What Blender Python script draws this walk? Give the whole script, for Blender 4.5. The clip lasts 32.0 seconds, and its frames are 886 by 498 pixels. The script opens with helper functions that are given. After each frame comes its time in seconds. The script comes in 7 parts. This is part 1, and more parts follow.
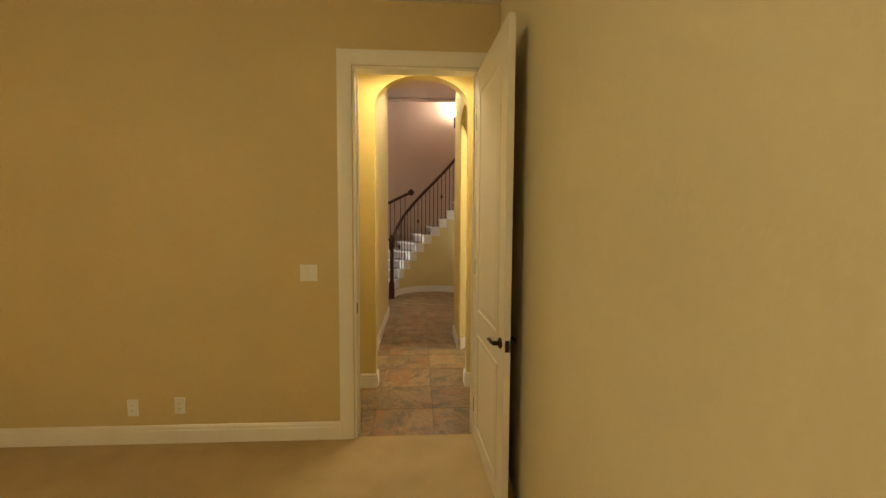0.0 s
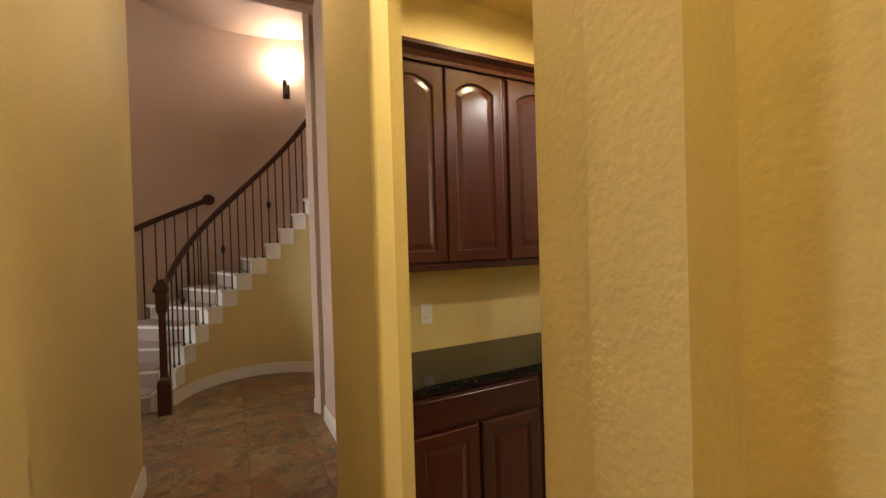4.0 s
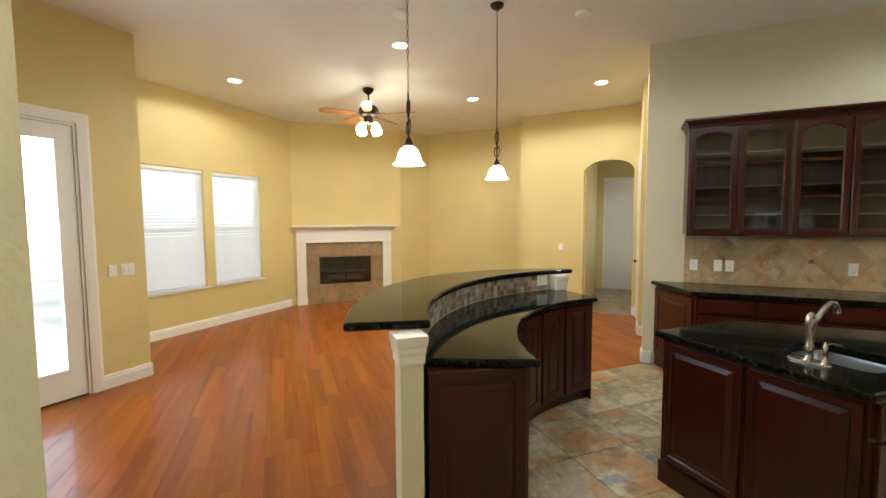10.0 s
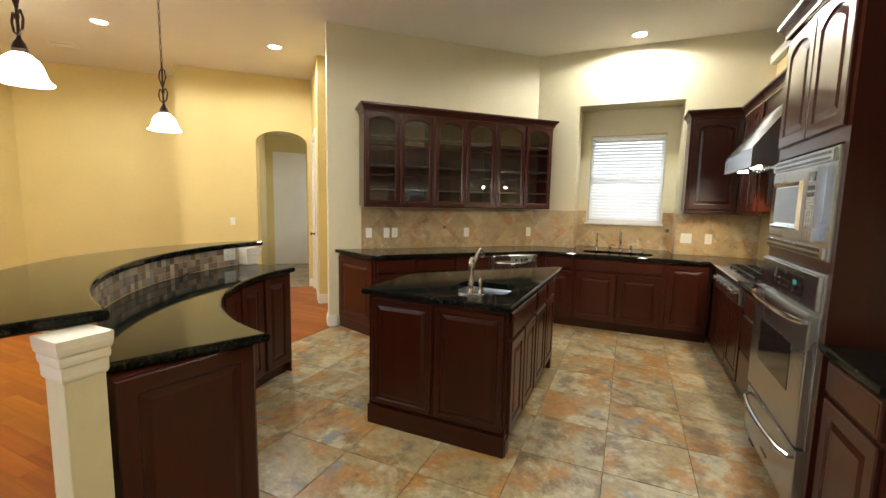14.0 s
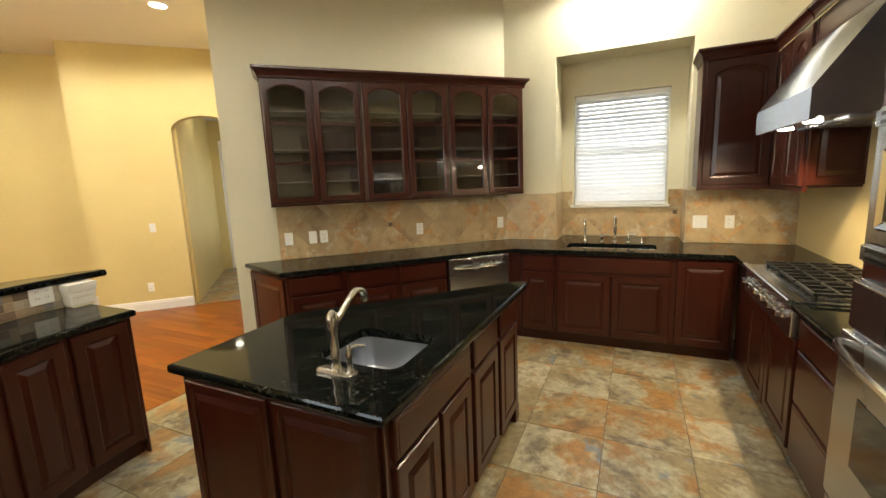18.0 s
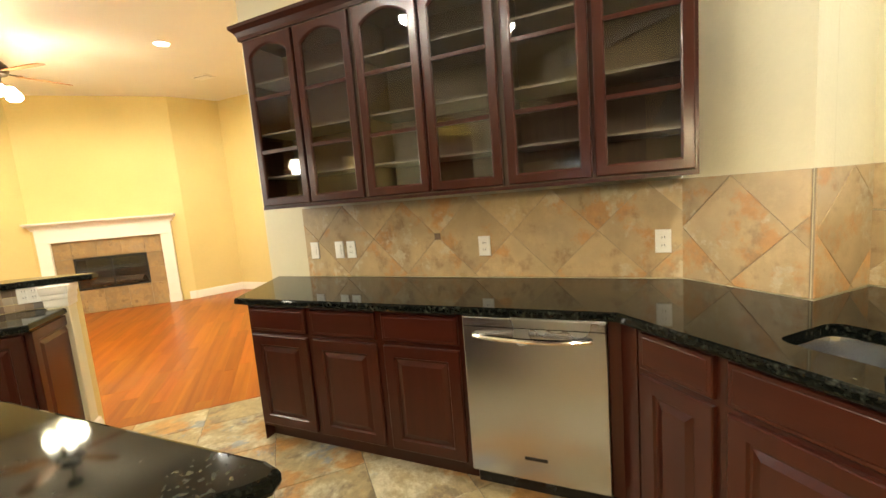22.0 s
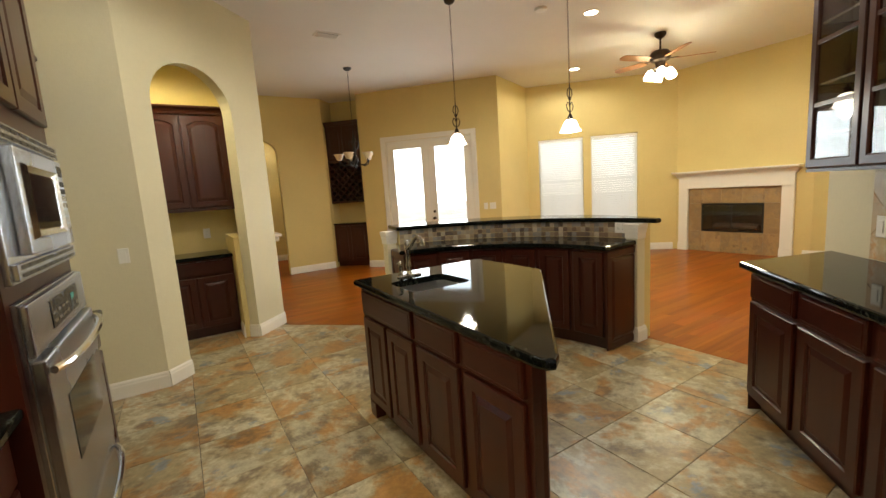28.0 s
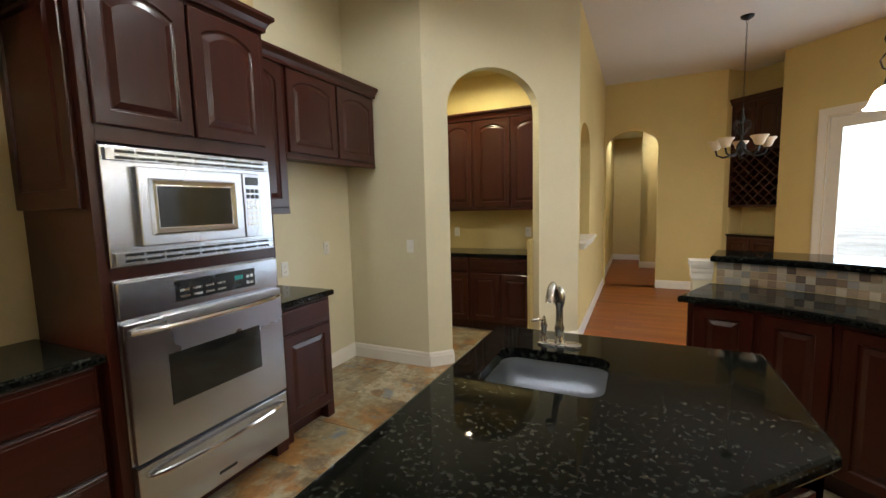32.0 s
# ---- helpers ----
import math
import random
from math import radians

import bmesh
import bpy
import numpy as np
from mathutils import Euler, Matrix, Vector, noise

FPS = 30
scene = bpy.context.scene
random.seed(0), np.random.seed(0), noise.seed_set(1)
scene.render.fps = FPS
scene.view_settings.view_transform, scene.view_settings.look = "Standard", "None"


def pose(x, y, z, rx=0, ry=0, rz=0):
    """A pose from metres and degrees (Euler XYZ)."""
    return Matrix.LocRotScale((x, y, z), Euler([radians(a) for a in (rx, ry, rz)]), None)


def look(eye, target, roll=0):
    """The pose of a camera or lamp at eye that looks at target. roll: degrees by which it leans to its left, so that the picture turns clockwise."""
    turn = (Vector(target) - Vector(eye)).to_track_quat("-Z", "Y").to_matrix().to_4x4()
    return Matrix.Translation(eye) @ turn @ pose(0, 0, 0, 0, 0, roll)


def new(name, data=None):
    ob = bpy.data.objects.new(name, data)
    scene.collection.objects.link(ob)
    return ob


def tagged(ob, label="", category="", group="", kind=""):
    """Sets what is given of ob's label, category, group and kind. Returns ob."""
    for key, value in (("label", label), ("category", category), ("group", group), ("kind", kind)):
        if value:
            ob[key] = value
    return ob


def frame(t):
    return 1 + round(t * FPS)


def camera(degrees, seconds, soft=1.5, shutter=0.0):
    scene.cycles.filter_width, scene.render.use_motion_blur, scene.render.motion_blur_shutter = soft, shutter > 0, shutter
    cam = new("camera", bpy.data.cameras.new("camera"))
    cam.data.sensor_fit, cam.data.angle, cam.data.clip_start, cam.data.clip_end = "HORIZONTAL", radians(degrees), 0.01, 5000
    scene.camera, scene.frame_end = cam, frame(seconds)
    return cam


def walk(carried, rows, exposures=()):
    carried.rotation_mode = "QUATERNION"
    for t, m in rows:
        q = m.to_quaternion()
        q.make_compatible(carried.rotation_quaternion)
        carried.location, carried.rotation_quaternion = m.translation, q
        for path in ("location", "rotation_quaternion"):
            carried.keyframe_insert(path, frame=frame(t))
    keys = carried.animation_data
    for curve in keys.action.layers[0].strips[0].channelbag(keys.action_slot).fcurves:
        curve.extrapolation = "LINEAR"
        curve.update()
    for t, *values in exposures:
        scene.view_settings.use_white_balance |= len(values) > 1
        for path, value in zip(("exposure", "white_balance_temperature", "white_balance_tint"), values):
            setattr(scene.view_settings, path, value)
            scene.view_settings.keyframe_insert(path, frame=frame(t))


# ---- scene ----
cam = camera(93.75, 32.0)
PATH = [
    (0, (-0.095, -4.471, 1.572), (0.02, -2.479, 1.436), 0.34),
    (1, (-0.173, -3.538, 1.601), (-0.19, -1.542, 1.478), -0.34),
    (2, (-0.239, -2.569, 1.593), (-0.186, -0.573, 1.476), -0.22),
    (2.5, (-0.227, -2.079, 1.61), (0.002, -0.098, 1.454), 0.26),
    (3, (-0.171, -1.625, 1.536), (0.293, 0.319, 1.484), -1.47),
    (4, (-0.056, -0.889, 1.538), (0.859, 0.889, 1.516), -1.71),
    (4.5, (0.001, -0.623, 1.547), (1.212, 0.966, 1.452), -2.72),
    (6.5, (0.109, -0.006, 1.588), (1.787, 1.069, 1.411), 0.8),
    (7, (0.175, 0.054, 1.592), (1.942, 0.968, 1.385), 0.33),
    (7.5, (0.381, 0.174, 1.603), (2.232, 0.906, 1.41), 0.36),
    (8, (0.61, 0.282, 1.6), (2.523, 0.824, 1.39), 1.69),
    (8.5, (0.881, 0.331, 1.603), (2.854, 0.574, 1.386), 0.46),
    (9, (1.161, 0.32, 1.61), (3.154, 0.298, 1.437), -0.82),
    (10, (1.714, 0.189, 1.575), (3.578, -0.523, 1.442), -0.35),
    (10.5, (1.886, 0.128, 1.534), (3.567, -0.937, 1.33), -0.22),
    (11, (1.987, 0.116, 1.485), (3.434, -1.236, 1.21), -0.13),
    (11.5, (2.006, 0.192, 1.496), (3.196, -1.388, 1.202), 1.22),
    (12, (2.022, 0.267, 1.495), (3.031, -1.44, 1.235), 2.46),
    (12.5, (2.017, 0.315, 1.489), (2.955, -1.435, 1.247), 2.59),
    (13, (2.011, 0.334, 1.482), (2.859, -1.461, 1.248), 2.24),
    (13.5, (1.999, 0.35, 1.482), (2.812, -1.465, 1.271), 2.01),
    (14, (1.989, 0.335, 1.48), (2.802, -1.479, 1.258), 1.14),
    (14.5, (1.988, 0.342, 1.485), (2.802, -1.469, 1.24), 1.02),
    (16.5, (1.932, -0.179, 1.555), (2.789, -1.965, 1.281), 0.01),
    (17, (2.001, -0.408, 1.551), (2.89, -2.165, 1.199), -1.44),
    (17.5, (1.945, -0.66, 1.568), (2.827, -2.424, 1.233), -3.18),
    (18, (1.907, -0.946, 1.578), (2.743, -2.734, 1.256), -2.37),
    (18.5, (1.851, -1.26, 1.575), (2.692, -3.058, 1.333), -2.01),
    (19, (1.817, -1.582, 1.558), (2.705, -3.354, 1.29), -2.74),
    (19.5, (1.806, -1.891, 1.497), (2.848, -3.568, 1.177), -2.84),
    (20, (1.848, -2.211, 1.423), (3.07, -3.771, 1.151), -2.59),
    (20.5, (1.819, -2.553, 1.413), (3.277, -3.896, 1.151), -2.25),
    (21, (1.817, -2.9, 1.366), (3.456, -4.016, 1.104), -3.78),
    (21.5, (1.768, -3.278, 1.385), (3.513, -4.224, 1.139), -6.1),
    (22, (1.732, -3.624, 1.41), (3.59, -4.321, 1.162), -4.66),
    (22.5, (1.761, -3.93, 1.402), (3.689, -4.402, 1.156), -2.55),
    (23, (1.79, -4.192, 1.427), (3.763, -4.395, 1.171), -2.24),
    (23.5, (1.849, -4.343, 1.446), (3.821, -4.12, 1.198), -1.96),
    (24, (1.906, -4.446, 1.443), (3.781, -3.81, 1.159), -1.73),
    (24.5, (1.803, -4.485, 1.47), (3.537, -3.525, 1.206), -2.39),
    (25, (1.766, -4.499, 1.453), (3.347, -3.295, 1.225), -4.43),
    (25.5, (1.696, -4.462, 1.458), (3.155, -3.128, 1.148), -4.44),
    (27.5, (1.623, -4.39, 1.453), (2.78, -2.787, 1.152), -3.27),
    (28, (1.637, -4.411, 1.449), (2.695, -2.736, 1.173), -3.78),
    (28.5, (1.609, -4.39, 1.456), (2.655, -2.706, 1.193), -3.68),
    (29, (1.638, -4.387, 1.454), (2.721, -2.73, 1.165), -3.5),
    (29.5, (1.78, -4.351, 1.463), (2.789, -2.645, 1.197), -3.68),
    (30, (2.071, -4.272, 1.469), (2.838, -2.446, 1.195), -3.96),
    (30.5, (2.35, -4.195, 1.491), (2.676, -2.241, 1.216), -2.72),
    (31, (2.703, -4.054, 1.478), (2.542, -2.074, 1.244), -3.6),
    (31.5, (2.949, -3.891, 1.488), (2.438, -1.974, 1.24), -3.36),
    (32, (3.133, -3.68, 1.478), (2.284, -1.882, 1.269), -1.43),
]
walk(cam, [(t, look(eye, target, roll)) for t, eye, target, roll in PATH], exposures=[(0, 1.2, 6800, 11), (2, 1.08, 6900, 14), (3, 0.9, 7100, 16), (4, 0.78, 7100, 19), (7, 0.66, 6900, 19), (8, 0.42, 6700, 13), (9, 0.55, 6600, 11), (10, 0.55, 5800, 8), (11, 0.25, 6200, 11), (12, 0.6, 6200, 10), (18, 0.78, 6500, 8), (20, 0.85, 6400, 6), (22, 1.45, 6800, 7), (24, 1.45, 6900, 6), (25, 1.02, 6800, 8), (28, 0.42, 6700, 8), (30, 0.45, 6400, 6), (31, 0.62, 6100, 7), (32, 0.28, 5900, 11)])

# ---------------------------------------------------------------- world and light
world = bpy.data.worlds.new("sky")
scene.world = world
world.use_nodes = True
wn = world.node_tree
sky = wn.nodes.new("ShaderNodeTexSky")
sky.sky_type = "NISHITA"
sky.sun_disc = False
sky.sun_elevation = radians(70.4)
sky.sun_rotation = radians(321)
wn.links.new(sky.outputs[0], wn.nodes["Background"].inputs[0])
wn.nodes["Background"].inputs[1].default_value = 0.15

sun_data = bpy.data.lights.new("sun", "SUN")
sun_data.energy, sun_data.angle, sun_data.color = 5.0, radians(0.5), (1.0, 0.96, 0.90)
sun_lamp = new("sun", sun_data)
sun_lamp.matrix_world = look((-10, 12.5, 45), (0, 0, 0))

DIM = 0.43


def lamp(name, kind, place, watts, colour, size=0.1, aim=None, spread=None, blend=0.4):
    data = bpy.data.lights.new(name, kind)
    data.energy, data.color = watts * DIM, colour
    if kind == "SPOT":
        data.spot_size, data.spot_blend, data.shadow_soft_size = radians(spread or 110), blend, size
    else:
        data.shadow_soft_size = size
    ob = new(name, data)
    ob.matrix_world = look(place, aim or (place[0], place[1] + 0.0001, place[2] - 1))
    return ob


def sky_lamp(x, y, z, heading, w, h, watts):
    """Area lamp standing in for daylight in an opening, along the heading (degrees from east)."""
    data = bpy.data.lights.new("daylight_stand_in", "AREA")
    data.shape, data.size, data.size_y = "RECTANGLE", w, h
    data.energy, data.color = watts * DIM, (0.80, 0.90, 1.0)
    ob = new("daylight_stand_in", data)
    ob.matrix_world = look((x, y, z), (x + math.cos(radians(heading)), y + math.sin(radians(heading)), z))
    return ob


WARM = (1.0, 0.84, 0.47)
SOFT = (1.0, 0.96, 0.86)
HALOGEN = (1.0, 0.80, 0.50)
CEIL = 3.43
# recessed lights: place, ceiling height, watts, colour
# pantry, vestibule and both far hall cans are unseen, added to light those rooms
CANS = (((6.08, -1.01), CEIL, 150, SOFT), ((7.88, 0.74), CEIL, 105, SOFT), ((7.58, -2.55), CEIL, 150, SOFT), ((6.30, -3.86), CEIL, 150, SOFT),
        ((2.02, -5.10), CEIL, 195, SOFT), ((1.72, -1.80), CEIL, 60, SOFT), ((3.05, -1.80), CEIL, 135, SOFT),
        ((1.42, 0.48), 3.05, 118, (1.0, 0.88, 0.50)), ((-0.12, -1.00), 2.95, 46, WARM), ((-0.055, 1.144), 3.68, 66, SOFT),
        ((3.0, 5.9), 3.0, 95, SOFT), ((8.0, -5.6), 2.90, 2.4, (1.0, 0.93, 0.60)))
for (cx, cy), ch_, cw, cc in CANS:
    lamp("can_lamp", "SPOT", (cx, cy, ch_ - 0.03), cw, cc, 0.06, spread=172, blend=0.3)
for px_, py_ in ((4.336, -0.58), (4.996, -1.577)):
    lamp("pendant_lamp", "POINT", (px_, py_, 1.90), 14, SOFT, 0.05)
for a in range(3):
    lamp("fan_lamp", "POINT", (7.62 + 0.15 * math.cos(a * 2.1 + 0.4), -0.965 + 0.15 * math.sin(a * 2.1 + 0.4), 2.78), 30, (1.0, 0.93, 0.60), 0.06)
for hy in (-4.09, -3.67):
    lamp("hood_lamp", "SPOT", (1.105, hy, 1.775), 62, HALOGEN, 0.03, aim=(1.50, hy - 0.22, 0.775), spread=144, blend=0.4)
# unseen source behind the camera, placed to light the door wall
lamp("bedroom_fill", "POINT", (-1.9, -5.2, 2.78), 77, WARM, 0.12)
lamp("sconce_lamp", "POINT", (0.75, 5.72, 4.30), 26, SOFT, 0.06)
sky_lamp(2.07, -5.889, 1.835, 90, 0.88, 1.12, 2.5)
for u in (0.665, 1.70):
    sky_lamp(7.98 + (u + 0.074) * 0.7071, 2.07 - (u - 0.074) * 0.7071, 1.485, 225, 0.86, 1.70, 1.4)
sky_lamp(5.849, 2.558, 1.285, 222.5, 1.60, 2.26, 105)
# unseen side opening of the far hall, added to cool its door
sky_lamp(7.59, -7.16, 1.6, 45, 0.9, 1.3, 7)
sky_lamp(-5.43, 9.25, 1.95, 0, 1.2, 2.2, 40)
# unseen entry opening, added to put daylight on the stair
sky_lamp(-5.40, 4.5, 1.6, 0, 1.5, 2.0, 150)


# ---------------------------------------------------------------- materials
def material(name, colour, rough=0.5, metal=0.0, scale=8.0, vary=0.1, fine=80.0, bump=0.0, bump_scale=60.0,
             spec=0.5, per_object=0.0, second=None, coat=0.0, stretch=(1, 1, 1), clearrough=0.05):
    m = bpy.data.materials.new(name)
    m.use_nodes = True
    nt = m.node_tree
    N, L = nt.nodes, nt.links
    b = N["Principled BSDF"]
    tc = N.new("ShaderNodeTexCoord")
    mp = N.new("ShaderNodeMapping")
    mp.inputs["Scale"].default_value = stretch
    L.new(tc.outputs["Object"], mp.inputs[0])
    n1 = N.new("ShaderNodeTexNoise")
    n1.inputs["Scale"].default_value, n1.inputs["Detail"].default_value = scale, 5
    n2 = N.new("ShaderNodeTexNoise")
    n2.inputs["Scale"].default_value, n2.inputs["Detail"].default_value = fine, 4
    L.new(mp.outputs[0], n1.inputs["Vector"])
    L.new(mp.outputs[0], n2.inputs["Vector"])
    ramp = N.new("ShaderNodeMix")
    ramp.data_type = "RGBA"
    c2 = second or tuple(c * (1 - vary * 2) for c in colour)
    ramp.inputs["A"].default_value = (*colour, 1)
    ramp.inputs["B"].default_value = (*c2, 1)
    s1 = N.new("ShaderNodeMapRange")
    s1.inputs["From Min"].default_value, s1.inputs["From Max"].default_value = 0.35, 0.7
    L.new(n1.outputs["Fac"], s1.inputs["Value"])
    L.new(s1.outputs[0], ramp.inputs["Factor"])
    hsv = N.new("ShaderNodeHueSaturation")
    val = N.new("ShaderNodeMapRange")
    val.inputs["To Min"].default_value, val.inputs["To Max"].default_value = 1 - vary, 1 + vary
    L.new(n2.outputs["Fac"], val.inputs["Value"])
    out = val.outputs[0]
    if per_object:
        oi = N.new("ShaderNodeObjectInfo")
        r = N.new("ShaderNodeMapRange")
        r.inputs["To Min"].default_value, r.inputs["To Max"].default_value = 1 - per_object, 1 + per_object
        L.new(oi.outputs["Random"], r.inputs["Value"])
        mul = N.new("ShaderNodeMath")
        mul.operation = "MULTIPLY"
        L.new(out, mul.inputs[0])
        L.new(r.outputs[0], mul.inputs[1])
        out = mul.outputs[0]
    L.new(out, hsv.inputs["Value"])
    L.new(ramp.outputs["Result"], hsv.inputs["Color"])
    L.new(hsv.outputs[0], b.inputs["Base Color"])
    rr = N.new("ShaderNodeMapRange")
    rr.inputs["To Min"].default_value, rr.inputs["To Max"].default_value = max(rough - 0.06, 0.01), min(rough + 0.08, 1)
    L.new(n1.outputs["Fac"], rr.inputs["Value"])
    L.new(rr.outputs[0], b.inputs["Roughness"])
    b.inputs["Metallic"].default_value = metal
    b.inputs["Specular IOR Level"].default_value = spec
    b.inputs["Coat Weight"].default_value = coat
    b.inputs["Coat Roughness"].default_value = clearrough
    if bump:
        n3 = N.new("ShaderNodeTexNoise")
        n3.inputs["Scale"].default_value, n3.inputs["Detail"].default_value = bump_scale, 3
        L.new(mp.outputs[0], n3.inputs["Vector"])
        bp = N.new("ShaderNodeBump")
        bp.inputs["Strength"].default_value, bp.inputs["Distance"].default_value = bump, 0.004
        L.new(n3.outputs["Fac"], bp.inputs["Height"])
        L.new(bp.outputs[0], b.inputs["Normal"])
    return m


def glowing(name, colour, strength, base=(0.8, 0.75, 0.65)):
    m = bpy.data.materials.new(name)
    m.use_nodes = True
    b = m.node_tree.nodes["Principled BSDF"]
    b.inputs["Base Color"].default_value = (*base, 1)
    b.inputs["Emission Color"].default_value = (*colour, 1)
    b.inputs["Emission Strength"].default_value = strength
    b.inputs["Roughness"].default_value = 0.35
    return m


def wood_material(name, dark, light, rough, along="Z", scale=1.0, coat=0.0, per_object=0.12, figure=0.09, polish=0.15, hue=0.0):
    m = bpy.data.materials.new(name)
    m.use_nodes = True
    N, L = m.node_tree.nodes, m.node_tree.links
    b = N["Principled BSDF"]
    tc, mp, oi = N.new("ShaderNodeTexCoord"), N.new("ShaderNodeMapping"), N.new("ShaderNodeObjectInfo")
    s = {"X": (1.2, 22, 22), "Y": (22, 1.2, 22), "Z": (22, 22, 1.2)}[along]
    mp.inputs["Scale"].default_value = tuple(v * scale for v in s)
    L.new(tc.outputs["Object"], mp.inputs[0])
    add = N.new("ShaderNodeVectorMath")
    add.operation = "ADD"
    mulr = N.new("ShaderNodeVectorMath")
    mulr.operation = "SCALE"
    mulr.inputs[0].default_value = (13.7, 7.3, 5.1)
    L.new(oi.outputs["Random"], mulr.inputs["Scale"])
    L.new(mp.outputs[0], add.inputs[0])
    L.new(mulr.outputs[0], add.inputs[1])
    n1, n2 = N.new("ShaderNodeTexNoise"), N.new("ShaderNodeTexNoise")
    n1.inputs["Scale"].default_value, n1.inputs["Detail"].default_value, n1.inputs["Distortion"].default_value = 1.0, 6, 0.6
    n2.inputs["Scale"].default_value, n2.inputs["Detail"].default_value = 6.0, 4
    L.new(add.outputs[0], n1.inputs["Vector"])
    L.new(add.outputs[0], n2.inputs["Vector"])
    cr = N.new("ShaderNodeValToRGB")
    cr.color_ramp.elements[0].color, cr.color_ramp.elements[0].position = (*dark, 1), 0.3
    cr.color_ramp.elements[1].color, cr.color_ramp.elements[1].position = (*light, 1), 0.72
    L.new(n1.outputs["Fac"], cr.inputs[0])
    hsv = N.new("ShaderNodeHueSaturation")
    mr, mr2 = N.new("ShaderNodeMapRange"), N.new("ShaderNodeMapRange")
    mr.inputs["To Min"].default_value, mr.inputs["To Max"].default_value = 1 - per_object, 1 + per_object
    mr2.inputs["To Min"].default_value, mr2.inputs["To Max"].default_value = 1 - figure, 1 + figure
    mm = N.new("ShaderNodeMath")
    mm.operation = "MULTIPLY"
    L.new(oi.outputs["Random"], mr.inputs["Value"])
    L.new(n2.outputs["Fac"], mr2.inputs["Value"])
    L.new(mr.outputs[0], mm.inputs[0])
    L.new(mr2.outputs[0], mm.inputs[1])
    L.new(mm.outputs[0], hsv.inputs["Value"])
    L.new(cr.outputs[0], hsv.inputs["Color"])
    if hue:
        mh, mw_, fr = N.new("ShaderNodeMapRange"), N.new("ShaderNodeMath"), N.new("ShaderNodeMath")
        mw_.operation, fr.operation = "MULTIPLY", "FRACT"
        mw_.inputs[1].default_value = 7.31
        L.new(oi.outputs["Random"], mw_.inputs[0])
        L.new(mw_.outputs[0], fr.inputs[0])
        L.new(fr.outputs[0], mh.inputs["Value"])
        mh.inputs["To Min"].default_value, mh.inputs["To Max"].default_value = 0.5 - hue, 0.5 + hue
        L.new(mh.outputs[0], hsv.inputs["Hue"])
    L.new(hsv.outputs[0], b.inputs["Base Color"])
    mr3 = N.new("ShaderNodeMapRange")
    mr3.inputs["To Min"].default_value, mr3.inputs["To Max"].default_value = rough - 0.015, rough + 0.03
    L.new(n2.outputs["Fac"], mr3.inputs["Value"])
    L.new(mr3.outputs[0], b.inputs["Roughness"])
    b.inputs["Coat Weight"].default_value, b.inputs["Coat Roughness"].default_value = coat, polish
    b.inputs["Specular IOR Level"].default_value = 0.3
    bp = N.new("ShaderNodeBump")
    bp.inputs["Strength"].default_value, bp.inputs["Distance"].default_value = 0.006, 0.002
    L.new(n2.outputs["Fac"], bp.inputs["Height"])
    L.new(bp.outputs[0], b.inputs["Normal"])
    return m


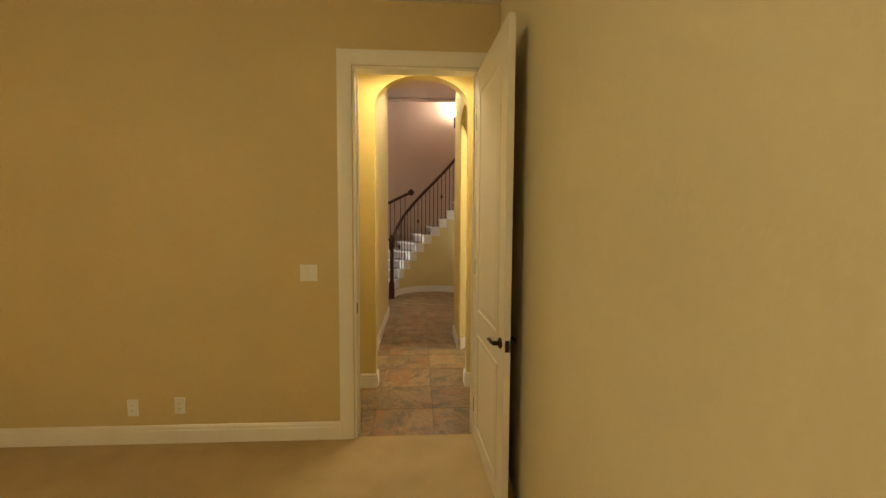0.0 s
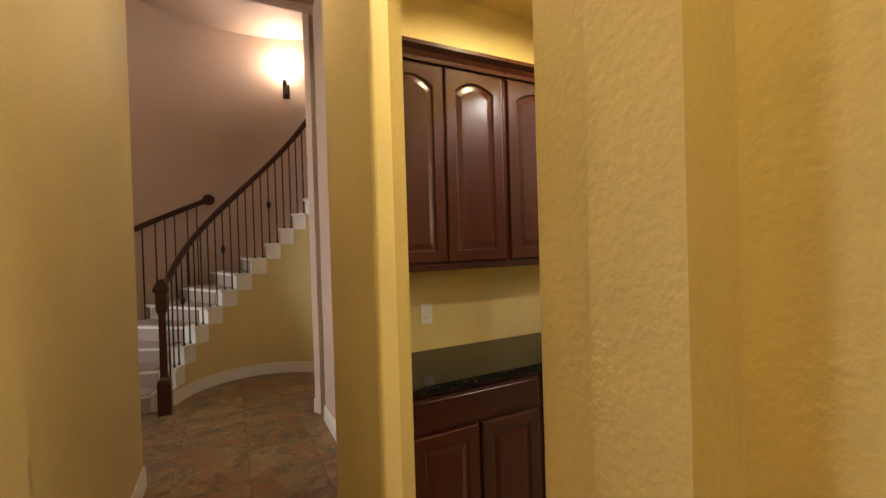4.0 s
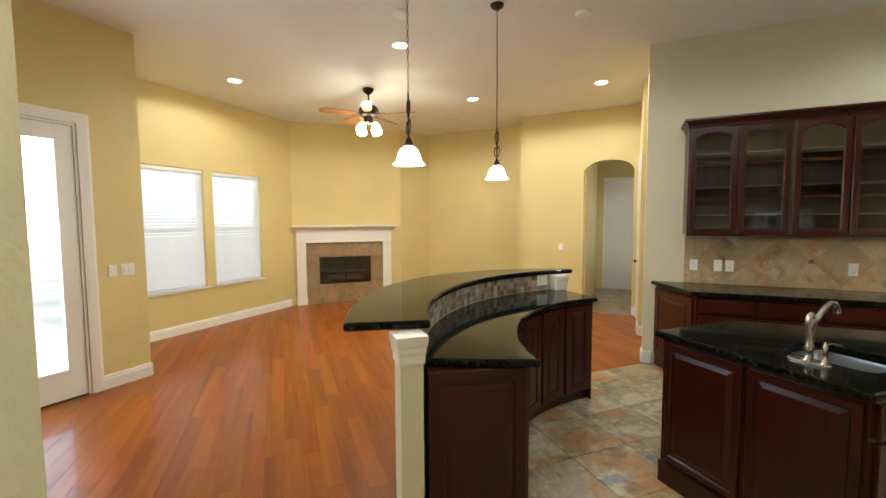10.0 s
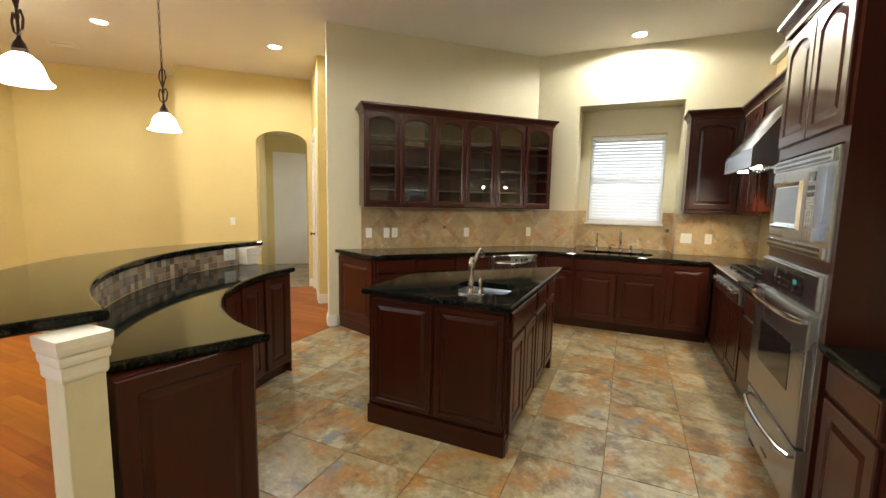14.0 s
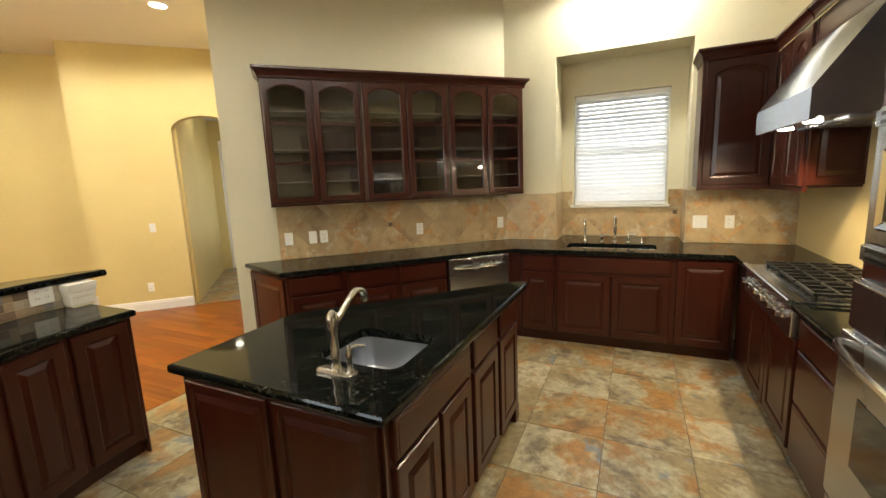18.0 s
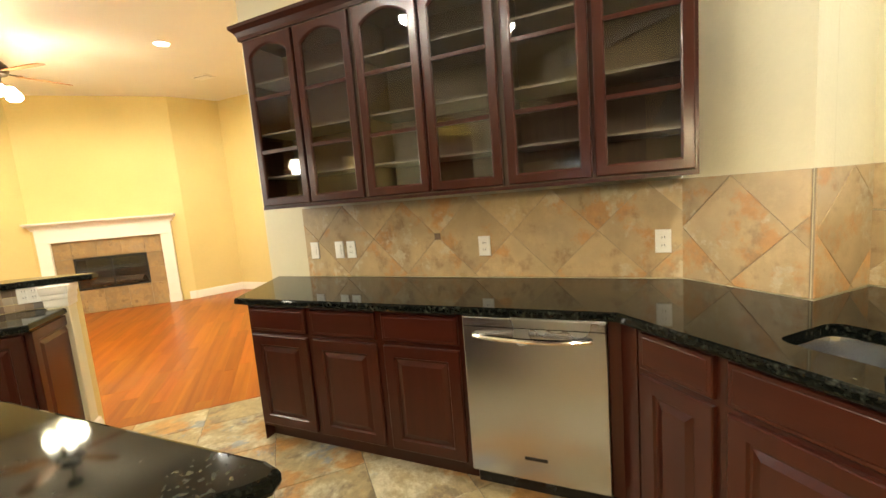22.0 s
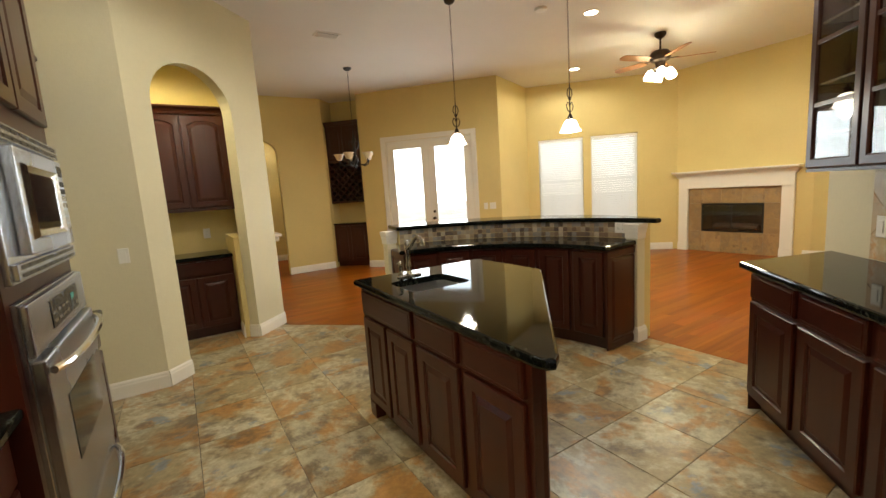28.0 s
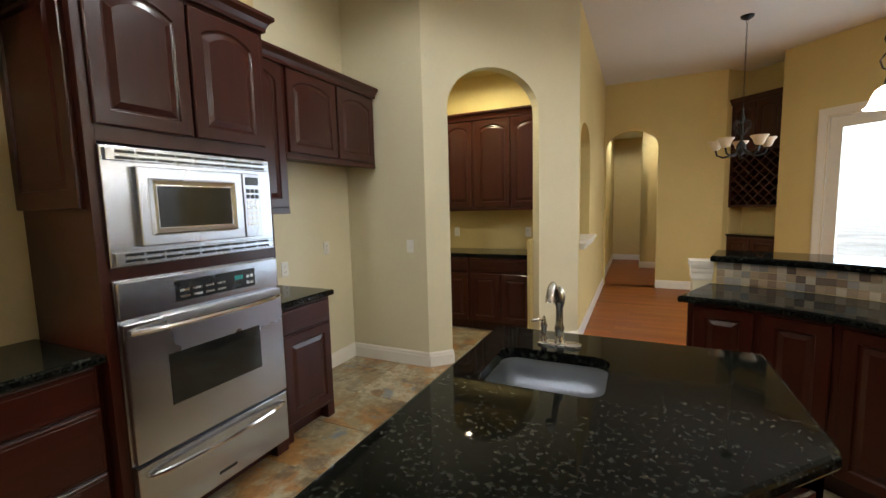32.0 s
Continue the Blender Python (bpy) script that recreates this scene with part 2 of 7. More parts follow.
def slate_material(name, colours, rough=0.4, scale=3.2, bump=0.2, grain=1.0, streak=1.7, amounts=(0.50, 0.53, 0.575, 0.615)):
    """Mottled slate-look tile: a ground colour under cloudy patches of four others, streaked a different way on every tile."""
    m = bpy.data.materials.new(name)
    m.use_nodes = True
    N, L = m.node_tree.nodes, m.node_tree.links
    b = N["Principled BSDF"]
    geo, oi = N.new("ShaderNodeNewGeometry"), N.new("ShaderNodeObjectInfo")
    add, sc, turn, st = N.new("ShaderNodeVectorMath"), N.new("ShaderNodeVectorMath"), N.new("ShaderNodeVectorRotate"), N.new("ShaderNodeVectorMath")
    add.operation, sc.operation, st.operation = "ADD", "SCALE", "MULTIPLY"
    sc.inputs[0].default_value = (31.0, 17.0, 23.0)
    st.inputs[1].default_value = (1.0, streak, 1.0)
    turn.rotation_type = "Z_AXIS"
    ang = N.new("ShaderNodeMath")
    ang.operation = "MULTIPLY"
    ang.inputs[1].default_value = 25.0
    L.new(oi.outputs["Random"], ang.inputs[0])
    L.new(ang.outputs[0], turn.inputs["Angle"])
    L.new(oi.outputs["Random"], sc.inputs["Scale"])
    L.new(geo.outputs["Position"], turn.inputs["Vector"])
    L.new(turn.outputs[0], st.inputs[0])
    L.new(st.outputs[0], add.inputs[0])
    L.new(sc.outputs[0], add.inputs[1])
    last, height = None, None
    for k, (sk, soft, most) in enumerate(((1.0, 0.06, 1.0), (1.25, 0.05, 0.95), (1.9, 0.07, 0.75), (1.4, 0.035, 0.85))):
        n = N.new("ShaderNodeTexNoise")
        n.inputs["Scale"].default_value, n.inputs["Detail"].default_value, n.inputs["Roughness"].default_value = scale * sk, 8, 0.66
        L.new(add.outputs[0], n.inputs["Vector"])
        mask, mix = N.new("ShaderNodeMapRange"), N.new("ShaderNodeMix")
        mask.interpolation_type = "SMOOTHSTEP"
        mask.inputs["From Min"].default_value, mask.inputs["From Max"].default_value = amounts[k] - soft, amounts[k] + soft
        mask.inputs["To Max"].default_value = most
        L.new(n.outputs["Fac"], mask.inputs["Value"])
        mix.data_type = "RGBA"
        L.new(mask.outputs[0], mix.inputs["Factor"])
        if last is None:
            mix.inputs["A"].default_value = (*colours[0], 1)
        else:
            L.new(last.outputs["Result"], mix.inputs["A"])
        mix.inputs["B"].default_value = (*colours[k + 1], 1)
        last, height = mix, n
    n3, tone = N.new("ShaderNodeTexNoise"), N.new("ShaderNodeMapRange")
    n3.inputs["Scale"].default_value, n3.inputs["Detail"].default_value, n3.inputs["Roughness"].default_value = scale * 8, 8, 0.72
    L.new(add.outputs[0], n3.inputs["Vector"])
    mr = N.new("ShaderNodeMapRange")
    mr.inputs["From Min"].default_value, mr.inputs["From Max"].default_value = 0.3, 0.7
    mr.inputs["To Min"].default_value, mr.inputs["To Max"].default_value = 1 - 0.45 * grain, 1 + 0.35 * grain
    L.new(n3.outputs["Fac"], mr.inputs["Value"])
    tone.inputs["To Min"].default_value, tone.inputs["To Max"].default_value = 0.86, 1.12
    L.new(oi.outputs["Random"], tone.inputs["Value"])
    mul = N.new("ShaderNodeMath")
    mul.operation = "MULTIPLY"
    L.new(mr.outputs[0], mul.inputs[0])
    L.new(tone.outputs[0], mul.inputs[1])
    hsv = N.new("ShaderNodeHueSaturation")
    L.new(mul.outputs[0], hsv.inputs["Value"])
    L.new(last.outputs["Result"], hsv.inputs["Color"])
    L.new(hsv.outputs[0], b.inputs["Base Color"])
    rr = N.new("ShaderNodeMapRange")
    rr.inputs["To Min"].default_value, rr.inputs["To Max"].default_value = rough - 0.12, rough + 0.18
    L.new(height.outputs["Fac"], rr.inputs["Value"])
    L.new(rr.outputs[0], b.inputs["Roughness"])
    bp = N.new("ShaderNodeBump")
    bp.inputs["Strength"].default_value, bp.inputs["Distance"].default_value = bump, 0.004
    L.new(height.outputs["Fac"], bp.inputs["Height"])
    L.new(bp.outputs[0], b.inputs["Normal"])
    return m


def granite_material(name):
    """Near-black polished stone with soft grey-green flecks a centimetre or two across and finer sparkle between them."""
    m = bpy.data.materials.new(name)
    m.use_nodes = True
    N, L = m.node_tree.nodes, m.node_tree.links
    b = N["Principled BSDF"]
    geo = N.new("ShaderNodeNewGeometry")
    v1, n0, n1, n2 = N.new("ShaderNodeTexVoronoi"), N.new("ShaderNodeTexNoise"), N.new("ShaderNodeTexNoise"), N.new("ShaderNodeTexNoise")
    v1.inputs["Scale"].default_value = 210
    for n, sc_, d in ((n0, 7, 3), (n1, 60, 3), (n2, 120, 2)):
        n.inputs["Scale"].default_value, n.inputs["Detail"].default_value = sc_, d
    for n in (v1, n0, n1, n2):
        L.new(geo.outputs["Position"], n.inputs["Vector"])
    fleck = N.new("ShaderNodeMapRange")
    fleck.inputs["From Min"].default_value, fleck.inputs["From Max"].default_value = 0.50, 0.80
    L.new(n1.outputs["Fac"], fleck.inputs["Value"])
    cloud = N.new("ShaderNodeMapRange")
    cloud.inputs["From Min"].default_value, cloud.inputs["From Max"].default_value = 0.38, 0.66
    L.new(n0.outputs["Fac"], cloud.inputs["Value"])
    spark, sep = N.new("ShaderNodeMapRange"), N.new("ShaderNodeSeparateColor")
    L.new(v1.outputs["Color"], sep.inputs[0])
    spark.inputs["From Min"].default_value, spark.inputs["From Max"].default_value = 0.82, 1.0
    spark.inputs["To Max"].default_value = 0.3
    L.new(sep.outputs[0], spark.inputs["Value"])
    both, mul = N.new("ShaderNodeMath"), N.new("ShaderNodeMath")
    both.operation, mul.operation = "ADD", "MULTIPLY"
    L.new(fleck.outputs[0], both.inputs[0])
    L.new(spark.outputs[0], both.inputs[1])
    lift = N.new("ShaderNodeMath")
    lift.operation = "ADD"
    lift.inputs[1].default_value = 0.65
    L.new(cloud.outputs[0], lift.inputs[0])
    L.new(both.outputs[0], mul.inputs[0])
    L.new(lift.outputs[0], mul.inputs[1])
    cr = N.new("ShaderNodeValToRGB")
    els = cr.color_ramp.elements
    els[0].position, els[0].color = 0.0, (0.0030, 0.0037, 0.0030, 1)
    els[1].position, els[1].color = 1.0, (0.040, 0.043, 0.035, 1)
    els.new(0.35).color = (0.0085, 0.0097, 0.008, 1)
    L.new(mul.outputs[0], cr.inputs[0])
    L.new(cr.outputs[0], b.inputs["Base Color"])
    b.inputs["Roughness"].default_value = 0.05
    b.inputs["Specular IOR Level"].default_value = 0.16
    return m


def brushed_material(name, colour, rough=0.28):
    m = material(name, colour, rough, 1.0, scale=0.6, vary=0.015, fine=30.0)
    N, L = m.node_tree.nodes, m.node_tree.links
    tg = N.new("ShaderNodeTangent")
    tg.direction_type, tg.axis = "RADIAL", "Z"
    N["Principled BSDF"].inputs["Anisotropic"].default_value = 0.75
    L.new(tg.outputs[0], N["Principled BSDF"].inputs["Tangent"])
    return m


GOLD = material("gold_wall_paint", (0.65, 0.515, 0.215), 0.6, scale=1.3, vary=0.035, fine=30, bump=0.5, bump_scale=70)
BEIGE = material("kitchen_wall_paint", (0.67, 0.61, 0.42), 0.6, scale=1.3, vary=0.03, fine=30, bump=0.3, bump_scale=70)
TAN = material("bedroom_wall_paint", (0.60, 0.47, 0.23), 0.65, scale=1.3, vary=0.03, fine=30, bump=0.4, bump_scale=75)
PINK = material("foyer_wall_paint", (0.62, 0.46, 0.36), 0.65, scale=1.2, vary=0.03, fine=30, bump=0.4, bump_scale=75)
CEILING = material("ceiling_paint", (0.74, 0.71, 0.65), 0.75, scale=1.2, vary=0.02, fine=25, bump=0.4, bump_scale=60)
TRIM = material("white_trim_paint", (0.78, 0.74, 0.66), 0.35, scale=3, vary=0.02, fine=40)
WHITE = material("white_plastic", (0.80, 0.78, 0.72), 0.35, scale=6, vary=0.02)
BLINDM = material("white_blind_slat", (0.82, 0.83, 0.84), 0.45, scale=6, vary=0.02)
bn = BLINDM.node_tree
tl, mxs = bn.nodes.new("ShaderNodeBsdfTranslucent"), bn.nodes.new("ShaderNodeMixShader")
tl.inputs[0].default_value = (0.85, 0.86, 0.86, 1)
mxs.inputs[0].default_value = 0.13
bn.links.new(bn.nodes["Principled BSDF"].outputs[0], mxs.inputs[1])
bn.links.new(tl.outputs[0], mxs.inputs[2])
bn.links.new(mxs.outputs[0], bn.nodes["Material Output"].inputs[0])
CHERRY = wood_material("cherry_cabinet", (0.033, 0.0064, 0.0033), (0.046, 0.0087, 0.0042), 0.28, "Z", coat=0.18, per_object=0.10)
CHERRYX = wood_material("cherry_cabinet_rail", (0.033, 0.0064, 0.0033), (0.046, 0.0087, 0.0042), 0.28, "X", coat=0.18, per_object=0.10)
CHERRYIN = wood_material("cabinet_inside", (0.072, 0.048, 0.034), (0.10, 0.070, 0.050), 0.5, "Z")
FLOORWOOD = wood_material("cherry_floor_plank", (0.225, 0.053, 0.0036), (0.345, 0.100, 0.0075), 0.36, "X", scale=0.55, coat=0.20, per_object=0.17, figure=0.16, polish=0.05, hue=0.005)
FLOORWOOD.node_tree.nodes["Principled BSDF"].inputs["Specular IOR Level"].default_value = 0.12
RAILWOOD = wood_material("dark_rail_wood", (0.03, 0.008, 0.004), (0.07, 0.018, 0.010), 0.3, "Z", coat=0.3)
FANWOOD = wood_material("fan_blade_wood", (0.20, 0.08, 0.02), (0.38, 0.16, 0.05), 0.35, "X")
SHELF = material("pale_shelf", (0.15, 0.125, 0.095), 0.4, scale=5, vary=0.03)
GRANITE = granite_material("black_granite")
SLATE = slate_material("slate_floor_tile", ((0.32, 0.25, 0.135), (0.43, 0.38, 0.26), (0.36, 0.18, 0.050), (0.105, 0.073, 0.047), (0.18, 0.22, 0.255)), 0.30, scale=2.2, grain=0.75, streak=1.2, amounts=(0.515, 0.54, 0.585, 0.62))
SLATED = slate_material("foyer_floor_tile", ((0.215, 0.145, 0.070), (0.30, 0.195, 0.085), (0.27, 0.125, 0.043), (0.09, 0.066, 0.044), (0.16, 0.125, 0.085)), 0.38, scale=2.6, grain=0.6, streak=1.45, amounts=(0.50, 0.545, 0.57, 0.60))
SPLASH = slate_material("backsplash_tile", ((0.50, 0.365, 0.195), (0.43, 0.32, 0.175), (0.50, 0.27, 0.10), (0.29, 0.185, 0.095), (0.53, 0.45, 0.30)), 0.30, scale=3.0, bump=0.06, grain=0.35, streak=1.2, amounts=(0.50, 0.565, 0.60, 0.60))
HEARTH = slate_material("fireplace_tile", ((0.33, 0.215, 0.105), (0.28, 0.18, 0.085), (0.36, 0.23, 0.10), (0.27, 0.20, 0.12), (0.20, 0.125, 0.06)), 0.4, scale=3.0, bump=0.06, grain=0.35, streak=1.2)
GROUT = material("grout", (0.10, 0.083, 0.066), 0.85, scale=20, vary=0.1)
GROUTL = material("light_grout", (0.36, 0.29, 0.20), 0.85, scale=20, vary=0.1)
MOSAIC = [material("mosaic_" + n, c, 0.35, scale=14, vary=0.12, per_object=0.2) for n, c in
          (("cream", (0.50, 0.42, 0.30)), ("tan", (0.36, 0.26, 0.16)), ("brown", (0.20, 0.13, 0.08)), ("grey", (0.28, 0.26, 0.23)), ("umber", (0.12, 0.085, 0.06)))]
CARPET = material("beige_carpet", (0.50, 0.37, 0.19), 0.95, scale=4, vary=0.06, fine=220, bump=0.8, bump_scale=260)
TREAD = material("stair_carpet", (0.42, 0.33, 0.27), 0.95, scale=6, vary=0.05, fine=200, bump=0.7, bump_scale=240)
STEEL = brushed_material("brushed_steel", (0.50, 0.52, 0.555), 0.26)
STEELH = brushed_material("brushed_steel_level", (0.52, 0.545, 0.59), 0.22)
CHROME = material("chrome", (0.75, 0.74, 0.72), 0.12, 1.0, scale=3, vary=0.03)
NICKEL = material("satin_nickel", (0.55, 0.52, 0.46), 0.25, 1.0, scale=5, vary=0.04)
BLACK = material("black_plastic", (0.012, 0.012, 0.012), 0.25, scale=9, vary=0.1)
IRON = material("black_iron", (0.015, 0.014, 0.013), 0.45, 0.3, scale=20, vary=0.2, bump=0.2, bump_scale=120)
BRONZE = material("dark_bronze", (0.055, 0.035, 0.022), 0.38, 0.8, scale=14, vary=0.2)
SOOT = material("soot_black", (0.012, 0.010, 0.009), 0.9, scale=6, vary=0.3)
LOG = material("charred_log", (0.06, 0.045, 0.035), 0.9, scale=9, vary=0.3, bump=0.6, bump_scale=40)
PATIO = material("pale_concrete", (0.68, 0.66, 0.62), 0.9, scale=0.8, vary=0.08, fine=40, bump=0.3)
GRASS = material("ground", (0.48, 0.46, 0.40), 0.95, scale=0.6, vary=0.2, fine=30, bump=0.5)
# emission stands in for blown-out daylight beyond the panes
BACKGLOW = glowing("glowing_backdrop", (0.93, 0.97, 1.0), 3.0, (0.7, 0.7, 0.7))
SHADEGLOW = glowing("lit_glass_shade", (1.0, 0.92, 0.74), 14.0)
CANGLOW = glowing("lit_can", (1.0, 0.94, 0.80), 20.0)
CREAMGLASS = material("cream_glass_shade", (0.70, 0.58, 0.40), 0.3, scale=8, vary=0.05)
TEAL = glowing("clock_digits", (0.05, 0.8, 0.6), 0.15, (0.01, 0.02, 0.02))


def glass_material(name, tint=(1, 1, 1), rough=0.0):
    m = bpy.data.materials.new(name)
    m.use_nodes = True
    N, L = m.node_tree.nodes, m.node_tree.links
    out = N["Material Output"]
    tr, gl, mix, lw = N.new("ShaderNodeBsdfTransparent"), N.new("ShaderNodeBsdfGlossy"), N.new("ShaderNodeMixShader"), N.new("ShaderNodeLayerWeight")
    pw, mr = N.new("ShaderNodeMath"), N.new("ShaderNodeMapRange")
    tr.inputs[0].default_value = (*tint, 1)
    gl.inputs["Roughness"].default_value = rough
    lw.inputs["Blend"].default_value = 0.5
    pw.operation = "POWER"
    pw.inputs[1].default_value = 4.5
    mr.inputs["To Min"].default_value = 0.05
    L.new(lw.outputs["Facing"], pw.inputs[0])
    L.new(pw.outputs[0], mr.inputs["Value"])
    L.new(mr.outputs[0], mix.inputs[0])
    L.new(tr.outputs[0], mix.inputs[1])
    L.new(gl.outputs[0], mix.inputs[2])
    L.new(mix.outputs[0], out.inputs[0])
    N.remove(N["Principled BSDF"])
    return m


GLASS = glass_material("window_glass", (0.97, 0.98, 0.97))
CABGLASS = glass_material("cabinet_glass", (0.92, 0.91, 0.89))
OVENGLASS = material("oven_door_glass", (0.012, 0.014, 0.014), 0.06, scale=4, vary=0.1, spec=0.7)


# ---------------------------------------------------------------- mesh helpers
def box(bm, x0, y0, z0, x1, y1, z1, bevel=0.0, m=None):
    co = [(x, y, z) for x in (x0, x1) for y in (y0, y1) for z in (z0, z1)]
    if bevel:
        tmp = bmesh.new()
        v = [tmp.verts.new(c) for c in co]
        for f in ((0, 1, 3, 2), (4, 6, 7, 5), (0, 4, 5, 1), (2, 3, 7, 6), (0, 2, 6, 4), (1, 5, 7, 3)):
            tmp.faces.new([v[i] for i in f])
        bmesh.ops.bevel(tmp, geom=tmp.edges[:], offset=bevel, segments=2, affect="EDGES", profile=0.6)
        me = bpy.data.meshes.new("tmp")
        tmp.to_mesh(me)
        tmp.free()
        n0 = len(bm.verts)
        bm.from_mesh(me)
        bpy.data.meshes.remove(me)
        if m is not None:
            bm.verts.ensure_lookup_table()
            for vv in bm.verts[n0:]:
                vv.co = m @ vv.co
        return bm
    v = [bm.verts.new(m @ Vector(c) if m is not None else c) for c in co]
    for f in ((0, 1, 3, 2), (4, 6, 7, 5), (0, 4, 5, 1), (2, 3, 7, 6), (0, 2, 6, 4), (1, 5, 7, 3)):
        bm.faces.new([v[i] for i in f])
    return bm


def prism(bm, pts, z0, z1, m=None):
    """Upright prism over a plan outline."""
    lo = [bm.verts.new(m @ Vector((x, y, z0)) if m is not None else (x, y, z0)) for x, y in pts]
    hi = [bm.verts.new(m @ Vector((x, y, z1)) if m is not None else (x, y, z1)) for x, y in pts]
    bm.faces.new(lo[::-1])
    bm.faces.new(hi)
    k = len(pts)
    for i in range(k):
        bm.faces.new((lo[i], lo[(i + 1) % k], hi[(i + 1) % k], hi[i]))
    return bm


def loops(bm, rings, close=True, caps=(True, True)):
    """Skin between rings of points, each of the same count."""
    vs = [[bm.verts.new(p) for p in r] for r in rings]
    k = len(rings[0])
    for a, b in zip(vs, vs[1:]):
        for i in range(k if close else k - 1):
            bm.faces.new((a[i], a[(i + 1) % k], b[(i + 1) % k], b[i]))
    if caps[0]:
        bm.faces.new(vs[0][::-1])
    if caps[1]:
        bm.faces.new(vs[-1])
    return bm


def lathe(bm, profile, segs=20, at=(0, 0, 0), caps=(True, True)):
    rings = [[(at[0] + r * math.cos(2 * math.pi * i / segs), at[1] + r * math.sin(2 * math.pi * i / segs), at[2] + z) for i in range(segs)]
             for r, z in profile]
    return loops(bm, rings, True, caps)


def tube(bm, pts, r, segs=8, flat=1.0):
    """Round bar along points; flat squeezes it upright."""
    pts = [Vector(p) for p in pts]
    rings = []
    prev = None
    for i, p in enumerate(pts):
        d = (pts[min(i + 1, len(pts) - 1)] - pts[max(i - 1, 0)]).normalized()
        if prev is None:
            a = d.orthogonal().normalized() if abs(d.z) > 0.95 else d.cross(Vector((0, 0, 1))).normalized()
        else:
            a = (prev - d * prev.dot(d)).normalized()
        prev = a
        b = d.cross(a)
        rr = r[i] if isinstance(r, (list, tuple)) else r
        rings.append([p + a * rr * math.cos(2 * math.pi * k / segs) + b * rr * flat * math.sin(2 * math.pi * k / segs) for k in range(segs)])
    return loops(bm, rings)


def finish(name, bm, mat, smooth=False):
    bmesh.ops.recalc_face_normals(bm, faces=bm.faces[:])
    me = bpy.data.meshes.new(name)
    bm.to_mesh(me)
    bm.free()
    me.materials.append(mat)
    if smooth:
        me.polygons.foreach_set("use_smooth", [True] * len(me.polygons))
        me.set_sharp_from_angle(angle=radians(38))
    return me


def part(name, bm, mat, parent, label="", smooth=False, m=None):
    ob = new(name, finish(name, bm, mat, smooth))
    ob.parent = parent
    if m is not None:
        ob.matrix_basis = m
    return tagged(ob, label)


def share(name, me, parent, m):
    ob = new(name, me)
    ob.parent = parent
    ob.matrix_basis = m
    return ob


def thing(name, label, category, m=None, group=""):
    ob = new(name)
    ob.empty_display_size = 0.1
    if m is not None:
        ob.matrix_basis = m
    return tagged(ob, label, category, group)


def solid(name, bm, mat, label, category, m=None, group="", smooth=False):
    ob = new(name, finish(name, bm, mat, smooth))
    if m is not None:
        ob.matrix_basis = m
    return tagged(ob, label, category, group)


def setting(name, bm, mat, label, category, smooth=False):
    return tagged(new(name, finish(name, bm, mat, smooth)), label, category, kind="structure")


def along(p0, p1, z=0.0):
    """Pose at p0 with x running to p1 and y to its left."""
    return pose(p0[0], p0[1], z, 0, 0, math.degrees(math.atan2(p1[1] - p0[1], p1[0] - p0[0])))


def arch_points(u0, u1, spring, top, n=18):
    c, w, h = (u0 + u1) / 2, (u1 - u0) / 2, top - spring
    return [(c - w * math.cos(math.pi * i / n), spring + h * math.sin(math.pi * i / n)) for i in range(n + 1)]


def wall(name, p0, p1, thick, z1, mat, label, openings=(), z0=0.0, rounded=False):
    """Wall whose face runs p0 to p1 and whose body lies to the left of it. Openings: u0, u1, sill, head, rise of an arch."""
    length = math.hypot(p1[0] - p0[0], p1[1] - p0[1])
    m = along(p0, p1)
    bm = bmesh.new()

    def slab(pts):
        a = [bm.verts.new(m @ Vector((u, 0, z))) for u, z in pts]
        b = [bm.verts.new(m @ Vector((u, thick, z))) for u, z in pts]
        bm.faces.new(a)
        bm.faces.new(b[::-1])
        k = len(pts)
        for i in range(k):
            bm.faces.new((a[i], b[i], b[(i + 1) % k], a[(i + 1) % k]))
    u = 0.0
    for u0, u1, sill, head, rise in sorted(openings):
        if u0 > u:
            slab([(u, z0), (u0, z0), (u0, z1), (u, z1)])
        if sill > z0:
            slab([(u0, z0), (u1, z0), (u1, sill), (u0, sill)])
        if head < z1:
            low = arch_points(u0, u1, head - rise, head) if rise else [(u0, head), (u1, head)]
            slab(low + [(u1, z1), (u0, z1)])
        u = u1
    if u < length - 1e-4:
        slab([(u, z0), (length, z0), (length, z1), (u, z1)])
    return setting(name, bm, mat, label, "wall")


BASE_PROFILE = ((0.0, 0.0), (0.016, 0.0), (0.016, 0.095), (0.012, 0.108), (0.012, 0.120), (0.005, 0.135), (0.0, 0.135))


def baseboard(p0, p1, gap0=0.0, gap1=0.0):
    """White moulded skirting on the right side of the line p0 to p1."""
    m = along(p0, p1)
    length = math.hypot(p1[0] - p0[0], p1[1] - p0[1])
    bm = bmesh.new()
    loops(bm, [[m @ Vector((u, -d - 0.0015, z)) for d, z in BASE_PROFILE] for u in (gap0, length - gap1)])
    return setting("baseboard", bm, TRIM, "white painted moulded baseboard along the wall", "baseboard")


def slab_floor(name, pts, z0, z1, mat, label, category):
    return setting(name, prism(bmesh.new(), pts, z0, z1), mat, label, category)

# ---------------------------------------------------------------- setting: walls
FOYER_H = 4.75
HALL_H = 2.95
BAR = Vector((3.15, -2.29, 0))

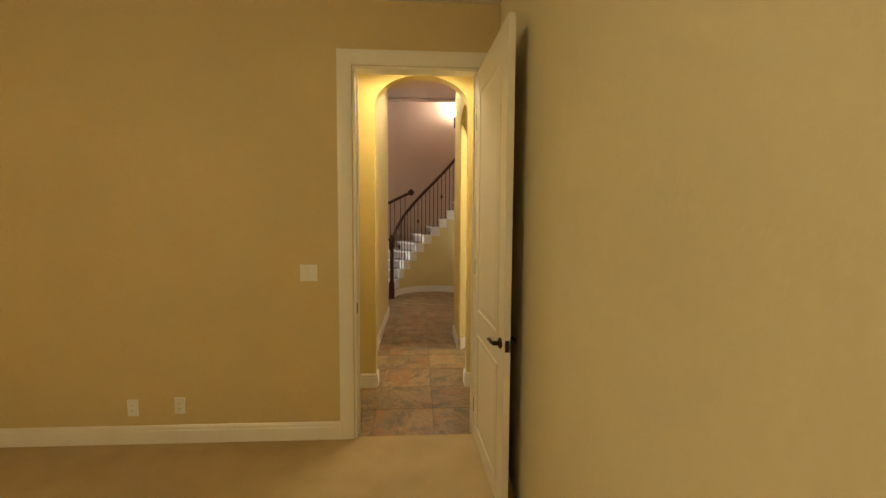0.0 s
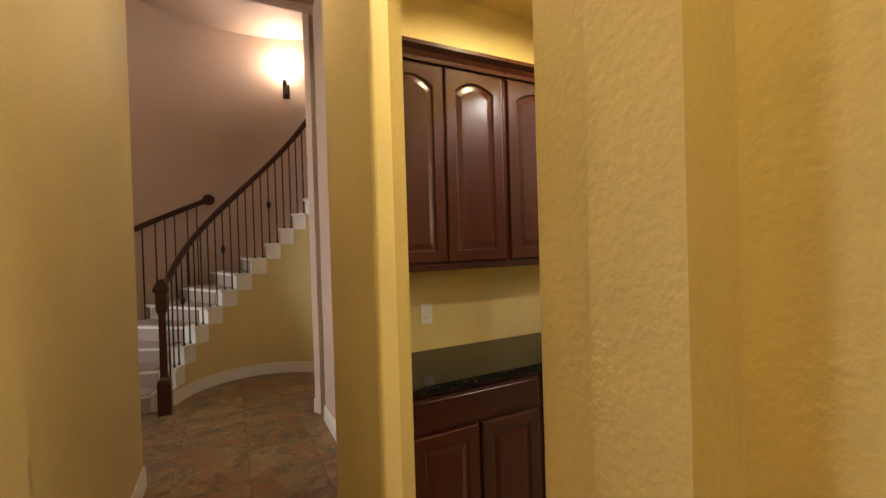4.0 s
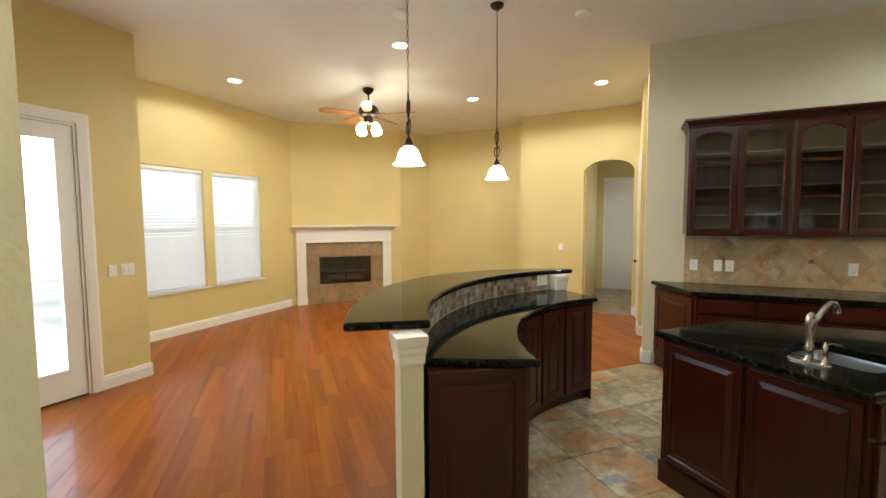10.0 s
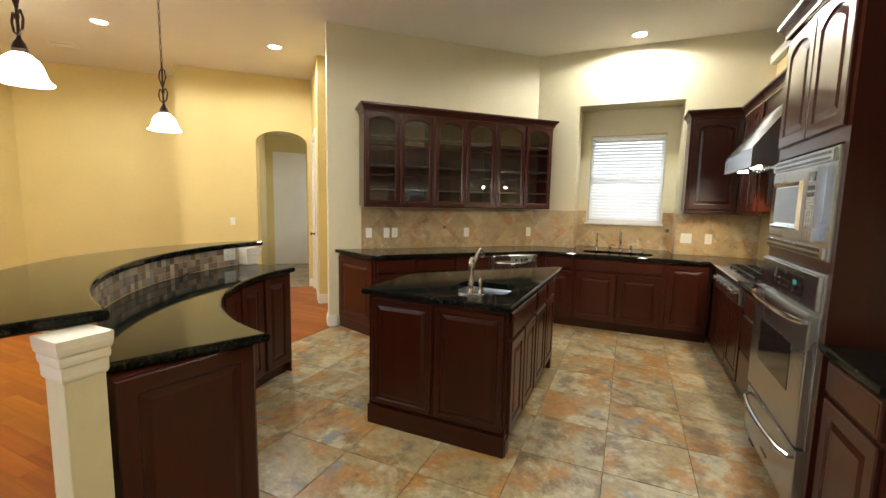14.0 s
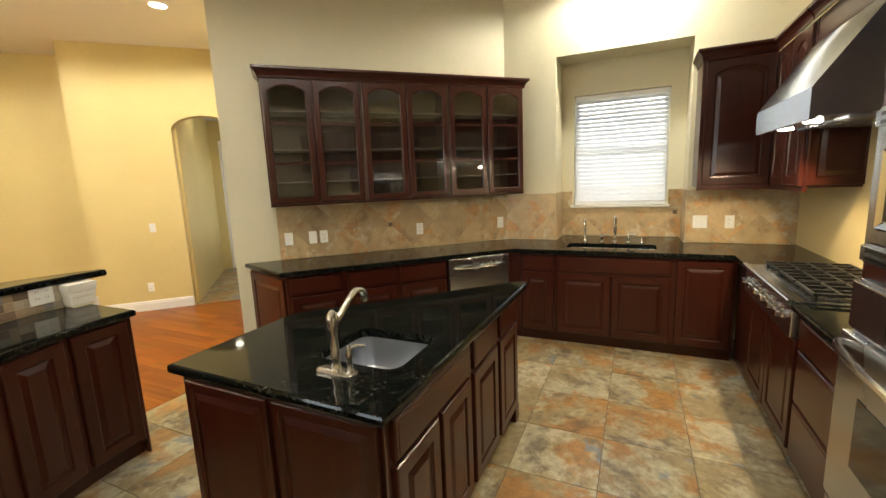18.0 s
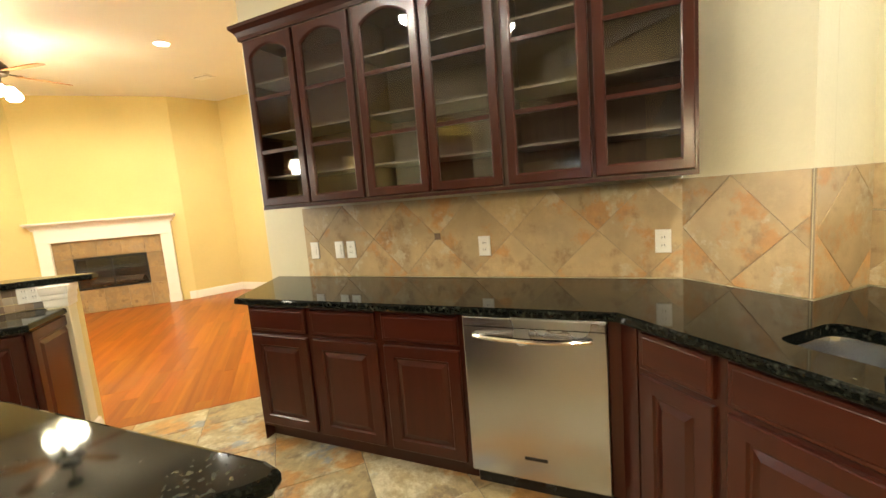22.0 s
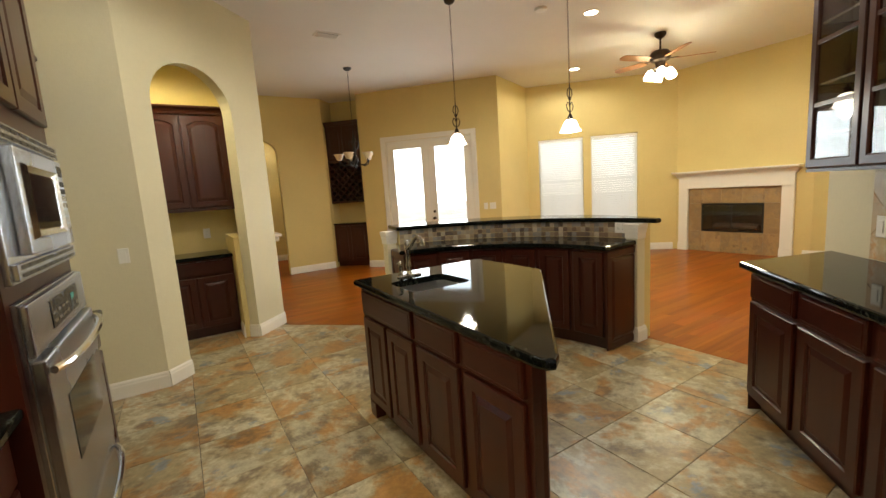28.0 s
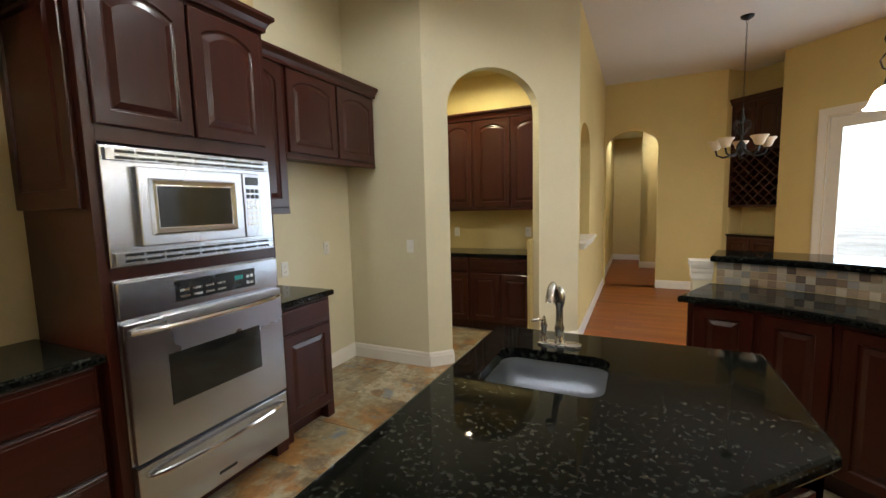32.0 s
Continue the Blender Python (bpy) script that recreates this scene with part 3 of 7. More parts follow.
wall("wall_sink", (3.21, -5.441), (0.58, -5.441), 0.12, CEIL, BEIGE, "beige textured kitchen wall with a window alcove", [(0.536, 1.735, 0.0, 2.754, 0)])
alcove = bmesh.new()
box(alcove, 2.674, -5.815, 0, 2.80, -5.562, CEIL)
box(alcove, 1.35, -5.815, 0, 1.475, -5.562, CEIL)
box(alcove, 1.475, -5.815, 2.754, 2.674, -5.562, CEIL)
setting("wall_alcove", alcove, BEIGE, "beige cheeks and soffit of the window alcove", "wall")
wall("wall_window", (2.80, -5.815), (1.35, -5.815), 0.15, CEIL, BEIGE, "beige wall behind the sink with a window", [(0.26, 1.18, 1.25, 2.42, 0)])
wall("wall_glass_cabinets", (5.16, -3.49), (3.21, -5.44), 0.15, CEIL, BEIGE, "beige angled kitchen wall behind the glass cabinets")
wall("wall_cooktop", (0.58, -5.56), (0.58, -0.28), 0.12, CEIL, BEIGE, "beige wall behind the cooktop and ovens")
wall("wall_refrigerator", (0.46, -0.40), (1.42, -0.40), 0.12, CEIL, BEIGE, "beige wall beside the refrigerator space")
wall("wall_pantry_arch", (1.42, -0.40), (2.58, 0.76), 0.112, CEIL, BEIGE, "beige angled wall with an arched pantry doorway", [(0.23, 1.17, 0.0, 2.72, 0.38)])
wall("wall_nook_side", (2.58, 0.76), (2.58, 4.12), 0.15, FOYER_H, GOLD, "gold wall with an arched pass-through opening", [(0.10, 1.02, 1.04, 2.35, 0.25)])
wall("wall_nook_arch", (2.58, 4.12), (4.33, 4.12), 0.12, CEIL, GOLD, "gold wall with an arched hall doorway", [(0.03, 0.83, 0.0, 2.64, 0.27)])
wall("wall_niche_side", (4.33, 4.12), (4.64, 4.43), 0.12, CEIL, GOLD, "gold side of the hutch niche")
wall("wall_niche_back", (4.64, 4.43), (5.19, 3.88), 0.12, CEIL, GOLD, "gold back of the hutch niche")
wall("wall_niche_end", (5.19, 3.88), (4.87, 3.56), 0.12, CEIL, GOLD, "gold side of the hutch niche")
wall("wall_french_door", (4.87, 3.56), (6.74, 1.52), 0.15, CEIL, GOLD, "gold angled wall with a french door", [(0.55, 2.25, 0.0, 2.46, 0)])
wall("wall_corner", (6.74, 1.52), (7.98, 2.07), 0.12, CEIL, GOLD, "plain gold wall between door and windows")
wall("wall_family_windows", (7.98, 2.07), (10.0, 0.05), 0.15, CEIL, GOLD, "gold angled wall with two windows", [(0.22, 1.11, 0.62, 2.35, 0), (1.255, 2.145, 0.62, 2.35, 0)])
wall("wall_chimney", (10.0, 0.05), (10.0, -2.05), 0.5, CEIL, GOLD, "gold chimney breast wall", [(0.475, 1.465, 0.38, 0.90, 0)])
wall("wall_recess", (10.0, -2.05), (10.3, -2.77), 0.12, CEIL, GOLD, "plain gold recess wall")
wall("wall_family_far", (10.3, -2.77), (8.76, -4.31), 0.12, CEIL, GOLD, "plain gold family room wall")
wall("wall_family_step", (8.76, -4.31), (8.28, -3.83), 0.12, CEIL, GOLD, "plain gold wall return")
wall("wall_hall_arch", (8.28, -3.83), (6.905, -5.205), 0.14, CEIL, GOLD, "gold angled wall with an arched hall doorway", [(1.09, 1.87, 0.0, 2.58, 0.20)])
wall("wall_passage_side", (6.905, -5.205), (6.00, -4.30), 0.12, CEIL, GOLD, "gold passage wall with a closed closet door", [(0.17, 0.93, 0.0, 2.43, 0)])
wall("wall_passage_return", (5.913, -4.387), (5.70, -4.60), 0.12, CEIL, GOLD, "plain gold passage wall return")
wall("wall_passage_end", (5.70, -4.60), (4.98, -3.88), 0.12, CEIL, GOLD, "plain gold wall at the passage's end")
wall("wall_hall_east", (0.389, 1.20), (0.389, -0.499), 0.182, FOYER_H, GOLD, "gold hall wall with the arched pantry opening", [(0.57, 1.565, 0.0, 2.82, 0.34)])
setting("wall_pantry_pier", prism(bmesh.new(), [(0.3885, 0.64), (0.3885, 0.515), (0.393, 0.504), (0.402, 0.500), (0.412, 0.504), (0.614, 0.748), (0.618, 0.757), (0.574, 0.757), (0.574, 0.64)], 0.0, 3.045), GOLD, "gold pier with an angled face beside the pantry opening", "wall")
wall("wall_hall_west", (-0.607, -0.499), (-0.607, 2.45), 0.165, FOYER_H, GOLD, "gold hall wall with an arched opening", [(0.10, 0.982, 0.0, 2.80, 0.28)])
wall("wall_hall_arch_south", (-0.82, -0.629), (0.571, -0.629), 0.13, FOYER_H, GOLD, "gold wall with a round arch across the hall", [(0.323, 1.176, 0.0, 2.88, 0.28)])
wall("wall_vestibule_west", (-0.70, -1.435), (-0.70, -0.629), 0.12, HALL_H, GOLD, "plain gold vestibule wall")
wall("wall_vestibule_east", (0.45, -0.629), (0.45, -1.435), 0.12, HALL_H, GOLD, "plain gold vestibule wall")
wall("wall_bedroom_door", (-4.2, -1.55), (0.64, -1.55), 0.115, 3.05, TAN, "tan bedroom wall with the doorway", [(3.647, 4.518, 0.0, 2.62, 0)])
wall("wall_bedroom_east", (0.52, -1.55), (0.52, -7.2), 0.12, 3.05, TAN, "plain tan bedroom wall")
wall("wall_bedroom_south", (0.64, -7.2), (-4.2, -7.2), 0.12, 3.05, TAN, "plain tan bedroom wall")
wall("wall_bedroom_west", (-4.2, -7.2), (-4.2, -1.435), 0.12, 3.05, TAN, "plain tan bedroom wall")
wall("wall_pantry_back", (0.571, 1.35), (2.43, 1.35), 0.12, FOYER_H, GOLD, "gold wall behind the pantry cabinets")
wall("wall_pantry_end", (2.25, 1.35), (2.25, 0.66), 0.15, CEIL, GOLD, "gold wall above the pantry ledge")
ledge = bmesh.new()
prism(ledge, [(2.115, 0.487), (2.145, 0.484), (2.249, 0.588), (2.249, 1.349), (2.115, 1.349)], 0, 1.105)
setting("wall_pantry_ledge", ledge, GOLD, "gold half-height ledge at the end of the pantry counter", "wall ledge")

# stair tower: a drum of wall with the stair wound inside it
STAIR = Vector((0.22, 3.86, 0))


def ring(c, r, a0, a1, n):
    return [(c[0] + r * math.cos(radians(a0 + (a1 - a0) * i / n)), c[1] + r * math.sin(radians(a0 + (a1 - a0) * i / n))) for i in range(n + 1)]


def drum(name, r0, r1, a0, a1, z0, z1, mat, label, n=48, c=STAIR):
    return setting(name, prism(bmesh.new(), ring(c, r0, a0, a1, n) + ring(c, r1, a1, a0, n), z0, z1), mat, label, "wall", True)


drum("wall_stair_tower", 2.08, 2.23, 12, 138, 0, FOYER_H, PINK, "curved pale rose stair wall")
wall("wall_foyer_turn", (-1.33, 5.25), (-1.33, 6.3), 0.12, FOYER_H, PINK, "plain rose foyer wall")

# entry hall and living room seen past the hall's other arch
wall("wall_stair_side", (0.665, 2.90), (0.665, 1.20), 0.13, FOYER_H, PINK, "plain rose wall at the foot of the stair core")
wall("wall_hall_header", (-5.35, 2.86), (0.79, 2.86), 0.14, FOYER_H, PINK, "rose header above the hall", z0=3.66)
wall("wall_dining_south", (-0.772, -1.0), (-5.35, -1.0), 0.12, FOYER_H, GOLD, "plain gold dining room wall")
# the lower plain opening is added for the entry daylight lamp
wall("wall_living_west", (-5.35, -1.0), (-5.35, 14.0), 0.15, FOYER_H, GOLD, "long gold wall with an arched window and an added light opening", [(4.7, 6.3, 0.55, 2.65, 0), (9.6, 10.9, 0.68, 3.55, 0.62)])
wall("wall_living_north", (-5.35, 14.0), (-0.9, 14.0), 0.12, FOYER_H, PINK, "plain rose living room wall")
wall("wall_living_east", (-1.2, 14.0), (-1.2, 6.3), 0.12, FOYER_H, PINK, "plain rose living room wall")
wall("wall_living_arch", (-5.35, 6.2), (-1.2, 6.2), 0.25, FOYER_H, PINK, "rose wall with a wide flat opening", [(0.12, 3.9, 0.0, 3.02, 0.06)])
cr_ = bmesh.new()
box(cr_, -5.34, 6.14, 4.40, -1.2, 6.198, 4.60, 0.02)
setting("trim", cr_, TRIM, "white crown moulding above the wide arch", "moulding")

# hall past the nook arch, and hall past the family room arch
wall("wall_far_hall_west", (2.55, 4.24), (2.55, 7.7), 0.12, 3.0, GOLD, "plain gold hall wall")
wall("wall_far_hall_end", (2.55, 7.7), (3.2, 7.7), 0.12, 3.0, GOLD, "plain gold hall wall")
wall("wall_far_hall_step", (3.18, 7.7), (3.18, 6.4), 0.12, 3.0, GOLD, "plain gold hall wall")
wall("wall_far_hall_turn", (3.18, 6.4), (4.3, 6.4), 0.12, 3.0, GOLD, "plain gold hall wall")
wall("wall_far_hall_east", (4.3, 6.4), (4.3, 4.2), 0.12, 3.0, GOLD, "plain gold hall wall")
HA = Vector((8.28, -3.83, 0))
HD = Vector((-1, -1, 0)).normalized()
HN = Vector((1, -1, 0)).normalized()


def hall_at(u, v):
    p = HA + HD * u + HN * v
    return (p.x, p.y)


wall("wall_bed_hall_left", hall_at(1.00, 2.84), hall_at(1.00, 0.14), 0.12, 2.9, GOLD, "plain olive-gold hall wall")
# its opening is added for the hall daylight lamp; no window is known there
wall("wall_bed_hall_right", hall_at(2.9, 0.14), hall_at(2.9, 2.84), 0.12, 2.9, GOLD, "plain gold hall wall with an added opening for daylight", [(1.2, 2.2, 0.9, 2.3, 0)])
wall("wall_bed_hall_end", hall_at(2.9, 2.84), hall_at(1.0, 2.84), 0.12, 2.9, GOLD, "gold hall wall with a white door", [(0.93, 1.63, 0.0, 2.53, 0)])
wall("wall_bed_room_end", hall_at(2.9, 4.2), hall_at(0.6, 4.2), 0.12, 2.9, PINK, "plain pale bedroom wall")

# ---------------------------------------------------------------- setting: ceilings
slab_floor("ceiling", [(0.4, -6.1), (11.0, -6.1), (11.0, 0.4), (10.14, 0.20), (8.0, 2.24), (6.80, 1.68), (4.98, 3.70), (5.36, 3.90), (4.64, 4.62), (4.4, 4.38), (4.4, 4.18), (2.5, 4.18), (2.5, 0.70), (1.40, -0.36), (0.4, -0.36)], CEIL, CEIL + 0.1, CEILING, "smooth off-white high ceiling", "ceiling")
slab_floor("ceiling_pantry", [(0.50, -0.34), (1.41, -0.34), (2.48, 0.7), (2.3, 1.42), (0.5, 1.42)], 3.05, 3.14, GOLD, "gold painted pantry ceiling", "ceiling")
slab_floor("ceiling_foyer", [(-5.5, -1.1), (-0.75, -1.1), (-0.75, -0.50), (0.5, -0.50), (0.5, 1.40), (2.7, 1.40), (2.7, 6.4), (-0.9, 6.4), (-0.9, 14.1), (-5.5, 14.1)], FOYER_H, FOYER_H + 0.1, PINK, "high pale rose foyer ceiling", "ceiling")
slab_floor("ceiling_hall", [(-0.76, -0.478), (0.72, -0.478), (0.72, 2.859), (-0.76, 2.859)], 3.68, 3.76, PINK, "flat rose hall ceiling", "ceiling")
slab_floor("ceiling_vestibule", [(-0.8, -1.5), (0.5, -1.5), (0.5, -0.55), (-0.8, -0.55)], HALL_H, HALL_H + 0.08, CEILING, "low vestibule ceiling", "ceiling")
slab_floor("ceiling_bedroom", [(-4.4, -7.4), (0.7, -7.4), (0.7, -1.5), (-4.4, -1.5)], 3.05, 3.14, CEILING, "plain bedroom ceiling", "ceiling")
slab_floor("ceiling_far_hall", [(2.4, 4.2), (4.4, 4.2), (4.4, 7.9), (2.4, 7.9)], 3.0, 3.09, CEILING, "plain hall ceiling", "ceiling")
slab_floor("ceiling_bed_hall", [hall_at(0.5, 0.1), hall_at(3.0, 0.1), hall_at(3.0, 4.4), hall_at(0.5, 4.4)], 2.9, 2.99, CEILING, "plain hall ceiling", "ceiling")

# ---------------------------------------------------------------- setting: floors
slab_floor("subfloor", [(-5.6, -7.4), (0.7, -7.4), (0.7, -6.1), (11.2, -8.2), (11.2, 0.4), (10.12, 0.17), (8.0, 2.21), (6.81, 1.66), (4.98, 3.68), (5.34, 3.90), (4.6, 4.62), (4.6, 8.0), (-0.8, 8.0), (-0.8, 14.2), (-5.6, 14.2)], -0.25, -0.016, GROUT, "concrete floor slab under the house", "floor")
slab_floor("carpet_bedroom", [(-4.2, -7.2), (0.52, -7.2), (0.52, -1.55), (0.318, -1.55), (0.318, -1.535), (-0.553, -1.535), (-0.553, -1.55), (-4.2, -1.55)], -0.014, 0.008, CARPET, "beige cut-pile bedroom carpet", "carpet")
floor_tile = setting("floor_kitchen", prism(bmesh.new(), [(0.58, -5.9), (3.3, -5.9), (5.14, -3.9), (5.14, -2.3), (3.55, -0.25), (2.6, 0.66), (2.2, 1.3), (0.6, 1.3), (0.4, 0.3)], -0.015, -0.004), GROUT, "grouted slate-look kitchen tile floor", "floor")
floor_wood = setting("floor_family", prism(bmesh.new(), [(2.6, 0.60), (3.5, -0.30), (5.12, -2.3), (5.12, -3.55), (4.90, -3.90), (5.72, -4.72), (7.5, -5.2), (10.4, -2.7), (10.4, 0.1), (10.03, 0.10), (7.99, 2.11), (6.77, 1.58), (4.93, 3.59), (5.24, 3.90), (4.64, 4.50), (4.3, 4.2), (2.45, 4.2)], -0.0155, -0.0035), FLOORWOOD, "reddish cherry plank floor", "floor")
floor_foyer = setting("floor_foyer", prism(bmesh.new(), [(-0.9, -1.534), (0.50, -1.534), (0.50, 1.40), (2.5, 1.40), (2.5, 6.2), (-5.35, 6.2), (-5.35, 2.8), (-0.69, 2.8)], -0.0145, -0.0045), GROUT, "brown slate tile foyer floor", "floor")
slab_floor("floor_dining", [(-5.35, -1.0), (-0.69, -1.0), (-0.69, 2.8), (-5.35, 2.8)], -0.0135, 0.0, FLOORWOOD, "reddish wood dining room floor", "floor")
slab_floor("floor_living", [(-5.35, 6.2), (-1.2, 6.2), (-1.2, 14.0), (-5.35, 14.0)], -0.0135, 0.0, FLOORWOOD, "reddish wood living room floor", "floor")
slab_floor("floor_far_hall", [(2.5, 4.12), (4.3, 4.12), (4.3, 7.7), (2.5, 7.7)], -0.0125, 0.0, FLOORWOOD, "reddish wood hall floor", "floor")
slab_floor("floor_bed_hall", [hall_at(0.6, 0.0), hall_at(3.0, 0.0), hall_at(3.0, 4.2), hall_at(0.6, 4.2)], -0.0115, 0.002, SLATE, "slate tile hall floor", "floor")

# ---------------------------------------------------------------- setting: skirting
for p0, p1 in (((1.02, -0.40), (1.42, -0.40)), ((0.58, -1.42), (0.58, -0.40)), ((0.58, -0.40), (1.02, -0.40)), ((1.42, -0.40), (1.583, -0.237)),
               ((2.247, 0.427), (2.58, 0.76)), ((2.58, 0.76), (2.58, 4.12)), ((3.41, 4.12), (4.33, 4.12)),
               ((4.87, 3.56), (5.177, 3.225)), ((6.455, 1.831), (6.74, 1.52)), ((6.74, 1.52), (7.98, 2.07)), ((7.98, 2.07), (9.95, 0.10)),
               ((10.0, -1.95), (10.0, -2.05)), ((10.0, -2.05), (10.3, -2.77)), ((10.3, -2.77), (8.76, -4.31)), ((8.28, -3.83), (7.509, -4.601)),
               ((6.958, -5.152), (6.905, -5.205)), ((6.905, -5.205), (6.85, -5.150)), ((6.18, -4.48), (6.00, -4.30)), ((6.00, -4.30), (5.70, -4.60)), ((5.70, -4.60), (4.99, -3.89)), ((0.3885, 1.20), (0.3885, 0.513)), ((0.400, 0.497), (0.618, 0.754)),
               ((-0.607, 0.483), (-0.607, 2.45)), ((-0.70, -0.629), (-0.497, -0.629)), ((0.356, -0.629), (0.45, -0.629)), ((0.665, 2.90), (0.665, 1.20)),
               ((-0.70, -1.435), (-0.70, -0.629)), ((0.45, -0.629), (0.45, -1.435)), ((-4.2, -1.55), (-0.655, -1.55)), ((0.52, -1.55), (0.52, -7.2)),
               ((5.266, -3.596), (5.16, -3.49)), ((2.55, 4.24), (2.55, 7.7)), ((2.55, 7.7), (3.18, 7.7)), ((3.18, 7.7), (3.18, 6.4)), ((3.18, 6.4), (4.3, 6.4)),
               ((2.115, 0.72), (2.115, 0.487)), ((0.66, 1.20), (0.389, 1.20)),
               (hall_at(2.9, 2.84), hall_at(2.01, 2.84)), (hall_at(1.20, 2.84), hall_at(1.0, 2.84)), (hall_at(1.0, 2.84), hall_at(1.0, 0.14)),
               ((-5.35, -1.0), (-5.35, 14.0))):
    baseboard(p0, p1)
# skirting round the doorway reveals
for p0, p1 in (((-0.772, 0.483), (-0.607, 0.483)), ((1.583, -0.237), (1.504, -0.158)), ((2.168, 0.506), (2.247, 0.427)),
               ((-0.497, -0.629), (-0.497, -0.499)), ((0.356, -0.499), (0.356, -0.629)), ((0.571, -0.365), (0.389, -0.365)), ((5.16, -3.49), (5.10, -3.55))):
    baseboard(p0, p1)

# ---------------------------------------------------------------- joinery helpers
def offset_poly(pts, d):
    """Outline pulled inwards by d (anticlockwise outline)."""
    out, k = [], len(pts)
    for i in range(k):
        a, b, c = Vector(pts[i - 1]), Vector(pts[i]), Vector(pts[(i + 1) % k])
        e0, e1 = (b - a).normalized(), (c - b).normalized()
        n0, n1 = Vector((-e0.y, e0.x)), Vector((-e1.y, e1.x))
        s = 1 + n0.dot(n1)
        q = b + (n0 + n1) * (d / s if s > 0.2 else d)
        out.append((q.x, q.y))
    return out


def anticlockwise(pts):
    area = sum(a[0] * b[1] - b[0] * a[1] for a, b in zip(pts, pts[1:] + pts[:1]))
    return list(pts) if area > 0 else list(pts)[::-1]


def slab_top(bm, outline, z0, z1, nose=0.011, hole=None):
    """Stone slab with a rounded nosing and, if wanted, a cut-out."""
    o = anticlockwise(outline)
    steps = ((nose, z0), (nose * 0.3, z0 + nose * 0.3), (0, z0 + nose), (0, z1 - nose), (nose * 0.3, z1 - nose * 0.3), (nose, z1))
    rings = [[(x, y, z) for x, y in offset_poly(o, d)] for d, z in steps]
    if not hole:
        return loops(bm, rings)
    vs = [[bm.verts.new(p) for p in r] for r in rings]
    k = len(o)
    for a, b in zip(vs, vs[1:]):
        for i in range(k):
            bm.faces.new((a[i], a[(i + 1) % k], b[(i + 1) % k], b[i]))
    hl = [bm.verts.new((x, y, z0)) for x, y in hole]
    hh = [bm.verts.new((x, y, z1)) for x, y in hole]
    h = len(hole)
    for i in range(h):
        bm.faces.new((hl[i], hl[(i + 1) % h], hh[(i + 1) % h], hh[i]))
    for outer, inner in ((vs[0], hl), (vs[-1], hh)):
        es = []
        for ringv in (outer, inner):
            for i in range(len(ringv)):
                e = bm.edges.get((ringv[i], ringv[(i + 1) % len(ringv)]))
                es.append(e)
        bmesh.ops.triangle_fill(bm, edges=es, use_beauty=True)
    return bm


def round_rect(x0, y0, x1, y1, r, n=5):
    pts = []
    for cx, cy, a in ((x1 - r, y1 - r, 0), (x0 + r, y1 - r, 90), (x0 + r, y0 + r, 180), (x1 - r, y0 + r, 270)):
        pts += [(cx + r * math.cos(radians(a + 90 * i / n)), cy + r * math.sin(radians(a + 90 * i / n))) for i in range(n + 1)]
    return pts


def panel_outline(w, h, inset, arch, n=10):
    """Points round a door face, with a top that may rise in an arch."""
    x0, x1, z0, z1 = inset, w - inset, inset, h - inset
    pts = [(x0, z0), (x1, z0), (x1, z1 - arch)]
    for i in range(1, n):
        f = i / n
        pts.append((x1 + (x0 - x1) * f, z1 - arch + arch * math.sin(math.pi * f) ** 0.8))
    pts.append((x0, z1 - arch))
    return pts


def door_mesh(w, h, arch=0.0, rail=0.058, thick=0.020, flat=False):
    """Raised-panel front: x along, z up, front at y = -thick, back at y = 0."""
    bm = bmesh.new()
    steps = [(0, 0, 0), (0, 0, -thick + 0.005), (0.005, 0, -thick)]
    if flat:
        steps += [(0.016, 0, -thick), (0.019, 0, -thick - 0.002)]
    else:
        steps += [(rail, arch, -thick), (rail + 0.006, arch, -thick + 0.009), (rail + 0.014, arch, -thick + 0.010),
                  (rail + 0.040, arch * 0.92, -thick + 0.001), (rail + 0.044, arch * 0.92, -thick + 0.001)]
    rings = [[(x, y, z) for x, z in panel_outline(w, h, i, a)] for i, a, y in steps]
    return loops(bm, rings)


def open_door_mesh(w, h, arch, rail=0.050, thick=0.020, bars=2):
    """Door frame for glass, with level glazing bars."""
    bm = bmesh.new()
    steps = [(rail, arch, 0), (0, 0, 0), (0, 0, -thick + 0.005), (0.005, 0, -thick), (rail - 0.008, arch, -thick), (rail, arch, -thick + 0.008), (rail, arch, 0)]
    rings = [[(x, y, z) for x, z in panel_outline(w, h, i, a)] for i, a, y in steps]
    loops(bm, rings, caps=(False, False))
    for k in range(bars):
        z = rail + (h - 2 * rail) * (k + 1) / (bars + 1) - 0.02 * (1 - k)
        box(bm, rail - 0.002, -thick + 0.003, z - 0.010, w - rail + 0.002, -0.004, z + 0.010)
    return bm


CROWN = ((0.0, 0.0), (0.008, 0.0), (0.010, 0.020), (0.022, 0.045), (0.038, 0.060), (0.044, 0.066), (0.044, 0.085), (0.0, 0.085))


def sweep(bm, path, profile, z):
    """Moulding along an open plan path; the profile stands out to the right of it."""
    P = [Vector(p) for p in path]
    rings = []
    for i, p in enumerate(P):
        d0 = (P[i] - P[i - 1]).normalized() if i else None
        d1 = (P[i + 1] - P[i]).normalized() if i < len(P) - 1 else None
        n0 = Vector((d0.y, -d0.x)) if d0 else Vector((d1.y, -d1.x))
        n1 = Vector((d1.y, -d1.x)) if d1 else n0
        s = 1 + n0.dot(n1)
        mit = (n0 + n1) / s
        rings.append([(p.x + mit.x * o, p.y + mit.y * o, z + h) for o, h in profile])
    return loops(bm, rings)


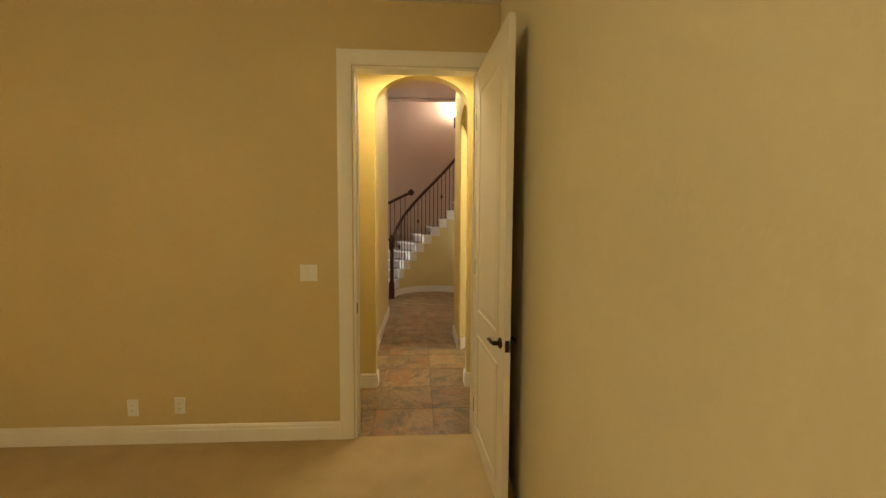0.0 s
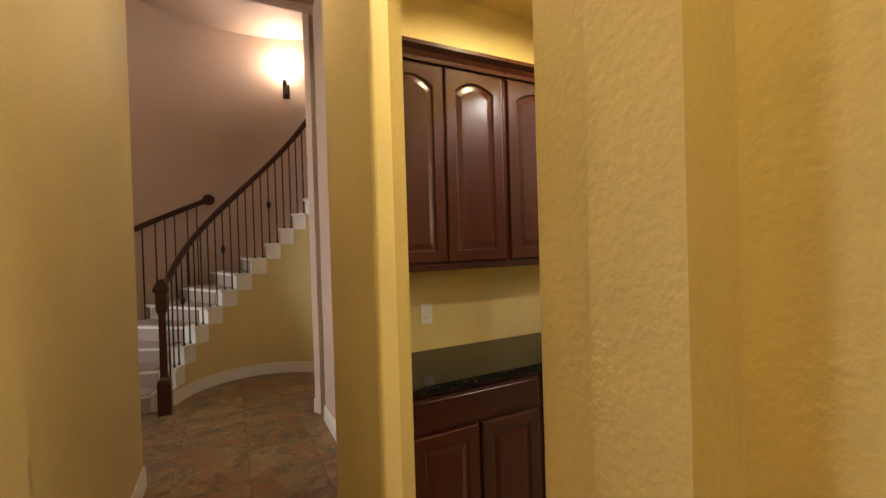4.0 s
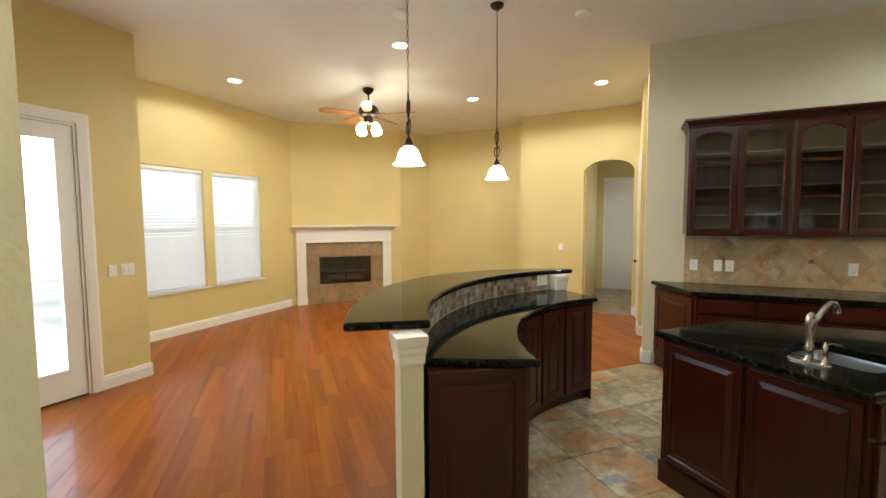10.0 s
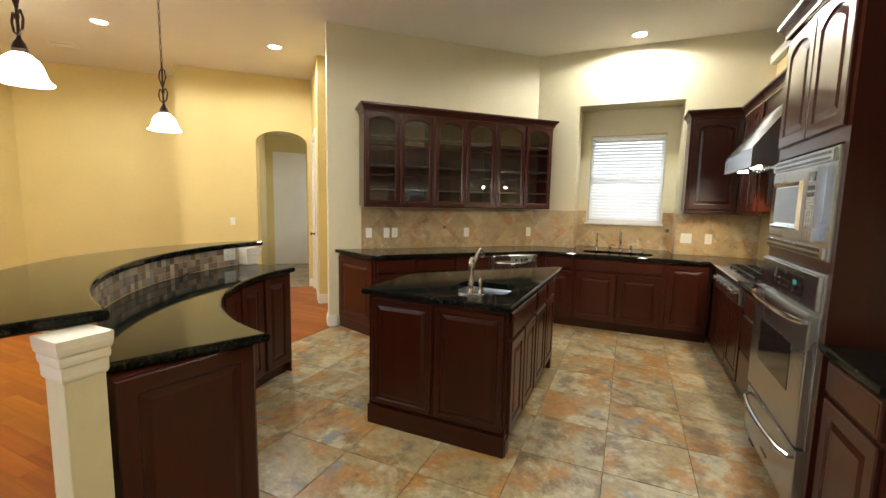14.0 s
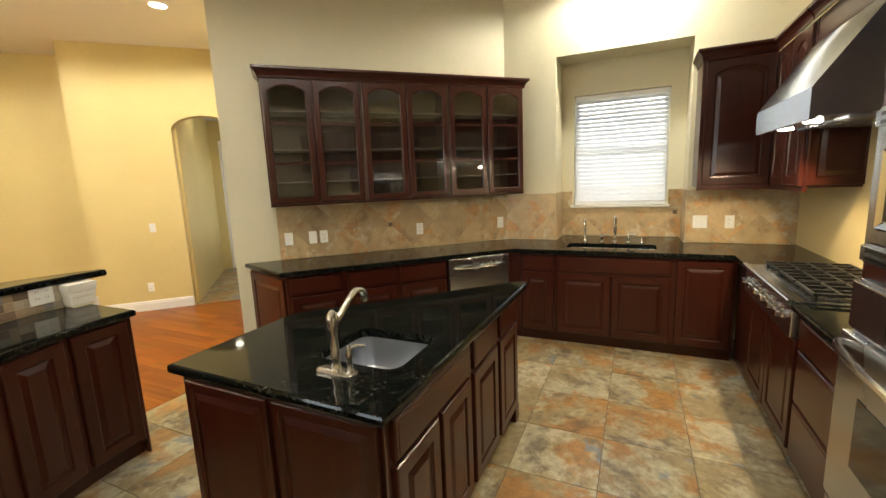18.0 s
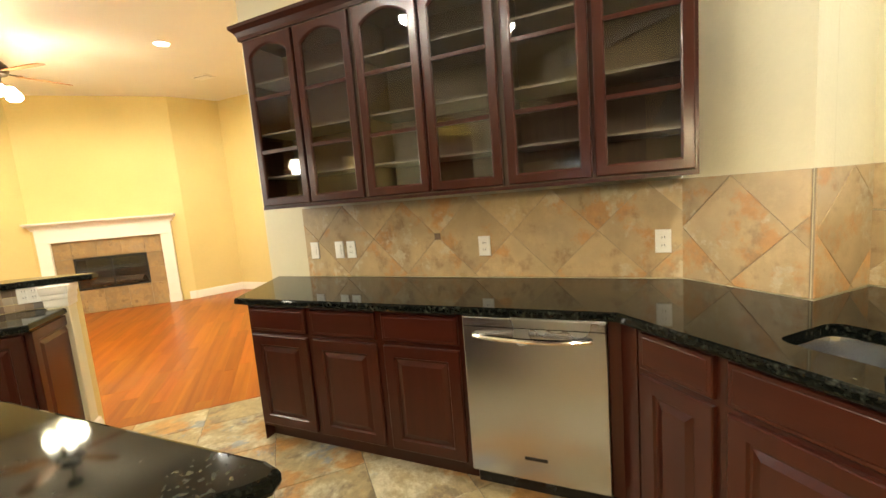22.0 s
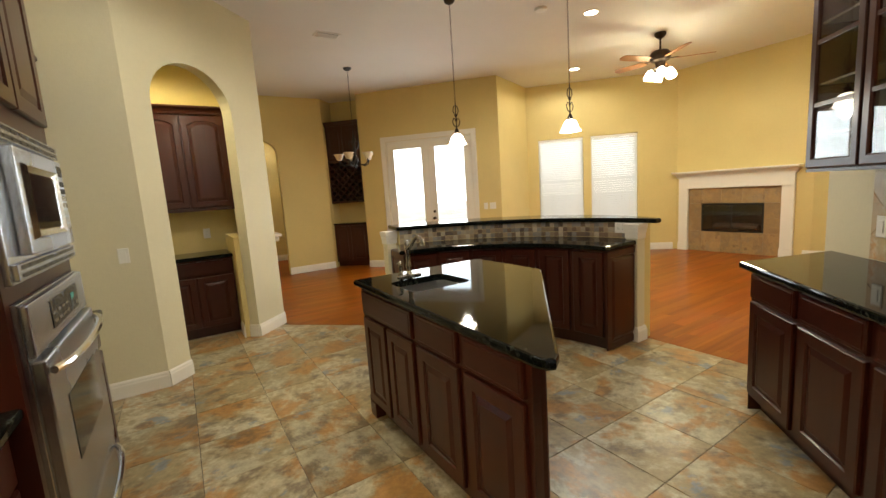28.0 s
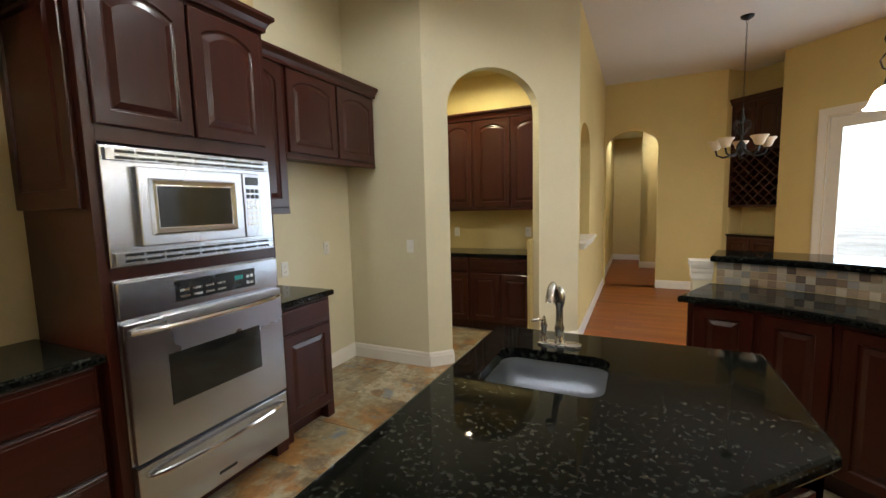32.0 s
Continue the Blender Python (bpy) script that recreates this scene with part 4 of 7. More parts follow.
def fronts(ob, items):
    """Doors and drawers: kind, x0, x1, z0, z1."""
    for kind, x0, x1, z0, z1 in items:
        w, h = x1 - x0, z1 - z0
        if kind == "drawer":
            part("drawer_front", door_mesh(w, h, flat=True), CHERRYX, ob, m=pose(x0, 0, z0))
        elif kind == "panel_drawer":
            part("drawer_front", door_mesh(w, h, 0, 0.045), CHERRYX, ob, m=pose(x0, 0, z0))
        elif kind == "glass":
            d = part("glass_door", open_door_mesh(w, h, 0.055), CHERRY, ob, "cherry door with three arched glass lights", m=pose(x0, 0, z0))
            g = bmesh.new()
            loops(g, [[(x, -0.009, z) for x, z in panel_outline(w, h, 0.046, 0.054)], [(x, -0.006, z) for x, z in panel_outline(w, h, 0.046, 0.054)]])
            part("pane", g, CABGLASS, d, "clear glass pane").visible_shadow = False
        else:
            part("cabinet_door", door_mesh(w, h, 0.050 if kind == "arch" else 0.0), CHERRY, ob, m=pose(x0, 0, z0))


def cabinet(name, label, m, w, d, z0, z1, items, toe=0.10, group="", crown=None, extra=None):
    ob = thing(name, label, "cabinet", m, group)
    bm = bmesh.new()
    if toe:
        box(bm, 0, 0, z0 + toe, w, d, z1)
        box(bm, 0.0, 0.07, z0, w, d, z0 + toe)
        part("body", bm, CHERRY, ob)
    else:
        box(bm, 0, 0, z0, w, d, z1)
        box(bm, 0, -0.006, z0 - 0.028, w, 0.02, z0 + 0.004, 0.003)
        part("body", bm, CHERRY, ob)
    fronts(ob, items)
    if crown:
        part("crown_moulding", sweep(bmesh.new(), crown, CROWN, z1 - 0.012), CHERRYX, ob)
    if extra:
        extra(ob)
    return ob


def base_items(w, ztop=0.875, split=1, drawer=True):
    items = []
    cw = w / split
    for i in range(split):
        a, b = i * cw + 0.022, (i + 1) * cw - 0.022
        if drawer:
            items += [("drawer", a, b, 0.715, ztop - 0.018), ("door", a, b, 0.125, 0.690)]
        else:
            items += [("door", a, b, 0.125, ztop - 0.018)]
    return items


def glass_cabinet(m, w, ends=(False, False)):
    ob = thing("glass_wall_cabinet", "cherry wall cabinet with two arched glass doors and glass shelves", "cabinet", m, "glass wall cabinets")
    z0, z1, d = 1.435, 2.465, 0.315
    for a, b in ((0, 0.018), (w - 0.018, w)):
        part("side_panel", box(bmesh.new(), a, 0.0, z0, b, d, z1), CHERRY if ends[0 if a == 0 else 1] else CHERRYIN, ob)
    part("bottom_panel", box(bmesh.new(), 0.0182, 0.0, z0, w - 0.0182, d, z0 + 0.02), CHERRYIN, ob)
    part("top_panel", box(bmesh.new(), 0.0182, 0.0, z1 - 0.02, w - 0.0182, d, z1), CHERRYIN, ob)
    part("back_panel", box(bmesh.new(), 0.0182, d - 0.01, z0 + 0.0202, w - 0.0182, d, z1 - 0.0202), CHERRYIN, ob)
    part("stile", box(bmesh.new(), w / 2 - 0.02, 0.0, z0 + 0.0202, w / 2 + 0.02, 0.018, z1 - 0.0202), CHERRY, ob)
    part("light_rail", box(bmesh.new(), 0, -0.006, z0 - 0.016, w, 0.02, z0 - 0.0002), CHERRYX, ob)
    for z in (1.615, 1.885, 2.20):
        part("shelf", box(bmesh.new(), 0.02, 0.03, z, w - 0.02, d - 0.012, z + 0.012), SHELF, ob, "pale thin shelf")
    fronts(ob, [("glass", 0.014, w / 2 - 0.008, z0 + 0.008, z1 - 0.012), ("glass", w / 2 + 0.008, w - 0.014, z0 + 0.008, z1 - 0.012)])
    path = ([(0, d)] if ends[0] else []) + [(0, -0.02), (w, -0.02)] + ([(w, d)] if ends[1] else [])
    part("crown_moulding", sweep(bmesh.new(), path, CROWN, z1 - 0.01), CHERRYX, ob)
    return ob


def clip_to_rect(pts, x0, y0, x1, y1):
    for axis, lim, sign in ((0, x0, 1), (0, x1, -1), (1, y0, 1), (1, y1, -1)):
        out = []
        for i in range(len(pts)):
            a, b = pts[i - 1], pts[i]
            da, db = (a[axis] - lim) * sign, (b[axis] - lim) * sign
            if (da >= 0) != (db >= 0):
                f = da / (da - db)
                out.append((a[0] + (b[0] - a[0]) * f, a[1] + (b[1] - a[1]) * f))
            if db >= 0:
                out.append(b)
        pts = out
        if len(pts) < 3:
            return []
    clean = []
    for p in pts:
        if not clean or math.hypot(p[0] - clean[-1][0], p[1] - clean[-1][1]) > 1e-4:
            clean.append(p)
    if len(clean) > 2 and math.hypot(clean[0][0] - clean[-1][0], clean[0][1] - clean[-1][1]) < 1e-4:
        clean.pop()
    area = abs(sum(a[0] * b[1] - b[0] * a[1] for a, b in zip(clean, clean[1:] + clean[:1]))) / 2 if len(clean) > 2 else 0
    return clean if area > 2e-4 else []


def tile_piece(name, pts, thick, mat, parent, m, ease=0.0025):
    """One tile with eased edges on a plane: x, y across it, z out of it."""
    o = anticlockwise(pts)
    bm = bmesh.new()
    loops(bm, [[(x, y, 0) for x, y in o], [(x, y, thick - ease) for x, y in o], [(x, y, thick) for x, y in offset_poly(o, ease)]], caps=(False, True))
    ob = new(name, finish(name, bm, mat))
    ob.parent = parent
    ob.matrix_basis = m
    return ob


def backsplash(label, p0, p1, z0, z1, size=0.33, shift=0.0):
    """Diagonal stone tiles with small insets on a wall face from p0 to p1 (the wall's body to the left)."""
    length = math.hypot(p1[0] - p0[0], p1[1] - p0[1])
    m = along(p0, p1) @ Matrix(((1, 0, 0, 0), (0, 0, -1, 0), (0, 1, 0, 0), (0, 0, 0, 1)))
    bed = new("backsplash", finish("backsplash", box(bmesh.new(), 0, z0, 0.001, length, z1, 0.006), GROUTL))
    bed.matrix_basis = m
    tagged(bed, label, "backsplash", kind="structure")
    h = size / math.sqrt(2)
    g = 0.0014
    for i in range(-2, int(length / h) + 3):
        for j in range(-1, int((z1 - z0) / h) + 2):
            if (i + j) % 2:
                continue
            cx, cy = shift + i * h, z0 + 0.02 + j * h
            pts = clip_to_rect([(cx - h + g, cy), (cx, cy - h + g), (cx + h - g, cy), (cx, cy + h - g)], 0.001, z0 + 0.001, length - 0.001, z1 - 0.001)
            if pts:
                tile_piece("tile", [(x, y) for x, y in pts], 0.004, SPLASH, bed, Matrix.Translation((0, 0, 0.006)), 0.0010)
    for i in range(0, int(length / h) + 1):
        for j in range(0, int((z1 - z0) / h) + 1):
            if (i + j) % 2 and (i + 2 * j) % 5 == 1:
                cx, cy = shift + i * h, z0 + 0.02 + j * h
                if 0.03 < cx < length - 0.03 and z0 + 0.03 < cy < z1 - 0.03:
                    tile_piece("inset_tile", [(cx - 0.021, cy - 0.021), (cx + 0.021, cy - 0.021), (cx + 0.021, cy + 0.021), (cx - 0.021, cy + 0.021)], 0.0055, MOSAIC[(0, 2, 1)[(i + j // 2) % 3]], bed, Matrix.Translation((0, 0, 0.0062)))
    return bed


def outlet(m, kind="outlet", w=0.072, h=0.117, label=""):
    """Wall plate: x across, z up, front towards -y."""
    ob = thing("electrical_outlet" if kind == "outlet" else "light_switch", label or ("white outlet plate on the wall" if kind == "outlet" else "white light switch plate on the wall"), "outlet" if kind == "outlet" else "switch", m)
    bm = bmesh.new()
    loops(bm, [[(x, y, z) for x, z in panel_outline(w, h, i, 0, 2)] for i, y in ((0, 0.0), (0, -0.003), (0.004, -0.006))])
    part("plate", bm, WHITE, ob, m=pose(-w / 2, 0, -h / 2))
    n = max(1, round(w / 0.072))
    for k in range(n):
        x = (k - (n - 1) / 2) * 0.046
        if kind == "outlet":
            for z in (-0.02, 0.02):
                part("socket", box(bmesh.new(), x - 0.015, -0.0085, z - 0.014, x + 0.015, -0.005, z + 0.014, 0.002), WHITE, ob)
                part("slot", box(bmesh.new(), x - 0.007, -0.0092, z - 0.005, x - 0.005, -0.008, z + 0.005), BLACK, ob)
                part("slot", box(bmesh.new(), x + 0.005, -0.0092, z - 0.005, x + 0.007, -0.008, z + 0.005), BLACK, ob)
        else:
            part("rocker", box(bmesh.new(), x - 0.016, -0.010, -0.033, x + 0.016, -0.005, 0.033, 0.002), WHITE, ob)
    return ob


# ---------------------------------------------------------------- kitchen: run under the glass cabinets
def on_glass_wall(s, out=0.0, z=0.0):
    """Pose on the angled wall: s along it from the family room end, out from the wall; faces the kitchen."""
    x = (8.65 - math.sqrt(2) * s) / 2 - out / math.sqrt(2)
    y = (-8.65 - math.sqrt(2) * s) / 2 + out / math.sqrt(2)
    return pose(x, y, z, 0, 0, 225)


def end_panel(ob):
    bm = bmesh.new()
    prism(bm, [(-0.001, 0.0), (-0.001, 0.59), (-0.30, 0.59)], 0.0, 0.874)
    part("end_panel", bm, CHERRY, ob, "angled cherry end panel")
    bm = bmesh.new()
    L = math.hypot(0.299, 0.59)
    part("raised_panel", door_mesh(L - 0.04, 0.72, 0, 0.07), CHERRY, ob, m=pose(-0.295, 0.585, 0.125, 0, 0, math.degrees(math.atan2(-0.59, 0.299))))


for k, s in enumerate((-0.76, -0.30, 0.16)):
    cabinet("base_cabinet", "dark cherry base cabinet with one drawer over a raised-panel door", on_glass_wall(s, 0.60), 0.46, 0.595, 0, 0.875,
            base_items(0.46), group="base cabinets under the glass cabinets", extra=end_panel if k == 0 else None)

dw = thing("dishwasher", "stainless steel dishwasher with a curved bar handle", "dishwasher", on_glass_wall(0.628, 0.60))
part("body", box(bmesh.new(), 0.004, 0.02, 0.10, 0.618, 0.58, 0.870), BLACK, dw)
part("toe_plate", box(bmesh.new(), 0.004, 0.05, 0.0, 0.618, 0.08, 0.098), BLACK, dw)
part("door", box(bmesh.new(), 0.004, -0.034, 0.115, 0.618, 0.018, 0.868, 0.006), STEEL, dw, "brushed stainless steel door")
bm = bmesh.new()
tube(bm, [(0.06 + 0.50 * i / 12, -0.040 - 0.040 * math.sin(math.pi * i / 12) ** 0.6, 0.785) for i in range(13)], 0.012, 8)
part("handle", bm, CHROME, dw, "polished curved handle", True)
part("badge", box(bmesh.new(), 0.26, -0.0365, 0.215, 0.36, -0.0335, 0.228), BLACK, dw, "small dark name badge")
part("seam", box(bmesh.new(), 0.008, -0.0352, 0.822, 0.614, -0.0335, 0.826), BLACK, dw)

for k in range(3):
    glass_cabinet(on_glass_wall(-0.825 + 0.81 * k, 0.318), 0.81, (k == 0, k == 2))

# run under the window
cabinet("base_cabinet", "narrow cherry base cabinet with a drawer beside the dishwasher", pose(2.90, -4.82, 0, 0, 0, 180), 0.33, 0.615, 0, 0.875, base_items(0.33), group="base cabinets under the window")
cabinet("sink_cabinet", "cherry sink base cabinet with two doors and a false drawer", pose(2.57, -4.82, 0, 0, 0, 180), 0.97, 0.615, 0, 0.70,
        [("drawer", 0.022, 0.948, 0.715, 0.857), ("door", 0.022, 0.478, 0.125, 0.69), ("door", 0.492, 0.948, 0.125, 0.69)], group="base cabinets under the window",
        extra=lambda ob: part("front_rail", box(bmesh.new(), 0, 0, 0.70, 0.97, 0.02, 0.875), CHERRYX, ob))
cabinet("base_cabinet", "cherry base cabinet with one tall raised-panel door", pose(1.60, -4.82, 0, 0, 0, 180), 0.44, 0.615, 0, 0.875, base_items(0.44, drawer=False), group="base cabinets under the window")
fx_, fy_ = on_glass_wall(1.25, 0.598).translation.xy
fill = thing("corner_filler", "plain cherry filler panel between the dishwasher and the next cabinet", "cabinet")
part("panel", prism(bmesh.new(), [(fx_, fy_), (2.98, -4.816), (2.902, -4.816), (2.902, -4.90), (3.06, -4.90)], 0.10, 0.875), CHERRY, fill)
part("toe_kick", prism(bmesh.new(), [(fx_ + 0.05, fy_ - 0.05), (3.01, -4.89), (2.902, -4.89), (2.902, -4.93), (3.10, -4.93)], 0.0, 0.099), CHERRY, fill)
# run under the cooktop
cabinet("corner_cabinet", "plain cherry corner base cabinet", pose(1.14, -4.818, 0, 0, 0, 90), 0.41, 0.55, 0, 0.875, [], group="base cabinets by the cooktop")
cabinet("cooktop_cabinet", "cherry base cabinet with two doors under the cooktop", pose(1.14, -4.405, 0, 0, 0, 90), 0.955, 0.55, 0, 0.73,
        [("door", 0.02, 0.47, 0.125, 0.715), ("door", 0.485, 0.935, 0.125, 0.715)], group="base cabinets by the cooktop")
cabinet("drawer_cabinet", "cherry base cabinet with three wide drawers", pose(1.14, -3.447, 0, 0, 0, 90), 0.652, 0.55, 0, 0.875,
        [("drawer", 0.02, 0.632, 0.70, 0.857), ("drawer", 0.02, 0.632, 0.42, 0.685), ("drawer", 0.02, 0.632, 0.125, 0.405)], group="base cabinets by the cooktop")

cooktop = thing("range_cooktop", "stainless gas rangetop with black iron grates and round knobs", "cooktop", pose(1.14, -4.402, 0, 0, 0, 90))
W = 0.95
bm = bmesh.new()
box(bm, 0, -0.05, 0.735, W, 0.52, 0.925, 0.006)
part("body", bm, STEELH, cooktop)
bm = bmesh.new()
tube(bm, [(0, -0.055, 0.918), (W, -0.055, 0.918)], 0.018, 10)
part("front_bullnose", bm, STEELH, cooktop, "rounded steel front edge", True)
part("burner_pan", box(bmesh.new(), 0.03, 0.03, 0.9255, W - 0.03, 0.49, 0.9275), BLACK, cooktop, "black burner pan")
for i in range(6):
    x = 0.11 + i * (W - 0.22) / 5
    bm = bmesh.new()
    lathe(bm, ((0.024, 0.0), (0.026, 0.006), (0.021, 0.010), (0.019, 0.034), (0.015, 0.038)), 14)
    part("knob", bm, CHROME, cooktop, "round metal knob", True, m=pose(x, -0.051, 0.83, 90, 0, 0))
for i in range(3):
    gx = 0.05 + i * 0.29
    g = bmesh.new()
    for k in range(5):
        yy = 0.05 + k * 0.105
        box(g, gx, yy - 0.006, 0.945, gx + 0.27, yy + 0.006, 0.958)
    for xx in (gx, gx + 0.085, gx + 0.175, gx + 0.258):
        box(g, xx, 0.044, 0.9455, xx + 0.012, 0.476, 0.9575)
    for xx in (gx, gx + 0.258):
        for yy in (0.05, 0.464):
            box(g, xx, yy, 0.9275, xx + 0.012, yy + 0.012, 0.946)
    part("grate", g, IRON, cooktop, "black cast iron grate")
    for yy in (0.15, 0.37):
        b2 = bmesh.new()
        lathe(b2, ((0.045, 0.0), (0.045, 0.008), (0.03, 0.012), (0.03, 0.016), (0.0, 0.017)), 16, caps=(True, False))
        part("burner", b2, IRON, cooktop, m=pose(gx + 0.135, yy, 0.9275))

hood = thing("range_hood", "slanted stainless steel range hood with two lights", "range hood", pose(0.582, -4.355, 0, 0, 0, 90))
HW = 0.945
bm = bmesh.new()
prof = ((0.0, 1.800), (-0.600, 1.800), (-0.600, 1.788), (-0.625, 1.788), (-0.625, 1.928), (-0.36, 2.31), (0.0, 2.31))
loops(bm, [[(x, y, z) for y, z in prof] for x in (0.0, HW)])
part("canopy", bm, STEELH, hood)
for x in (0.265, 0.685):
    lb = bmesh.new()
    lathe(lb, ((0.038, 0.0), (0.038, -0.006), (0.03, -0.009), (0.0, -0.009)), 16, caps=(True, False))
    part("light", lb, CANGLOW, hood, "lit round hood light", m=pose(x, -0.535, 1.7995))
for x in (0.14, 0.50):
    f = part("filter", box(bmesh.new(), x - 0.008, -0.448, 1.7965, x + 0.318, -0.052, 1.7995), STEEL, hood, "steel baffle filter")
    for k in range(9):
        part("baffle", box(bmesh.new(), x + k * 0.036, -0.44, 1.791, x + k * 0.036 + 0.022, -0.06, 1.7963), STEEL, f)

cabinet("hood_cabinet", "low cherry cabinet above the range hood", pose(0.93, -4.355, 0, 0, 0, 90), 1.56, 0.345, 2.345, 2.465, [], toe=0, crown=[(0, -0.02), (1.56, -0.02)])
# wall cabinets in the corner by the hood
cabinet("wall_cabinet", "cherry wall cabinet with a raised-panel door beside the window", pose(1.44, -5.095, 0, 0, 0, 180), 0.50, 0.34, 1.44, 2.465,
        [("arch", 0.03, 0.49, 1.455, 2.445)], toe=0, crown=[(0, 0.34), (0, -0.02), (0.51, -0.02)], group="cherry wall cabinets")
cabinet("wall_cabinet", "cherry corner wall cabinet with a panelled end beside the hood", pose(0.93, -5.095, 0, 0, 0, 90), 0.725, 0.345, 1.44, 2.465,
        [("arch", 0.03, 0.35, 1.455, 2.445), ("arch", 0.37, 0.70, 1.455, 2.445)], toe=0, crown=[(0, -0.02), (0.725, -0.02)], group="cherry wall cabinets",
        extra=lambda ob: part("end_panel", door_mesh(0.335, 0.99, 0, 0.05), CHERRY, ob, m=pose(0.726, 0.003, 1.455, 0, 0, 90)))

# oven tower
tower = thing("oven_cabinet", "tall cherry oven cabinet with two arched doors on top", "cabinet", pose(1.20, -2.79, 0, 0, 0, 90))
for pn_, bx0, by0, bz0, bx1, by1, bz1 in (("side", 0, 0, 0.0902, 0.0398, 0.615, 2.47), ("side", 0.8502, 0, 0.0902, 0.89, 0.615, 2.47), ("upper_box", 0.04, 0, 1.765, 0.85, 0.615, 2.47),
                                           ("rail", 0.04, 0, 1.205, 0.85, 0.615, 1.255), ("back", 0.04, 0.56, 0.0902, 0.85, 0.61, 1.204), ("plinth", 0, 0.06, 0.0, 0.89, 0.61, 0.09)):
    part(pn_, box(bmesh.new(), bx0, by0, bz0, bx1, by1, bz1), CHERRY, tower)
part("side_panel", door_mesh(0.55, 0.90, 0, 0.075), CHERRY, tower, m=pose(-0.001, 0.59, 1.5, 0, 0, -90))
fronts(tower, [("arch", 0.035, 0.438, 1.83, 2.435), ("arch", 0.452, 0.855, 1.83, 2.435)])
part("crown_moulding", sweep(bmesh.new(), [(0, 0.61), (0, -0.02), (0.89, -0.02), (0.89, 0.61)], CROWN, 2.458), CHERRYX, tower)
for fx in (0.0, 0.80):
    part("foot", box(bmesh.new(), fx, -0.004, 0.0, fx + 0.09, 0.058, 0.09, 0.004), CHERRY, tower)


def steel_vent(ob, x0, x1, z0, z1, y):
    part("vent_panel", box(bmesh.new(), x0, y, z0, x1, y + 0.02, z1, 0.003), STEELH, ob, "slotted steel vent panel")
    n = 2
    for k in range(n):
        z = z0 + (z1 - z0) * (k + 0.5) / n
        seg = 9
        for i in range(seg):
            a = x0 + 0.03 + (x1 - x0 - 0.06) * i / seg
            part("vent_slot", box(bmesh.new(), a + 0.004, y - 0.0012, z - 0.006, a + (x1 - x0 - 0.06) / seg - 0.004, y + 0.003, z + 0.006), BLACK, ob)


mw = thing("microwave_oven", "built-in stainless microwave with a trim kit", "microwave", pose(1.20, -2.79, 0, 0, 0, 90))
part("trim_frame", box(bmesh.new(), 0.035, -0.018, 1.258, 0.865, 0.30, 1.752, 0.004), STEELH, mw)
steel_vent(mw, 0.05, 0.85, 1.690, 1.740, -0.032)
steel_vent(mw, 0.05, 0.85, 1.268, 1.318, -0.032)
part("door", box(bmesh.new(), 0.145, -0.050, 1.335, 0.655, -0.017, 1.672, 0.006), STEEL, mw, "stainless door")
bm = bmesh.new()
ro, ri = panel_outline(0.42, 0.245, 0, 0, 2), panel_outline(0.42, 0.245, 0.028, 0, 2)
loops(bm, [[(x, 0, z) for x, z in ro], [(x, -0.014, z) for x, z in panel_outline(0.42, 0.245, 0.010, 0, 2)], [(x, -0.004, z) for x, z in ri]], caps=(True, True))
part("window_frame", bm, CHROME, mw, "bevelled steel window frame", m=pose(0.19, -0.050, 1.380))
part("window", box(bmesh.new(), 0.222, -0.0562, 1.412, 0.578, -0.0545, 1.593), OVENGLASS, mw, "dark reflective window")
part("control_panel", box(bmesh.new(), 0.660, -0.050, 1.335, 0.765, -0.017, 1.672, 0.004), STEEL, mw)
part("display", box(bmesh.new(), 0.672, -0.0518, 1.610, 0.753, -0.0495, 1.652), BLACK, mw)
for r in range(7):
    for c in range(3):
        part("button", box(bmesh.new(), 0.674 + c * 0.028, -0.0525, 1.395 + r * 0.029, 0.696 + c * 0.028, -0.0495, 1.416 + r * 0.029, 0.001), BLACK if r > 4 else NICKEL, mw)

ov = thing("wall_oven", "stainless built-in wall oven with a bar handle", "oven", pose(1.20, -2.79, 0, 0, 0, 90))
part("frame", box(bmesh.new(), 0.035, -0.016, 0.405, 0.865, 0.30, 1.203, 0.003), STEELH, ov)
part("control_panel", box(bmesh.new(), 0.040, -0.036, 1.035, 0.860, -0.0155, 1.198, 0.006), STEELH, ov)
part("display", box(bmesh.new(), 0.27, -0.0385, 1.070, 0.70, -0.0355, 1.165, 0.001), BLACK, ov, "black control display")
part("digits", box(bmesh.new(), 0.575, -0.0392, 1.118, 0.625, -0.038, 1.140), TEAL, ov, "green clock digits")
for k in range(8):
    part("button", box(bmesh.new(), 0.29 + (k % 4) * 0.062, -0.0394, 1.085 + (k // 4) * 0.03, 0.335 + (k % 4) * 0.062, -0.038, 1.095 + (k // 4) * 0.03), NICKEL, ov)
for k in range(4):
    part("button", box(bmesh.new(), 0.645 + (k % 2) * 0.025, -0.0394, 1.085 + (k // 2) * 0.035, 0.662 + (k % 2) * 0.025, -0.038, 1.10 + (k // 2) * 0.035), NICKEL, ov)
part("door", box(bmesh.new(), 0.040, -0.052, 0.415, 0.860, -0.0155, 1.025, 0.007), STEEL, ov, "brushed stainless oven door")
part("window", box(bmesh.new(), 0.205, -0.0545, 0.612, 0.695, -0.0515, 0.848, 0.001), OVENGLASS, ov, "dark oven window")
bm = bmesh.new()
tube(bm, [(0.06 + 0.78 * i / 14, -0.062 - 0.045 * math.sin(math.pi * i / 14) ** 0.5, 0.985) for i in range(15)], 0.013, 8)
